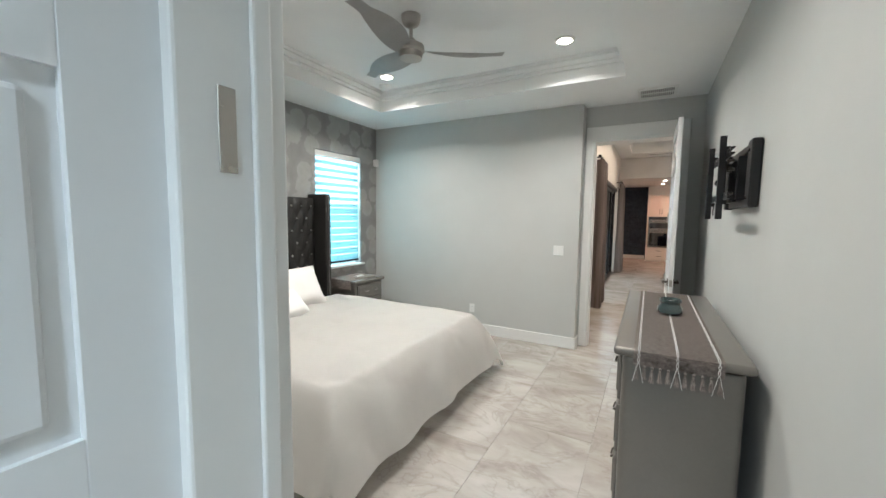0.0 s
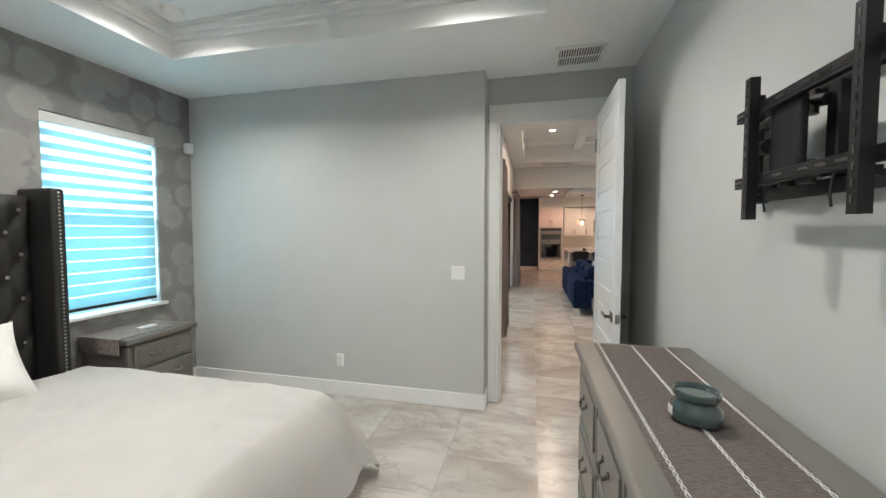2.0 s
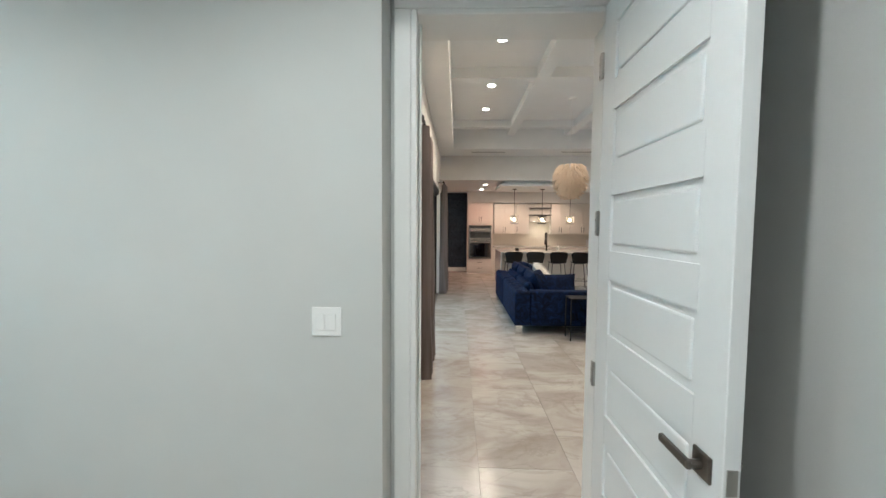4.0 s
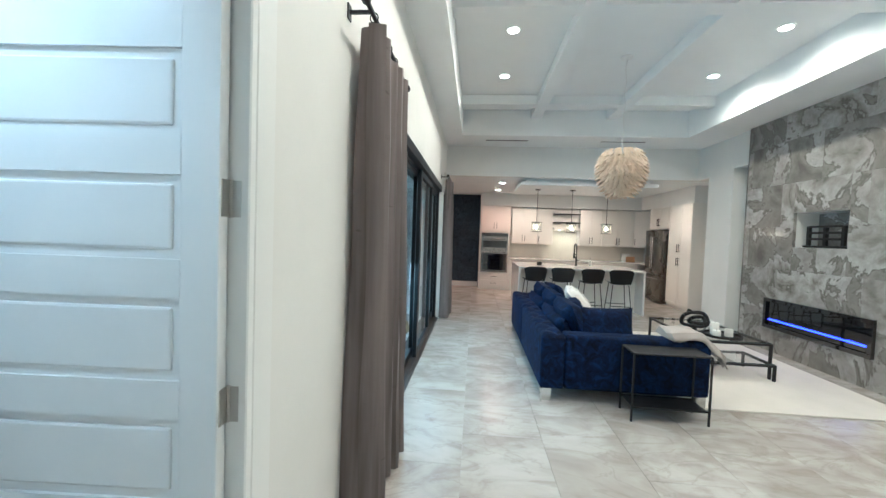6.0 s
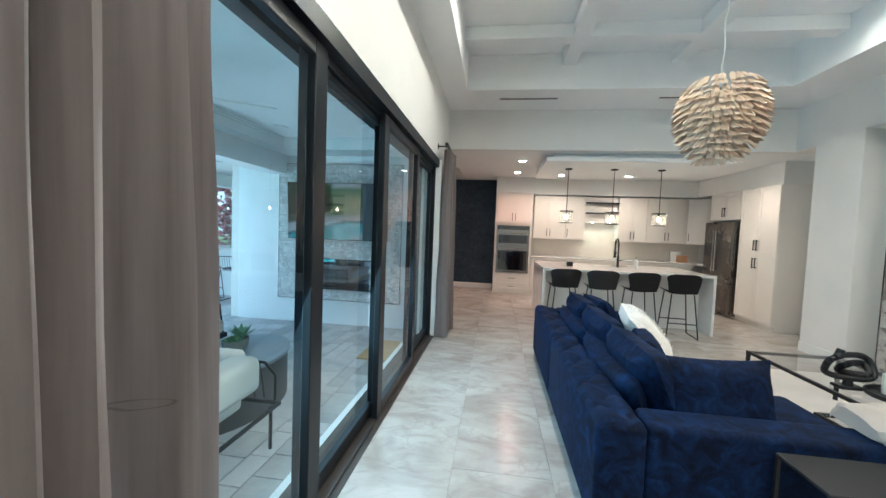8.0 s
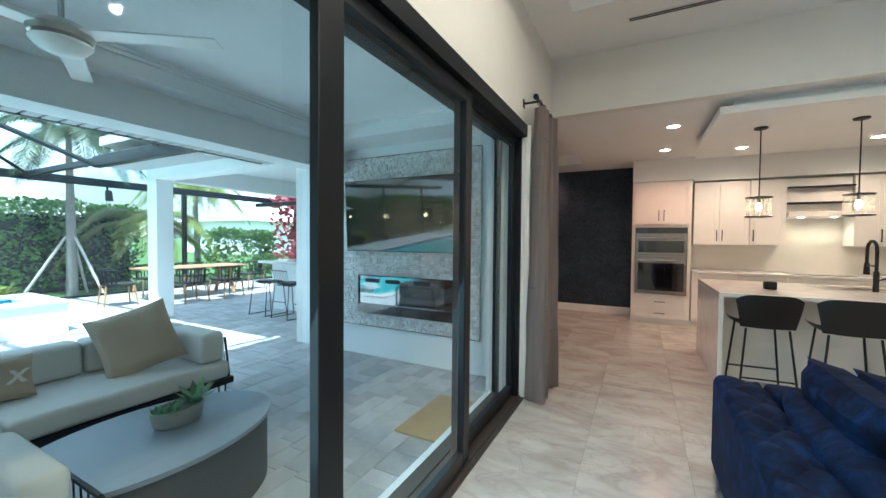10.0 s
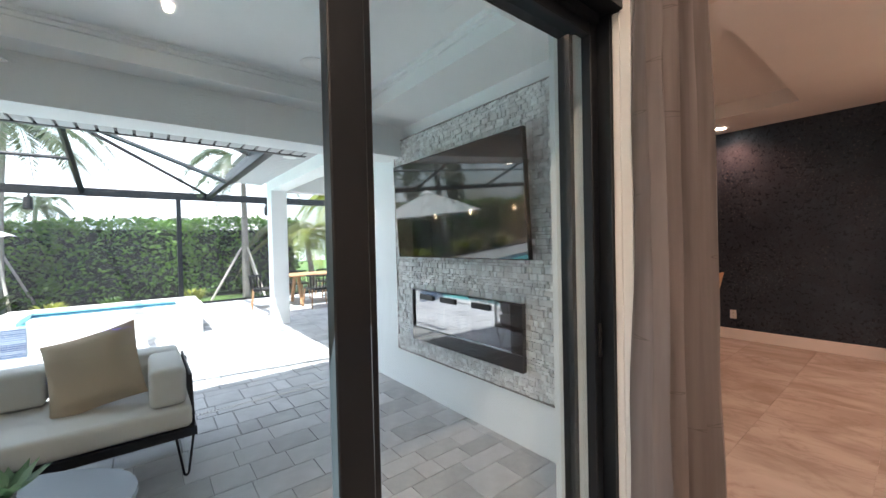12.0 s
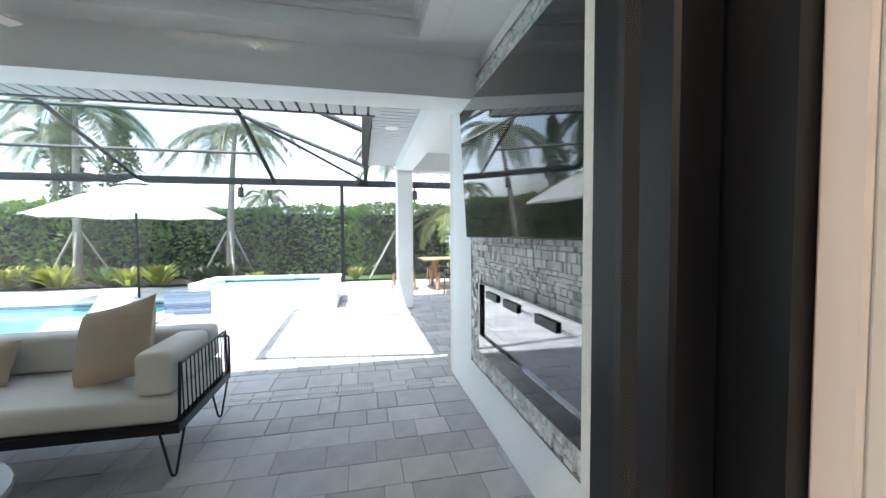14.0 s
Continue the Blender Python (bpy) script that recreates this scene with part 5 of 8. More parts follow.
# ---- curtains
def curtain(x, y0, y1, folds, label, top=2.53):
    t = thing("curtain", (x, (y0 + y1) / 2, 0.02), label, "curtain", "grey curtains")
    bm = bmesh.new()
    n, nz = folds * 12, 24
    cols = []
    for i in range(n + 1):
        u = i / n
        col = []
        for k in range(nz + 1):
            v = k / nz
            amp = 0.095 * (1 - 0.4 * v) * (0.65 + 0.7 * abs(noise.noise(Vector((u * 4.3, 1.7, y0)))) + 0.25 * math.sin(u * 11))
            ph = (u + 0.05 * math.sin(u * 9.5) + 0.025 * math.sin(u * 21)) * folds * 2 * math.pi + 0.5 * noise.noise(Vector((u * 3, v * 1.5, y0)))
            xx = x + amp * math.sin(ph) + 0.012 * noise.noise(Vector((u * 9, v * 5, y0 + 4)))
            shrink = 1 - 0.09 * v + 0.02 * math.sin(v * 9 + u * 4)
            yy = (y0 + y1) / 2 + (u - 0.5) * (y1 - y0) * shrink + 0.02 * math.cos(ph * 0.5)
            col.append(bm.verts.new((xx, yy, 0.02 + (top - 0.02) * v)))
        cols.append(col)
    for a, b in zip(cols, cols[1:]):
        for k in range(nz):
            bm.faces.new((a[k], b[k], b[k + 1], a[k + 1]))
    bmesh.ops.solidify(bm, geom=bm.faces[:], thickness=0.006)
    part("drape", bm, "curtain", t, "", True)
    rz = top + 0.035
    rod = part("rod", tube(bmesh.new(), (x, y0 - 0.06, rz), (x, y1 + 0.04, rz), 0.012), "black", t)
    for yy in (y0 - 0.07, y1 + 0.05):
        part("finial", tube(bmesh.new(), (x, yy - 0.015, rz), (x, yy + 0.015, rz), 0.022, 14), "black", rod)
    part("bracket", boxes((LEFT, x, y0 + 0.02, y0 + 0.035, rz - 0.012, rz + 0.002), (LEFT, LEFT + 0.006, y0 + 0.005, y0 + 0.05, rz - 0.04, rz + 0.03)), "black", rod)
    for k in range(folds + 1):
        yy = (y0 + y1) / 2 + (k / folds - 0.5) * (y1 - y0) * 0.84
        bm = bmesh.new()
        ring = [(x + 0.02 * math.cos(a * math.pi / 5), yy, rz - 0.006 + 0.024 * math.sin(a * math.pi / 5)) for a in range(11)]
        bent(bm, ring, 0.003, 5)
        part("ring", bm, "black", t)


curtain(-0.47, 7.30, 8.22, 5, "grey velvet floor-length curtain drawn to the edge of the doors")
curtain(-0.45, 12.30, 12.95, 4, "grey velvet floor-length curtain beside the dining room")


# ---- fireplace wall
def minus(r, h):
    """A rectangle without the hole h: (a0, a1, b0, b1)."""
    a0, a1, b0, b1 = r
    h0, h1, g0, g1 = max(a0, h[0]), min(a1, h[1]), max(b0, h[2]), min(b1, h[3])
    if h0 >= h1 or g0 >= g1:
        return [r]
    out = [(a0, h0, b0, b1), (h1, a1, b0, b1), (h0, h1, b0, g0), (h0, h1, g1, b1)]
    return [q for q in out if q[1] - q[0] > 0.005 and q[3] - q[2] > 0.005]


FACE = RIGHT - 0.045
fire_wall = thing("fireplace_wall", (RIGHT, 10.75, 0), "fireplace wall of grey and white swirled porcelain slabs", "wall")
fire_wall["kind"] = "structure"
NICHE = (10.31, 11.08, 1.52, 1.98)
for r in range(6):
    y = 9.5 - (0.6 if r % 2 else 0)
    while y < 12.0:
        q = (max(9.5, y), min(12.0, y + 1.2), r * 0.6, min(SOFFIT, r * 0.6 + 0.6))
        if q[1] - q[0] > 0.01:
            for a0, a1, b0, b1 in minus(q, NICHE):
                part("slab", boxes((FACE, RIGHT - 0.002, a0 + 0.0008, a1 - 0.0008, b0 + 0.0008, b1 - 0.0008)), "agate", fire_wall)
        y += 1.2
part("niche_back", boxes((RIGHT + 0.28, RIGHT + 0.298, 10.31, 11.08, 1.52, 1.98)), "agate", fire_wall)
part("edge_trim", boxes((FACE, RIGHT - 0.001, 9.485, 9.4985, 0, SOFFIT), (FACE, RIGHT - 0.001, 12.0015, 12.014, 0, SOFFIT)), "darksteel", fire_wall)
nb = thing("niche_bracket", (RIGHT + 0.2, 10.7, 1.55), "black folding screen bracket inside the fireplace niche", "tv bracket")
part("base", boxes((RIGHT + 0.02, RIGHT + 0.26, 10.40, 11.0, 1.521, 1.55), bevel=0.004), "black", nb)
for y in (10.46, 10.70, 10.94):
    part("post", boxes((RIGHT + 0.03, RIGHT + 0.07, y - 0.02, y + 0.02, 1.551, 1.80), bevel=0.003), "black", nb)
for z in (1.62, 1.70, 1.78):
    part("bar", boxes((RIGHT + 0.028, RIGHT + 0.05, 10.48, 10.92, z, z + 0.028), bevel=0.003), "black", nb)
fp = thing("electric_fireplace", (FACE, 10.69, 0.35), "long black electric fireplace with a blue flame line", "fireplace")
F0, F1, G0, G1 = 9.92, 11.46, 0.34, 0.77
part("frame", boxes((FACE - 0.04, FACE - 0.001, F0, F1, G0, G0 + 0.05), (FACE - 0.04, FACE - 0.001, F0, F1, G1 - 0.05, G1), (FACE - 0.04, FACE - 0.001, F0, F0 + 0.05, G0 + 0.05, G1 - 0.05), (FACE - 0.04, FACE - 0.001, F1 - 0.05, F1, G0 + 0.05, G1 - 0.05), bevel=0.003), "blackglass", fp)
part("firebox", boxes((FACE - 0.012, FACE - 0.001, F0 + 0.05, F1 - 0.05, G0 + 0.05, G1 - 0.05)), "blackglass", fp)
bm = bmesh.new()
for k in range(64):
    y = F0 + 0.09 + k * 0.0214
    hgt = 0.012 + 0.022 * abs(noise.noise(Vector((k * 0.7, 0, 5))))
    tube(bm, (FACE - 0.017, y, G0 + 0.125), (FACE - 0.017, y, G0 + 0.125 + hgt), 0.008, 5, 0.001)
box(bm, FACE - 0.019, FACE - 0.0125, F0 + 0.08, F1 - 0.08, G0 + 0.115, G0 + 0.127)
part("flame", bm, "flame", fp, "blue flame light")

# ---- chandelier of petals
ch = thing("chandelier", (1.88, 10.55, TRAY), "large cream petal globe chandelier on a pale cord", "chandelier")
bm = bmesh.new()
lathe(bm, (1.88, 10.55, TRAY - 0.035), [(0.03, 0), (0.07, 0.012), (0.075, 0.0349)], 24)
part("canopy", bm, "plastic", ch, "", True)
bm = bmesh.new()
pts = [(1.88 + 0.008 * math.sin(k * 1.1), 10.55 + 0.006 * math.cos(k * 1.7), 2.58 + (TRAY - 0.035 - 2.58) * k / 24) for k in range(25)]
bent(bm, pts, 0.005, 6)
part("cord", bm, "plastic", ch)
bm = bmesh.new()
ball(bm, (1.88, 10.55, 2.36), 0.215, 1, 1, 1.15, 24, 16)
part("core", bm, "shell", ch)
verts, faces = [], []
for ring in range(13):
    v = ring / 12
    z = 2.64 - 0.535 * v
    R = 0.275 * math.sin(math.pi * (0.25 + 0.66 * v)) ** 0.6
    cnt = max(9, int(2 * math.pi * R / 0.050))
    for k in range(cnt):
        a = 2 * math.pi * (k + 0.5 * (ring % 2)) / cnt + random.uniform(-0.05, 0.05)
        c, s = math.cos(a), math.sin(a)
        wd, ln = 0.024, 0.066 + random.uniform(-0.010, 0.010)
        tw = random.uniform(-0.012, 0.012)
        base = len(verts)
        for dl, dw, do in ((0, 0.55, -0.02), (0.40, 1.05, 0.010), (0.80, 1.1, 0.036), (1.0, 0.78, 0.052)):
            for side in (-1, 0, 1):
                rr = R + do - 0.012 * abs(side) + side * tw * dl + random.uniform(-0.003, 0.003)
                verts.append((1.88 + c * rr - s * side * wd * dw, 10.55 + s * rr + c * side * wd * dw, z - dl * ln + 0.03))
        for q in range(3):
            for p in (0, 1):
                faces.append((base + 3 * q + p, base + 3 * q + p + 1, base + 3 * q + p + 4, base + 3 * q + p + 3))
me = bpy.data.meshes.new("petals")
me.from_pydata([(x - 1.88, y - 10.55, z - TRAY) for x, y, z in verts], [], faces)
me.materials.append(M["shell"])
ob = tagged(new("petals", me), "overlapping cream petals", kind="stuff")
ob.parent = ch

# ---- rug
solid("area_rug", boxes((2.1, 4.12, 9.15, 12.1, 0.001, 0.016), bevel=0.006, seg=2), "rug", "plain cream wool area rug under the coffee table", "rug")

# ---- sectional sofa
so = thing("sectional_sofa", (1.4, 10.2, 0), "royal blue crushed velvet sectional sofa on steel legs", "sofa")
for y0, y1 in ((9.081, 10.52), (10.528, 11.78)):
    bk = part("back_section", boxes((0.71, 0.93, y0, y1, 0.125, 0.615), bevel=0.02, seg=3), "blue", so, "", True)
    bm = bmesh.new()
    nx_, ny_ = 20, int((y1 - y0) / 0.012)
    g = []
    for i in range(nx_ + 1):
        row = []
        for j in range(ny_ + 1):
            x, y = 0.712 + 0.216 * i / nx_, y0 + 0.003 + (y1 - y0 - 0.006) * j / ny_
            a, b = (x - 0.77) / 0.1, y / 0.145
            p = abs(math.sin(math.pi * (a + b) / 2)) * abs(math.sin(math.pi * (a - b) / 2))
            e = max(0.0, min(1, i / 2.5, (nx_ - i) / 2.5, j / 2.5, (ny_ - j) / 2.5)) ** 0.5
            row.append(bm.verts.new((x, y, 0.604 + (0.020 + 0.026 * p ** 0.45) * e)))
        g.append(row)
    for i in range(nx_):
        for j in range(ny_):
            bm.faces.new((g[i][j], g[i + 1][j], g[i + 1][j + 1], g[i][j + 1]))
    part("tufted_top", bm, "blue", bk, "button-tufted velvet top", True)
    bm = bmesh.new()
    for k in range(int(y0 / 0.145) + 1, int(y1 / 0.145) + 1):
        ball(bm, (0.77 + 0.1 * (k % 2), k * 0.145, 0.625), 0.010, 1, 1, 0.5, 8, 5)
    part("buttons", bm, "blue", bk)
part("side_back", boxes((0.932, 2.22, 9.085, 9.29, 0.125, 0.635), bevel=0.03, seg=4), "blue", so, "", True)
part("arm", boxes((0.932, 1.72, 11.56, 11.775, 0.125, 0.635), bevel=0.03, seg=3), "blue", so, "", True)
part("base", boxes((0.931, 1.70, 9.291, 11.559, 0.13, 0.27), bevel=0.01), "blue", so)
part("base", boxes((1.701, 2.215, 9.291, 10.2, 0.13, 0.27), bevel=0.01), "blue", so)
for q in ((0.935, 1.72, 9.30, 10.18), (0.935, 1.72, 10.19, 10.86), (0.935, 1.72, 10.87, 11.55), (1.73, 2.225, 9.30, 10.18)):
    part("seat_cushion", boxes((*q, 0.271, 0.43), bevel=0.045, seg=3), "blue", so, "", True)
for y0, y1 in ((9.36, 10.42), (10.44, 11.5)):
    bm = bmesh.new()
    pillow(bm, y1 - y0, 0.24, 0.17, pose(1.0, (y0 + y1) / 2, 0.60, 0, 0, 90) @ pose(0, 0, 0, 70, 0, 0), n=16, pinch=0.02)
    part("bolster", bm, "blue", so, "long velvet bolster", True)
for k in range(3):
    bm = bmesh.new()
    pillow(bm, 0.74, 0.5, 0.24, pose(1.14, 9.72 + k * 0.72, 0.63, 0, 0, 90) @ pose(0, 0, 0, 66, 0, 0), pinch=0.03)
    part("back_cushion", bm, "blue", so, "", True)
for x, y in ((0.77, 9.12), (0.77, 10.46), (0.77, 11.72), (2.16, 9.13), (1.66, 11.72), (2.16, 10.14)):
    part("leg", boxes((x - 0.05, x + 0.05, y - 0.006, y + 0.006, 0.0, 0.13), (x - 0.05, x - 0.038, y - 0.04, y + 0.04, 0.0, 0.13)), "chrome", so, "flat polished steel leg")
for x, y, z, w_, h_, rz, tl, mt, lb in ((1.40, 9.46, 0.64, 0.60, 0.42, 4, 74, "blue", "dark blue velvet scatter cushion on the sofa"), (1.26, 9.9, 0.66, 0.5, 0.44, 75, 60, "blue", "dark blue velvet scatter cushion on the sofa"), (1.26, 11.1, 0.70, 0.5, 0.40, 100, 62, "blue", "dark blue velvet scatter cushion on the sofa"), (1.36, 10.35, 0.76, 0.66, 0.40, 78, 46, "fur", "white faux fur cushion on the blue sofa")):
    bm = bmesh.new()
    pillow(bm, w_, h_, 0.18, pose(x, y, z, 0, 0, rz) @ pose(0, 0, 0, tl, 0, 0))
    solid("scatter_cushion", bm, mt, lb, "cushion", "scatter cushions", True)
bm = bmesh.new()
for k in range(420):
    u, v = random.uniform(-0.31, 0.31), random.uniform(-0.18, 0.18)
    m = pose(1.36, 10.35, 0.76, 0, 0, 78) @ pose(0, 0, 0, 46, 0, 0)
    p = m @ Vector((u, v, 0.085 * (1 - (u / 0.28) ** 4) * (1 - (v / 0.2) ** 4)))
    d = (m.to_3x3() @ Vector((random.uniform(-0.5, 0.5), random.uniform(-0.5, 0.5), 0.7))) * 0.035
    tube(bm, p, p + d, 0.003, 3, 0.0005)
tagged(new("fur_tufts", mesh_of("fur_tufts", bm, "fur")), "long white faux fur strands", "cushion", kind="stuff")
# folded throw over the end of the side back
bm = bmesh.new()
g = []
for i in range(33):
    row = []
    u = i / 32
    for j in range(28):
        w = 2 * math.pi * j / 28
        c, s_ = math.cos(w), math.sin(w)
        dy = 0.165 * math.copysign(abs(c) ** 0.6, c)
        dz = 0.042 * math.copysign(abs(s_) ** 0.7, s_)
        end = 1 - 0.25 * max(0, 0.06 - u) / 0.06
        x = 1.84 + 0.48 * u + 0.012 * math.sin(w * 2 + u * 7)
        droop = max(0, x - 2.14)
        wave = 0.010 * noise.noise(Vector((u * 5, w, 2))) + 0.007 * math.sin(u * 9 + c * 3)
        row.append(bm.verts.new((x - droop * 0.25, 9.22 + dy * end + 0.02 * math.sin(u * 4), 0.682 + dz * end + wave - droop * 0.8 - 0.02 * (abs(c) > 0.9))))
    g.append(row)
for i in range(32):
    for j in range(28):
        k = (j + 1) % 28
        bm.faces.new((g[i][j], g[i + 1][j], g[i + 1][k], g[i][k]))
bm.faces.new(g[0])
bm.faces.new(g[-1][::-1])
tips = [v.co.copy() for v in g[-1]]
th = thing("throw_blanket", (2.0, 9.2, 0.64), "taupe knitted throw with a fringe folded over the sofa side", "throw")
part("cloth", bm, "throw", th, "", True)
bm = bmesh.new()
for p in tips:
    for q in range(3):
        tube(bm, p, p + Vector((0.03 + random.uniform(-0.015, 0.02), random.uniform(-0.02, 0.02), -0.06 + random.uniform(-0.02, 0.015))), 0.003, 4)
part("fringe", bm, "throw", th)

# ---- side table
st = thing("side_table", (1.75, 8.94, 0), "black metal side table with a lower shelf behind the sofa", "side table")
part("tabletop", boxes((1.425, 2.065, 8.805, 9.07, 0.573, 0.587), bevel=0.003), "black", st)
part("shelf", boxes((1.445, 2.045, 8.825, 9.05, 0.115, 0.125), bevel=0.002), "black", st)
part("rail", boxes((1.44, 2.05, 8.806, 8.82, 0.115, 0.13)), "black", st)
part("rail", boxes((1.44, 2.05, 9.055, 9.069, 0.115, 0.13)), "black", st)
for x in (1.426, 2.05):
    for y in (8.806, 9.055):
        part("leg", boxes((x, x + 0.014, y, y + 0.014, 0, 0.573)), "black", st)

# ---- coffee table
ct = thing("coffee_table", (3.1, 10.6, 0.016), "black framed coffee table with glass tops at two heights", "coffee table")
for (x0, x1, y0, y1, z, nm) in ((2.66, 3.45, 10.05, 11.3, 0.42, "upper"), (2.66, 3.45, 9.98, 10.5, 0.20, "lower")):
    part("frame", boxes((x0, x1, y0, y0 + 0.025, z - 0.025, z), (x0, x1, y1 - 0.025, y1, z - 0.025, z), (x0, x0 + 0.025, y0 + 0.025, y1 - 0.025, z - 0.025, z), (x1 - 0.025, x1, y0 + 0.025, y1 - 0.025, z - 0.025, z)), "black", ct)
    bm = bmesh.new()
    bm.faces.new([bm.verts.new(v) for v in ((x0 + 0.01, y0 + 0.01, z + 0.008), (x1 - 0.01, y0 + 0.01, z + 0.008), (x1 - 0.01, y1 - 0.01, z + 0.008), (x0 + 0.01, y1 - 0.01, z + 0.008))])
    part("glass_top", bm, "clear", ct, "clear glass top").visible_shadow = False
    part("glass_edge", boxes((x0 + 0.01, x1 - 0.01, y0 + 0.009, y0 + 0.0099, z + 0.001, z + 0.009)), "jade", ct, "green glass edge")
    for x in (x0, x1 - 0.025):
        for y in (y0, y1 - 0.025):
            part("leg", boxes((x, x + 0.025, y, y + 0.025, 0.016, z - 0.025)), "black", ct)
sc = bmesh.new()
for (cx, cz, rx, rz) in ((2.80, 0.59, 0.15, 0.085), (2.83, 0.58, 0.09, 0.04)):
    loop = [(cx + rx * math.copysign(abs(math.cos(a)) ** 0.7, math.cos(a)), 10.42 + 0.03 * math.sin(a * 2), cz + rz * math.copysign(abs(math.sin(a)) ** 0.7, math.sin(a))) for a in [k * math.pi / 12 for k in range(25)]]
    bent(sc, loop, 0.022, 10)
bent(sc, [(2.72, 10.42, 0.66), (2.74, 10.42, 0.71)], 0.024, 10)
tube(sc, (2.80, 10.42, 0.452), (2.80, 10.42, 0.51), 0.03, 12, 0.025)
box(sc, 2.72, 2.88, 10.37, 10.47, 0.43, 0.453, bevel=0.006)
solid("knot_sculpture", sc, "black", "matt black looped knot sculpture on the coffee table", "sculpture", shade=True)
bm = bmesh.new()
lathe(bm, (3.02, 10.25, 0.43), [(0.15, 0), (0.2, 0.006), (0.205, 0.035), (0.195, 0.035), (0.185, 0.012), (0.0, 0.0121)], 32)
solid("round_tray", bm, "black", "round black tray holding candles on the coffee table", "tray", shade=True)
for x, y, h in ((2.98, 10.32, 0.14), (3.08, 10.22, 0.09), (2.93, 10.20, 0.07)):
    t = thing("pillar_candle", (x, y, 0.444), "thick white pillar candle standing on the tray", "candle", "pillar candles")
    bm = bmesh.new()
    lathe(bm, (x, y, 0.4425), [(0.042, 0), (0.044, 0.004), (0.044, h - 0.006), (0.04, h), (0.02, h - 0.006)], 20)
    part("wax", bm, "candle", t, "", True)
    part("wick", tube(bmesh.new(), (x, y, 0.44 + h - 0.008), (x, y, 0.455 + h), 0.0015, 5), "black", t)

# ---- ceiling fittings of the great room and kitchen
# fittings, also for the three added lamps at y 7.2
for x, y in GREAT_CANS:
    downlight(x, y, TRAY)
for x, y in DINING_CANS + KITCHEN_CANS:
    downlight(x, y, KIT_C)
for x in (0.6, 2.75):
    t = thing("linear_vent", (x, 12.93, SOFFIT), "narrow dark slot air vent in the soffit", "air vent", "slot vents")
    part("frame", boxes((x - 0.42, x + 0.42, 12.89, 12.97, SOFFIT - 0.006, SOFFIT - 0.001)), "plastic", t)
    for dy in (12.905, 12.935):
        part("slot", boxes((x - 0.40, x + 0.40, dy, dy + 0.02, SOFFIT - 0.008, SOFFIT - 0.0062)), "black", t)


# ---- kitchen cabinets
def local_part(name, bm, material, parent, m, label="", shade=False):
    bmesh.ops.transform(bm, matrix=m, verts=bm.verts)
    return part(name, bm, material, parent, label, shade)


def cabinet(name, label, m, w, z0, z1, depth, fronts, group=""):
    """A cabinet: local x along its front, y into the wall. fronts: (u0, u1, z0, z1, pull) with pull l, r, c or none."""
    t = thing(name, m @ Vector((w / 2, depth / 2, z0)), label, "cabinet", group)
    local_part("body", boxes((0.001, w - 0.001, 0.021, depth, z0, z1)), "cabinet", t, m)
    for u0, u1, a, b, pull in fronts:
        u0, u1, a, b = u0 + 0.002, u1 - 0.002, a + 0.002, b - 0.002
        f = min(0.06, (b - a) * 0.28)
        bm = boxes((u0, u1, 0.006, 0.020, a, b), (u0, u0 + f, 0, 0.0059, a, b), (u1 - f, u1, 0, 0.0059, a, b), (u0 + f, u1 - f, 0, 0.0059, a, a + f), (u0 + f, u1 - f, 0, 0.0059, b - f, b), bevel=0.0015)
        d = local_part("drawer" if pull == "c" else "door", bm, "cabinet", t, m)
        if pull == "c":
            uc, zc = (u0 + u1) / 2, (a + b) / 2
            bm = boxes((uc - 0.08, uc + 0.08, -0.032, -0.022, zc - 0.005, zc + 0.005), (uc - 0.07, uc - 0.06, -0.022, 0, zc - 0.004, zc + 0.004), (uc + 0.06, uc + 0.07, -0.022, 0, zc - 0.004, zc + 0.004))
        elif pull:
            uc = u0 + 0.035 if pull[0] == "l" else u1 - 0.035
            zc = a + 0.15 if len(pull) == 1 else b - 0.15
            bm = boxes((uc - 0.006, uc + 0.006, -0.034, -0.022, zc - 0.09, zc + 0.09), (uc - 0.004, uc + 0.004, -0.022, 0, zc - 0.08, zc - 0.07), (uc - 0.004, uc + 0.004, -0.022, 0, zc + 0.07, zc + 0.08))
        else:
            continue
        local_part("handle", bm, "black", d, m, "black bar handle")
    return t


N = lambda x, y: pose(x, y, 0)
# oven tower
cabinet("oven_cabinet", "tall white oven cabinet with shaker doors and drawers", N(0.2, 16.45), 0.87, 0.09, 2.40, 0.6,
        [(0.02, 0.435, 1.68, 2.39, "r"), (0.435, 0.85, 1.68, 2.39, "l"), (0.02, 0.85, 0.28, 0.475, "c"), (0.02, 0.85, 0.095, 0.275, "c")])
ov = thing("wall_oven", (0.635, 16.45, 0.5), "stainless steel wall oven below a built-in microwave", "oven")
X0o, X1o = 0.255, 1.015
part("body", boxes((X0o, X1o, 16.435, 16.47, 0.505, 1.63), bevel=0.003), "ovensteel", ov)
part("control_panel", boxes((X0o + 0.01, X1o - 0.01, 16.425, 16.436, 1.53, 1.625)), "blackglass", ov)
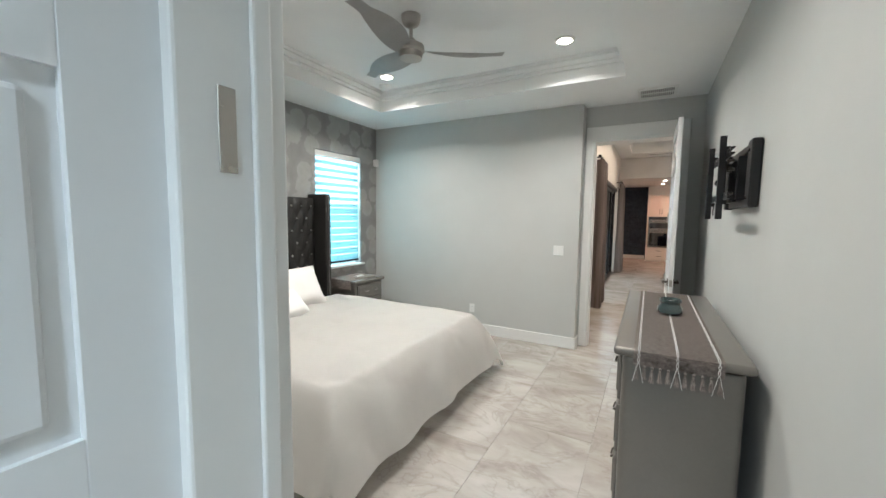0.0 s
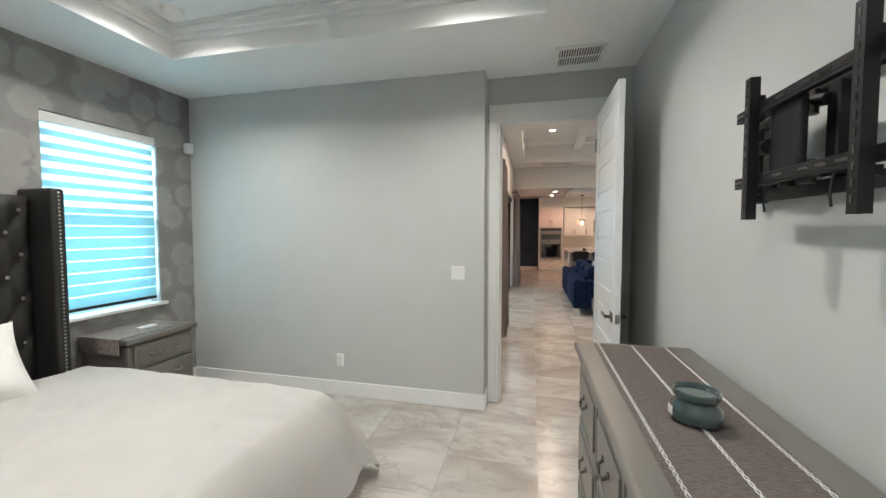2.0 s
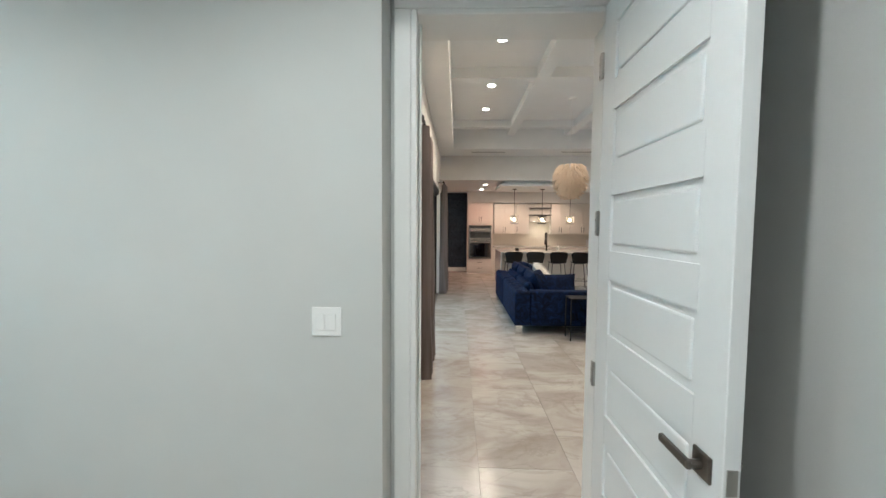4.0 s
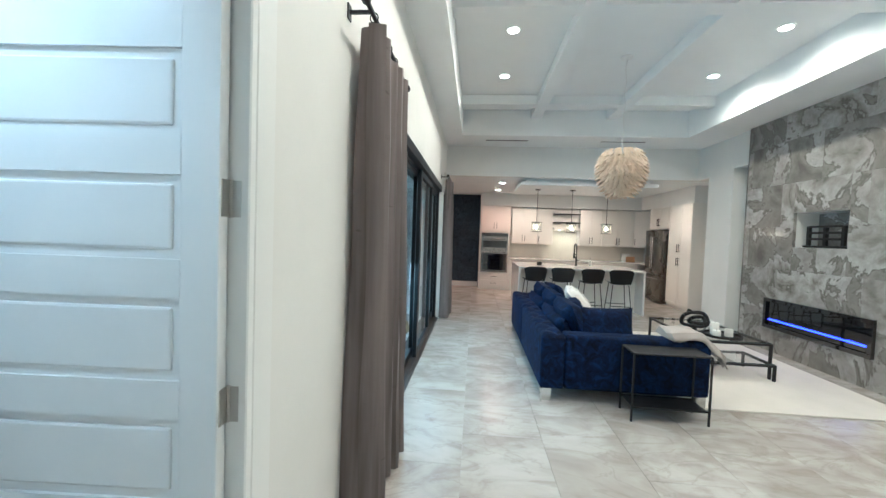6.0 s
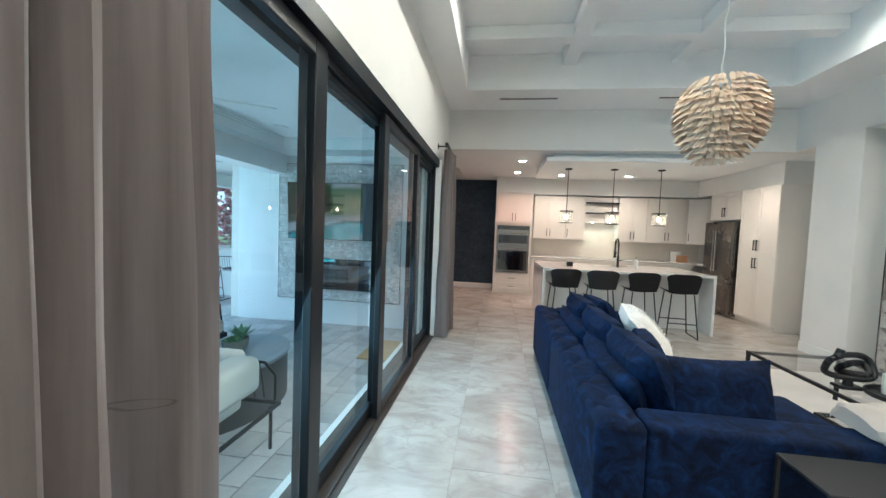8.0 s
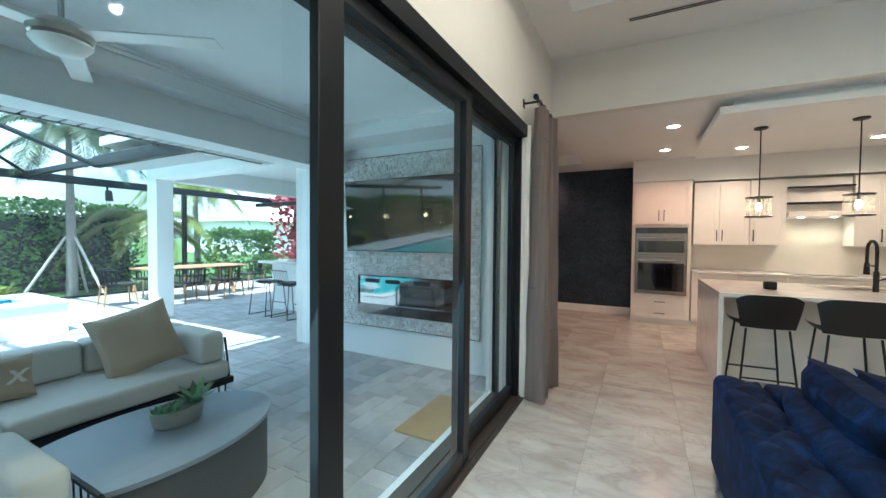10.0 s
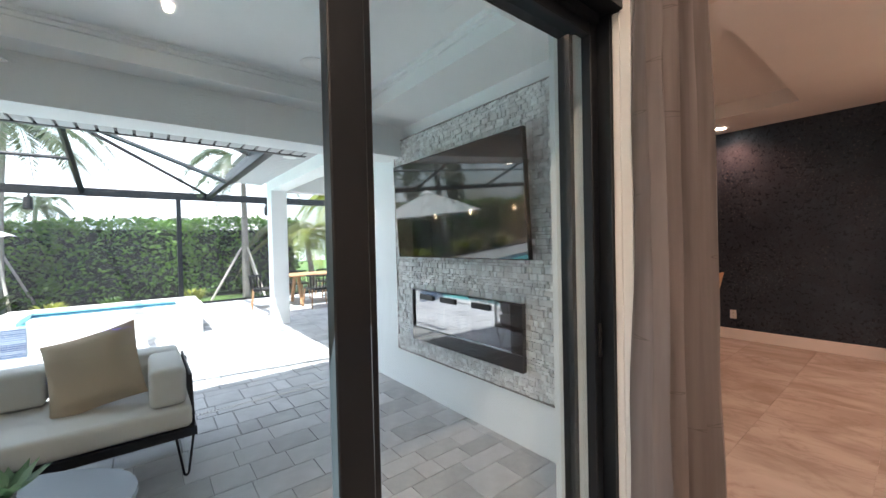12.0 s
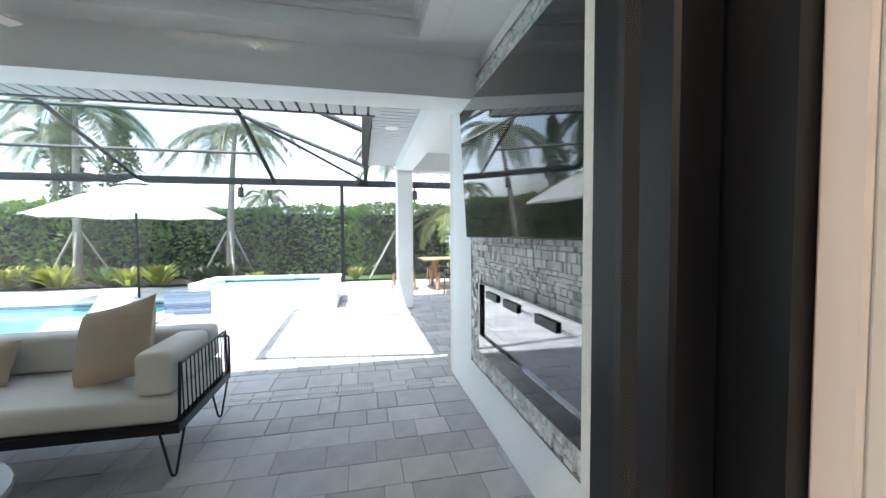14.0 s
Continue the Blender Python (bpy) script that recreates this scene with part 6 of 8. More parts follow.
for z0, z1 in ((1.17, 1.50), (0.53, 1.13)):
    d = part("oven_door", boxes((X0o + 0.005, X1o - 0.005, 16.41, 16.435, z0, z1), bevel=0.004), "ovensteel", ov)
    part("window", boxes((X0o + 0.045, X1o - 0.045, 16.404, 16.4105, z0 + 0.04, z1 - 0.095)), "blackglass", d, "black glass oven window")
    bm = tube(bmesh.new(), (X0o + 0.05, 16.36, z1 - 0.05), (X1o - 0.05, 16.36, z1 - 0.05), 0.012, 12)
    box(bm, X0o + 0.07, X0o + 0.09, 16.36, 16.41, z1 - 0.058, z1 - 0.042)
    box(bm, X1o - 0.09, X1o - 0.07, 16.36, 16.41, z1 - 0.058, z1 - 0.042)
    part("handle", bm, "ovensteel", d)
tagged(new("toe_kick", mesh_of("toe_kick", boxes((0.2, 4.7, 16.5, 17.04, 0, 0.088), (4.76, 5.3, 14.1, 16.05, 0, 0.088)), "cabinet")), "white plinth under the kitchen cabinets", "plinth", kind="structure")
# uppers
UP = 1.35
cabinet("upper_cabinet", "white shaker upper cabinet with black handles", N(1.12, 16.70), 0.74, UP, 2.38, 0.35, [(0, 0.35, UP, 2.37, "r"), (0.35, 0.74, UP, 2.37, "l")], "upper cabinets")
cabinet("upper_cabinet", "narrow white shaker upper cabinet beside the hood", N(1.87, 16.70), 0.44, UP, 2.38, 0.35, [(0, 0.44, UP, 2.37, "l")], "upper cabinets")
cabinet("upper_cabinet", "white shaker upper cabinet with black handles", N(3.06, 16.70), 0.62, UP, 2.38, 0.35, [(0, 0.31, UP, 2.37, "r"), (0.31, 0.62, UP, 2.37, "l")], "upper cabinets")
cabinet("upper_cabinet", "white shaker upper cabinet with black handles", N(3.69, 16.70), 0.86, UP, 2.38, 0.35, [(0, 0.43, UP, 2.37, "r"), (0.43, 0.86, UP, 2.37, "l")], "upper cabinets")
cabinet("corner_cabinet", "white shaker corner upper cabinet set at a slant", pose(4.56, 16.70, 0, 0, 0, -25), 0.5, UP, 2.38, 0.3, [(0, 0.5, UP, 2.37, "l")], "upper cabinets")
hd = thing("range_hood", (2.68, 16.8, 1.85), "white built-in range hood with dark shelf lines", "range hood")
part("body", boxes((2.32, 3.05, 16.76, 17.04, 1.86, 2.38)), "cabinet", hd)
part("bottom", boxes((2.32, 3.05, 16.66, 17.04, 1.78, 1.86), bevel=0.004), "cabinet", hd)
for z in (1.98, 2.22):
    part("shelf", boxes((2.315, 3.055, 16.66, 16.758, z, z + 0.025), bevel=0.003), "black", hd)
for x in (2.5, 2.87):
    bm = bmesh.new()
    lathe(bm, (x, 16.78, 1.774), [(0.03, 0), (0.034, 0.0059)], 16)
    part("hood_light", bm, "lens", hd)
struct("soffit_kitchen", boxes((0.2, 1.09, 16.43, BACK_Y, 2.402, KIT_C), (1.09, 5.35, 16.66, BACK_Y, 2.402, KIT_C), (4.72, 5.35, 14.08, 16.66, 2.402, KIT_C)), "white_wall", "white soffit above the kitchen cabinets", "soffit")
struct("backsplash", boxes((1.07, 5.0, 17.038, BACK_Y - 0.001, 0.93, 1.78)), "splash", "pale warm backsplash behind the counter", "backsplash")
for x0, x1 in ((1.08, 1.68), (1.68, 2.28), (2.28, 3.08), (3.08, 3.78), (3.78, 4.6)):
    cabinet("base_cabinet", "white shaker base cabinet below the counter", N(x0, 16.45), x1 - x0, 0.09, 0.88, 0.59, [(0, x1 - x0, 0.7, 0.875, "c"), (0, (x1 - x0) / 2, 0.095, 0.695, "r+"), ((x1 - x0) / 2, x1 - x0, 0.095, 0.695, "l+")], "base cabinets")
solid("worktop", boxes((1.075, 5.3, 16.42, 17.036, 0.885, 0.92), (4.68, 5.3, 16.07, 16.419, 0.885, 0.92), bevel=0.003), "quartz", "white quartz worktop along the kitchen wall", "worktop")
solid("cooktop", boxes((2.3, 3.05, 16.52, 16.98, 0.921, 0.928), bevel=0.002), "blackglass", "black glass cooktop set on the worktop", "cooktop")
cb = thing("cookbook_stand", (4.45, 16.75, 0.921), "white tilted book leaning by a wooden board on the worktop", "book")
part("book", boxes((4.30, 4.52, 16.82, 16.84, 0.921, 1.16), bevel=0.003), "plastic", cb)
part("board", boxes((4.42, 4.66, 16.79, 16.815, 0.921, 1.08), bevel=0.004), "oak", cb)
# east wing
E_ = lambda x, y: pose(x, y, 0, 0, 0, -90)
cabinet("pantry_cabinet", "tall white shaker pantry with four doors", E_(4.70, 15.05), 0.96, 0.09, 2.40, 0.64, [(0, 0.48, 1.25, 2.39, "r"), (0.48, 0.96, 1.25, 2.39, "l"), (0, 0.48, 0.095, 1.245, "r+"), (0.48, 0.96, 0.095, 1.245, "l+")])
cabinet("fridge_cabinet", "white shaker cabinet above the refrigerator", E_(4.70, 16.05), 0.98, 1.86, 2.40, 0.64, [(0, 0.49, 1.87, 2.39, "r"), (0.49, 0.98, 1.87, 2.39, "l")])
fr = thing("refrigerator", (4.95, 15.57, 0), "dark stainless french-door refrigerator", "refrigerator")
part("body", boxes((4.66, 5.32, 15.10, 16.02, 0.03, 1.83), bevel=0.006), "darksteel", fr)
for y0, y1, hy in ((15.105, 15.555, 15.52), (15.565, 16.015, 15.60)):
    d = part("fridge_door", boxes((4.60, 4.659, y0, y1, 0.72, 1.825), bevel=0.012, seg=3), "darksteel", fr, "", True)
    bm = tube(bmesh.new(), (4.55, hy, 0.85), (4.55, hy, 1.65), 0.013, 12)
    box(bm, 4.55, 4.60, hy - 0.008, hy + 0.008, 0.88, 0.91)
    box(bm, 4.55, 4.60, hy - 0.008, hy + 0.008, 1.59, 1.62)
    part("handle", bm, "steel", d)
d = part("freezer_drawer", boxes((4.60, 4.659, 15.105, 16.015, 0.06, 0.71), bevel=0.012, seg=3), "darksteel", fr, "", True)
bm = tube(bmesh.new(), (4.55, 15.2, 0.62), (4.55, 15.92, 0.62), 0.013, 12)
box(bm, 4.55, 4.60, 15.23, 15.25, 0.612, 0.628)
box(bm, 4.55, 4.60, 15.87, 15.89, 0.612, 0.628)
part("handle", bm, "steel", d)
part("dispenser", boxes((4.594, 4.6005, 15.72, 15.90, 1.15, 1.42)), "blackglass", fr, "black water dispenser")

# ---- island
isl = thing("kitchen_island", (2.28, 14.25, 0), "white quartz waterfall island with a sink", "kitchen island")
part("countertop", boxes((1.0, 3.56, 13.53, 14.98, 0.88, 0.92), bevel=0.004), "quartz", isl)
part("waterfall_side", boxes((1.0, 1.04, 13.53, 14.98, 0.0, 0.879), bevel=0.003), "quartz", isl)
part("waterfall_side", boxes((3.52, 3.56, 13.53, 14.98, 0.0, 0.879), bevel=0.003), "quartz", isl)
part("body", boxes((1.041, 3.519, 13.92, 14.94, 0.0, 0.879)), "cabinet", isl)
part("sink", boxes((2.02, 2.62, 14.40, 14.80, 0.9205, 0.9225), bevel=0.001), "darksteel", isl, "dark sink opening")
fa = thing("kitchen_faucet", (2.38, 14.36, 0.92), "black spring-neck kitchen faucet on the island", "faucet")
bm = tube(bmesh.new(), (2.38, 14.36, 0.92), (2.38, 14.36, 1.12), 0.022, 14)
part("body", bm, "black", fa, "", True)
arc = [(2.38, 14.36 + 0.09 - 0.09 * math.cos(a), 1.33 + 0.09 * math.sin(a)) for a in [k * math.pi / 10 for k in range(11)]]
part("spring_neck", bent(bmesh.new(), [(2.38, 14.36, 1.12), *arc, (2.38, 14.54, 1.2)], 0.014, 10), "black", fa, "", True)
part("spray_head", tube(bmesh.new(), (2.38, 14.54, 1.2), (2.38, 14.54, 1.08), 0.02, 12, 0.026), "black", fa)
part("lever", tube(bmesh.new(), (2.38, 14.36, 1.03), (2.46, 14.36, 1.06), 0.008, 8), "black", fa)
part("dock", boxes((2.372, 2.388, 14.36, 14.53, 1.165, 1.18)), "black", fa)
bm = boxes((1.46, 1.56, 14.05, 14.12, 0.921, 1.0), bevel=0.01, seg=2)
solid("smart_speaker", bm, "black", "small black smart display on the island", "speaker", shade=True)
sb = thing("soap_bottle", (2.72, 14.45, 0.92), "clear soap bottle with a pump by the sink", "soap bottle")
bm = bmesh.new()
lathe(bm, (2.72, 14.45, 0.921), [(0.03, 0), (0.033, 0.01), (0.033, 0.11), (0.012, 0.135), (0.012, 0.15)], 18)
part("bottle", bm, "lens_out", sb, "", True)
part("pump", bent(bmesh.new(), [(2.72, 14.45, 1.07), (2.72, 14.45, 1.11), (2.68, 14.45, 1.11)], 0.005), "nickel", sb)

# ---- bar stools
stool = thing("bar_stool", (0, 0, 0), "black leather bucket bar stool with thin metal legs", "bar stool", "bar stools at the island")
bm = bmesh.new()
rows = []
for i in range(17):
    v = i / 16
    row = []
    for j in range(15):
        u = 2 * j / 14 - 1
        if v < 0.5:
            y, z = 0.22 - v * 0.80, 0.66 + 0.05 * abs(u) ** 3 - 0.03 * math.sin(v * 2 * math.pi)
        else:
            q = (v - 0.5) * 2
            y, z = -0.18 - 0.06 * math.sin(q * 1.5) + 0.10 * u * u * (0.3 + 0.4 * q), 0.66 + 0.29 * q - 0.05 * abs(u) ** 5 * q
        wd = 0.215 - 0.05 * v if v < 0.5 else 0.19 + 0.045 * (v - 0.5) * 2
        row.append(bm.verts.new((u * wd, y, z)))
    rows.append(row)
for a, b in zip(rows, rows[1:]):
    for k in range(14):
        bm.faces.new((a[k], a[k + 1], b[k + 1], b[k]))
bmesh.ops.solidify(bm, geom=bm.faces[:], thickness=0.03)
part("seat", bm, "black_leather", stool, "black leather bucket seat", True)
for sx in (-1, 1):
    part("leg_frame", bent(bmesh.new(), [(sx * 0.15, 0.17, 0.65), (sx * 0.21, 0.21, 0.01), (sx * 0.21, -0.21, 0.01), (sx * 0.15, -0.15, 0.65)], 0.009), "black", stool, "", True)
part("foot_rest", bent(bmesh.new(), [(-0.192, 0.197, 0.22), (0.192, 0.197, 0.22)], 0.008), "black", stool)
part("cross_bar", bent(bmesh.new(), [(-0.192, -0.19, 0.22), (0.192, -0.19, 0.22)], 0.008), "black", stool)
for k, (x, rz) in enumerate(((1.30, 4), (1.86, -3), (2.43, 2), (3.0, -5))):
    m = pose(x, 13.44, 0, 0, 0, rz)
    if k == 0:
        stool.matrix_basis = m
    else:
        copy_thing(stool, m)

# ---- pendants
pe = thing("pendant_light", (0, 0, 0), "crystal drum pendant on a black stem, lit", "pendant light", "pendants over the island")
PT = 2.63
bm = bmesh.new()
lathe(bm, (0, 0, PT - 0.02), [(0.05, 0), (0.062, 0.006), (0.062, 0.0199)], 22)
part("canopy", bm, "black", pe, "", True)
part("stem", bent(bmesh.new(), [(0, 0, PT - 0.02), (0, 0, 1.90)], 0.006), "black", pe)
for z in (1.88, 1.675):
    bm = bmesh.new()
    ring = [(0.115 * math.cos(a), 0.115 * math.sin(a), z) for a in [k * math.pi / 12 for k in range(25)]]
    bent(bm, ring, 0.006, 6)
    if z > 1.8:
        bent(bm, [(-0.115, 0, z), (0.115, 0, z)], 0.005)
        bent(bm, [(0, -0.115, z), (0, 0.115, z)], 0.005)
    part("ring", bm, "black", pe)
for k in range(14):
    a = 2 * math.pi * k / 14
    bm = boxes((-0.016, 0.016, -0.004, 0.004, 1.69, 1.75), (-0.016, 0.016, -0.004, 0.004, 1.754, 1.812), (-0.016, 0.016, -0.004, 0.004, 1.816, 1.87), bevel=0.0035)
    bmesh.ops.transform(bm, matrix=pose(0.105 * math.cos(a), 0.105 * math.sin(a), 0, 0, 0, math.degrees(a) + 90), verts=bm.verts)
    part("crystal", bm, "crystal", pe)
part("socket", tube(bmesh.new(), (0, 0, 1.83), (0, 0, 1.90), 0.014), "black", pe)
bm = bmesh.new()
ball(bm, (0, 0, 1.78), 0.026, 1, 1, 1.6)
part("bulb", bm, "bulb", pe, "glowing warm bulb", True)
PEND = [1.455, 2.23, 3.0]
for k, x in enumerate(PEND):
    if k == 0:
        pe.matrix_basis = pose(x, 14.34, 0)
    else:
        copy_thing(pe, pose(x, 14.34, 0))

# ---- dining chair by the navy wall
DX = -1.26
dc = thing("dining_chair", (DX, 15.0, 0), "tan upholstered dining chair with dark tapered legs", "dining chair")
part("seat", boxes((DX - 0.27, DX + 0.20, 14.78, 15.24, 0.40, 0.50), bevel=0.03, seg=3), "tan", dc, "", True)
bm = bmesh.new()
g = []
for i in range(13):
    v = i / 12
    row = []
    for k in range(15):
        u = 2 * k / 14 - 1
        half = 0.24 + 0.02 * math.sin(v * 2.6)
        x = DX + 0.14 + 0.16 * v - 0.05 * u * u * (0.4 + 0.6 * v)
        row.append(bm.verts.new((x, 15.01 + u * half, 0.42 + 0.60 * v + 0.025 * (1 - u * u) * v * v)))
    g.append(row)
for a, b in zip(g, g[1:]):
    for k in range(14):
        bm.faces.new((a[k], a[k + 1], b[k + 1], b[k]))
bmesh.ops.solidify(bm, geom=bm.faces[:], thickness=0.06)
part("backrest", bm, "tan", dc, "curved upholstered back", True)
for x, y in ((-0.23, 14.82), (-0.23, 15.2), (0.16, 14.82), (0.16, 15.2)):
    part("leg", tube(bmesh.new(), (DX + x, y, 0.40), (DX + x + (0.05 if x > 0 else -0.01), y, 0), 0.024, 8, 0.014), "black", dc)


# ---- stone panel, television and fireplace on the lanai wall
SX0, SX1, SZ0, SZ1, SY = -3.16, -1.19, 0.31, 2.40, 12.93
panel = thing("stone_panel", ((SX0 + SX1) / 2, SY, SZ0), "panel of grey split-face ledger stones in a thin metal frame", "stone panel")
part("backing", boxes((SX0, SX1, SY - 0.012, SY - 0.001, SZ0, SZ1)), "sand", panel)
part("frame", boxes((SX0 - 0.008, SX0, SY - 0.034, SY - 0.001, SZ0 - 0.008, SZ1 + 0.008), (SX1, SX1 + 0.008, SY - 0.034, SY - 0.001, SZ0 - 0.008, SZ1 + 0.008), (SX0, SX1, SY - 0.034, SY - 0.001, SZ0 - 0.008, SZ0), (SX0, SX1, SY - 0.034, SY - 0.001, SZ1, SZ1 + 0.008)), "steel", panel)
COVER = [(-2.85, -1.45, 1.33, 2.0), (-2.76, -1.55, 0.53, 0.90)]
rest_v, rest_f, count = [], [], 0
z = SZ0
rnd = random.Random(4)
while z < SZ1 - 0.01:
    hgt = min(rnd.choice((0.022, 0.028, 0.034, 0.044)), SZ1 - z)
    x = SX0
    while x < SX1 - 0.005:
        ln = min(rnd.choice((0.016, 0.022, 0.03, 0.038, 0.05, 0.07)), SX1 - x)
        hidden = any(x > c[0] and x + ln < c[1] and z > c[2] and z + hgt < c[3] for c in COVER)
        if not hidden:
            d = rnd.uniform(0.018, 0.034)
            tilt = rnd.uniform(-0.006, 0.006)
            vs = [(x + 0.001, SY - 0.012, z + 0.001), (x + ln - 0.001, SY - 0.012, z + 0.001), (x + ln - 0.001, SY - 0.012, z + hgt - 0.001), (x + 0.001, SY - 0.012, z + hgt - 0.001),
                  (x + 0.003, SY - d - tilt, z + 0.0015), (x + ln - 0.002, SY - d + tilt, z + 0.002), (x + ln - 0.003, SY - d + tilt * 0.5, z + hgt - 0.0015), (x + 0.003, SY - d - tilt * 0.5, z + hgt - 0.002)]
            fs = [(4, 5, 6, 7), (0, 1, 5, 4), (1, 2, 6, 5), (2, 3, 7, 6), (3, 0, 4, 7)]
            if count < 300 and x > -2.6 and z < 1.35:
                me = bpy.data.meshes.new("stone")
                o = panel.location
                me.from_pydata([(a - o.x, b - o.y, c - o.z) for a, b, c in vs], [], fs)
                me.materials.append(M["ledger"])
                new("stone", me).parent = panel
                count += 1
            else:
                k = len(rest_v)
                rest_v += vs
                rest_f += [tuple(i + k for i in f) for f in fs]
        x += ln
    z += hgt
me = bpy.data.meshes.new("stones")
o = panel.location
me.from_pydata([(a - o.x, b - o.y, c - o.z) for a, b, c in rest_v], [], rest_f)
me.materials.append(M["ledger_mix"])
ob = new("stones", me)
ob.parent = panel
tagged(ob, "grey split-face ledger stones", kind="stuff")

otv = thing("outdoor_television", (-2.17, 12.84, 1.25), "large black outdoor television tilted down on the stone panel", "television")
TILT = Matrix.Translation((0, 12.84, 1.25)) @ Matrix.Rotation(radians(3.2), 4, "X") @ Matrix.Translation((0, -12.84, -1.25))


def tilted(bm):
    bmesh.ops.transform(bm, matrix=TILT, verts=bm.verts)
    return bm


part("back", tilted(boxes((-2.7, -1.6, 12.84, 12.88, 1.34, 1.95), bevel=0.01, seg=2)), "black", otv)
part("bezel", tilted(boxes((-2.95, -1.375, 12.80, 12.839, 1.25, 2.105), bevel=0.004)), "black", otv)
part("display", tilted(boxes((-2.942, -1.383, 12.797, 12.7995, 1.258, 2.097))), "screenpic", otv, "dark mirror-like screen")
ofp = thing("outdoor_fireplace", (-2.15, 12.87, 0.47), "long black glass outdoor fireplace set in the stone panel", "fireplace")
FX0, FX1, FZ0, FZ1 = -2.82, -1.485, 0.475, 0.95
part("frame", boxes((FX0, FX1, 12.85, 12.889, FZ0, FZ0 + 0.12), (FX0, FX1, 12.85, 12.889, FZ1 - 0.012, FZ1), (FX0, FX0 + 0.014, 12.85, 12.889, FZ0 + 0.12, FZ1 - 0.012), (FX1 - 0.11, FX1, 12.85, 12.889, FZ0 + 0.12, FZ1 - 0.012), bevel=0.003), "blackglass", ofp)
part("glass_front", boxes((FX0 + 0.014, FX1 - 0.11, 12.868, 12.879, FZ0 + 0.12, FZ1 - 0.012)), "mirrorglass", ofp, "dark mirror-like glass front")
for x in (-2.70, -2.40, -2.00):
    part("vent", boxes((x, x + 0.20, 12.855, 12.8675, 0.86, 0.905), bevel=0.002), "black", ofp)

# ---- outdoor sofa
os_ = thing("outdoor_sofa", (-3.05, 10.0, LAN_Z), "outdoor sofa with off-white cushions on a black frame and hairpin legs", "outdoor sofa")
FZ = 0.25
SYA, SYB = 8.55, 11.10
part("seat_frame", boxes((-3.48, -2.66, SYA, SYA + 0.04, FZ - 0.05, FZ), (-3.48, -2.66, SYB - 0.04, SYB, FZ - 0.05, FZ), (-3.48, -3.44, SYA + 0.04, SYB - 0.04, FZ - 0.05, FZ), (-2.70, -2.66, SYA + 0.04, SYB - 0.04, FZ - 0.05, FZ), (-3.44, -2.70, 9.8, 9.84, FZ - 0.05, FZ - 0.001), (-3.43, -2.71, SYA + 0.05, SYB - 0.05, FZ - 0.012, FZ - 0.004)), "black", os_)
for y0, y1 in ((SYA + 0.01, 9.82), (9.83, SYB - 0.02)):
    part("seat_cushion", boxes((-3.42, -2.67, y0, y1, FZ + 0.001, FZ + 0.14), bevel=0.035, seg=3), "cushion", os_, "", True)
for y0, y1 in ((SYA + 0.02, 9.60), (9.61, 10.35), (10.36, 11.05)):
    bm = boxes((-3.45, -3.25, y0, y1, FZ + 0.141, 0.635), bevel=0.04, seg=3)
    part("back_cushion", bm, "cushion", os_, "", True)
part("arm_cushion", boxes((-3.24, -2.70, SYB - 0.235, SYB - 0.045, FZ + 0.141, 0.635), bevel=0.04, seg=3), "cushion", os_, "", True)
bm = bmesh.new()
bent(bm, [(-3.46, SYB - 0.015, FZ), (-3.46, SYB - 0.02, 0.56), (-2.74, SYB - 0.02, 0.56), (-2.70, SYB - 0.015, FZ)], 0.009)
for k in range(13):
    x = -3.42 + k * 0.055
    tube(bm, (x, SYB - 0.015, FZ), (x, SYB - 0.02, 0.56), 0.004, 6)
part("side_rail", bm, "black", os_, "wire side rail")
bm = bmesh.new()
bent(bm, [(-3.465, SYA, FZ), (-3.465, SYA, 0.52), (-3.465, SYB, 0.52), (-3.465, SYB, FZ)], 0.009)
part("back_rail", bm, "black", os_)
for y in (SYB - 0.06, 9.82, SYA + 0.06):
    for x in (-2.72, -3.42):
        part("hairpin_leg", bent(bmesh.new(), [(x - 0.03, y + 0.05, FZ - 0.05), (x, y + 0.012, LAN_Z + 0.02), (x, y, LAN_Z + 0.007), (x, y - 0.012, LAN_Z + 0.02), (x + 0.03, y - 0.05, FZ - 0.05)], 0.007), "black", os_, "", True)
bm = bmesh.new()
pillow(bm, 0.50, 0.50, 0.17, pose(-3.06, 10.60, 0.62, 0, 0, 68) @ pose(0, 0, 0, 66, 0, 0) @ pose(0, 0, 0, 0, 0, 17))
solid("outdoor_pillow", bm, "linen", "large plain beige pillow in the sofa corner", "pillow", "outdoor pillows", True)
lp = thing("lumbar_pillow", (-3.1, 9.82, 0.5), "small beige pillow with pale script lettering", "pillow", "outdoor pillows")
PM = pose(-3.12, 9.83, 0.52, 0, 0, 84) @ pose(0, 0, 0, 68, 0, 0)
bm = bmesh.new()
pillow(bm, 0.46, 0.27, 0.13, PM)
part("cover", bm, "linen", lp, "", True)
for ch_, u, size, mt in (("a", 0.0, 0.15, "blue_print"), ("x", 0.095, 0.17, "teal_print")):
    cu = bpy.data.curves.new("letter", "FONT")
    cu.body, cu.size, cu.shear, cu.extrude, cu.offset = ch_, size, 0.25, 0.0015, 0.002
    cu.materials.append(M[mt])
    lt = new("letter", cu)
    lt.parent = lp
    lt.matrix_parent_inverse = Matrix.Identity(4)
    lt.matrix_basis = Matrix.Translation(-lp.location) @ PM @ pose(u, -0.04, 0.064)
    lt["label"] = "embroidered script letter"

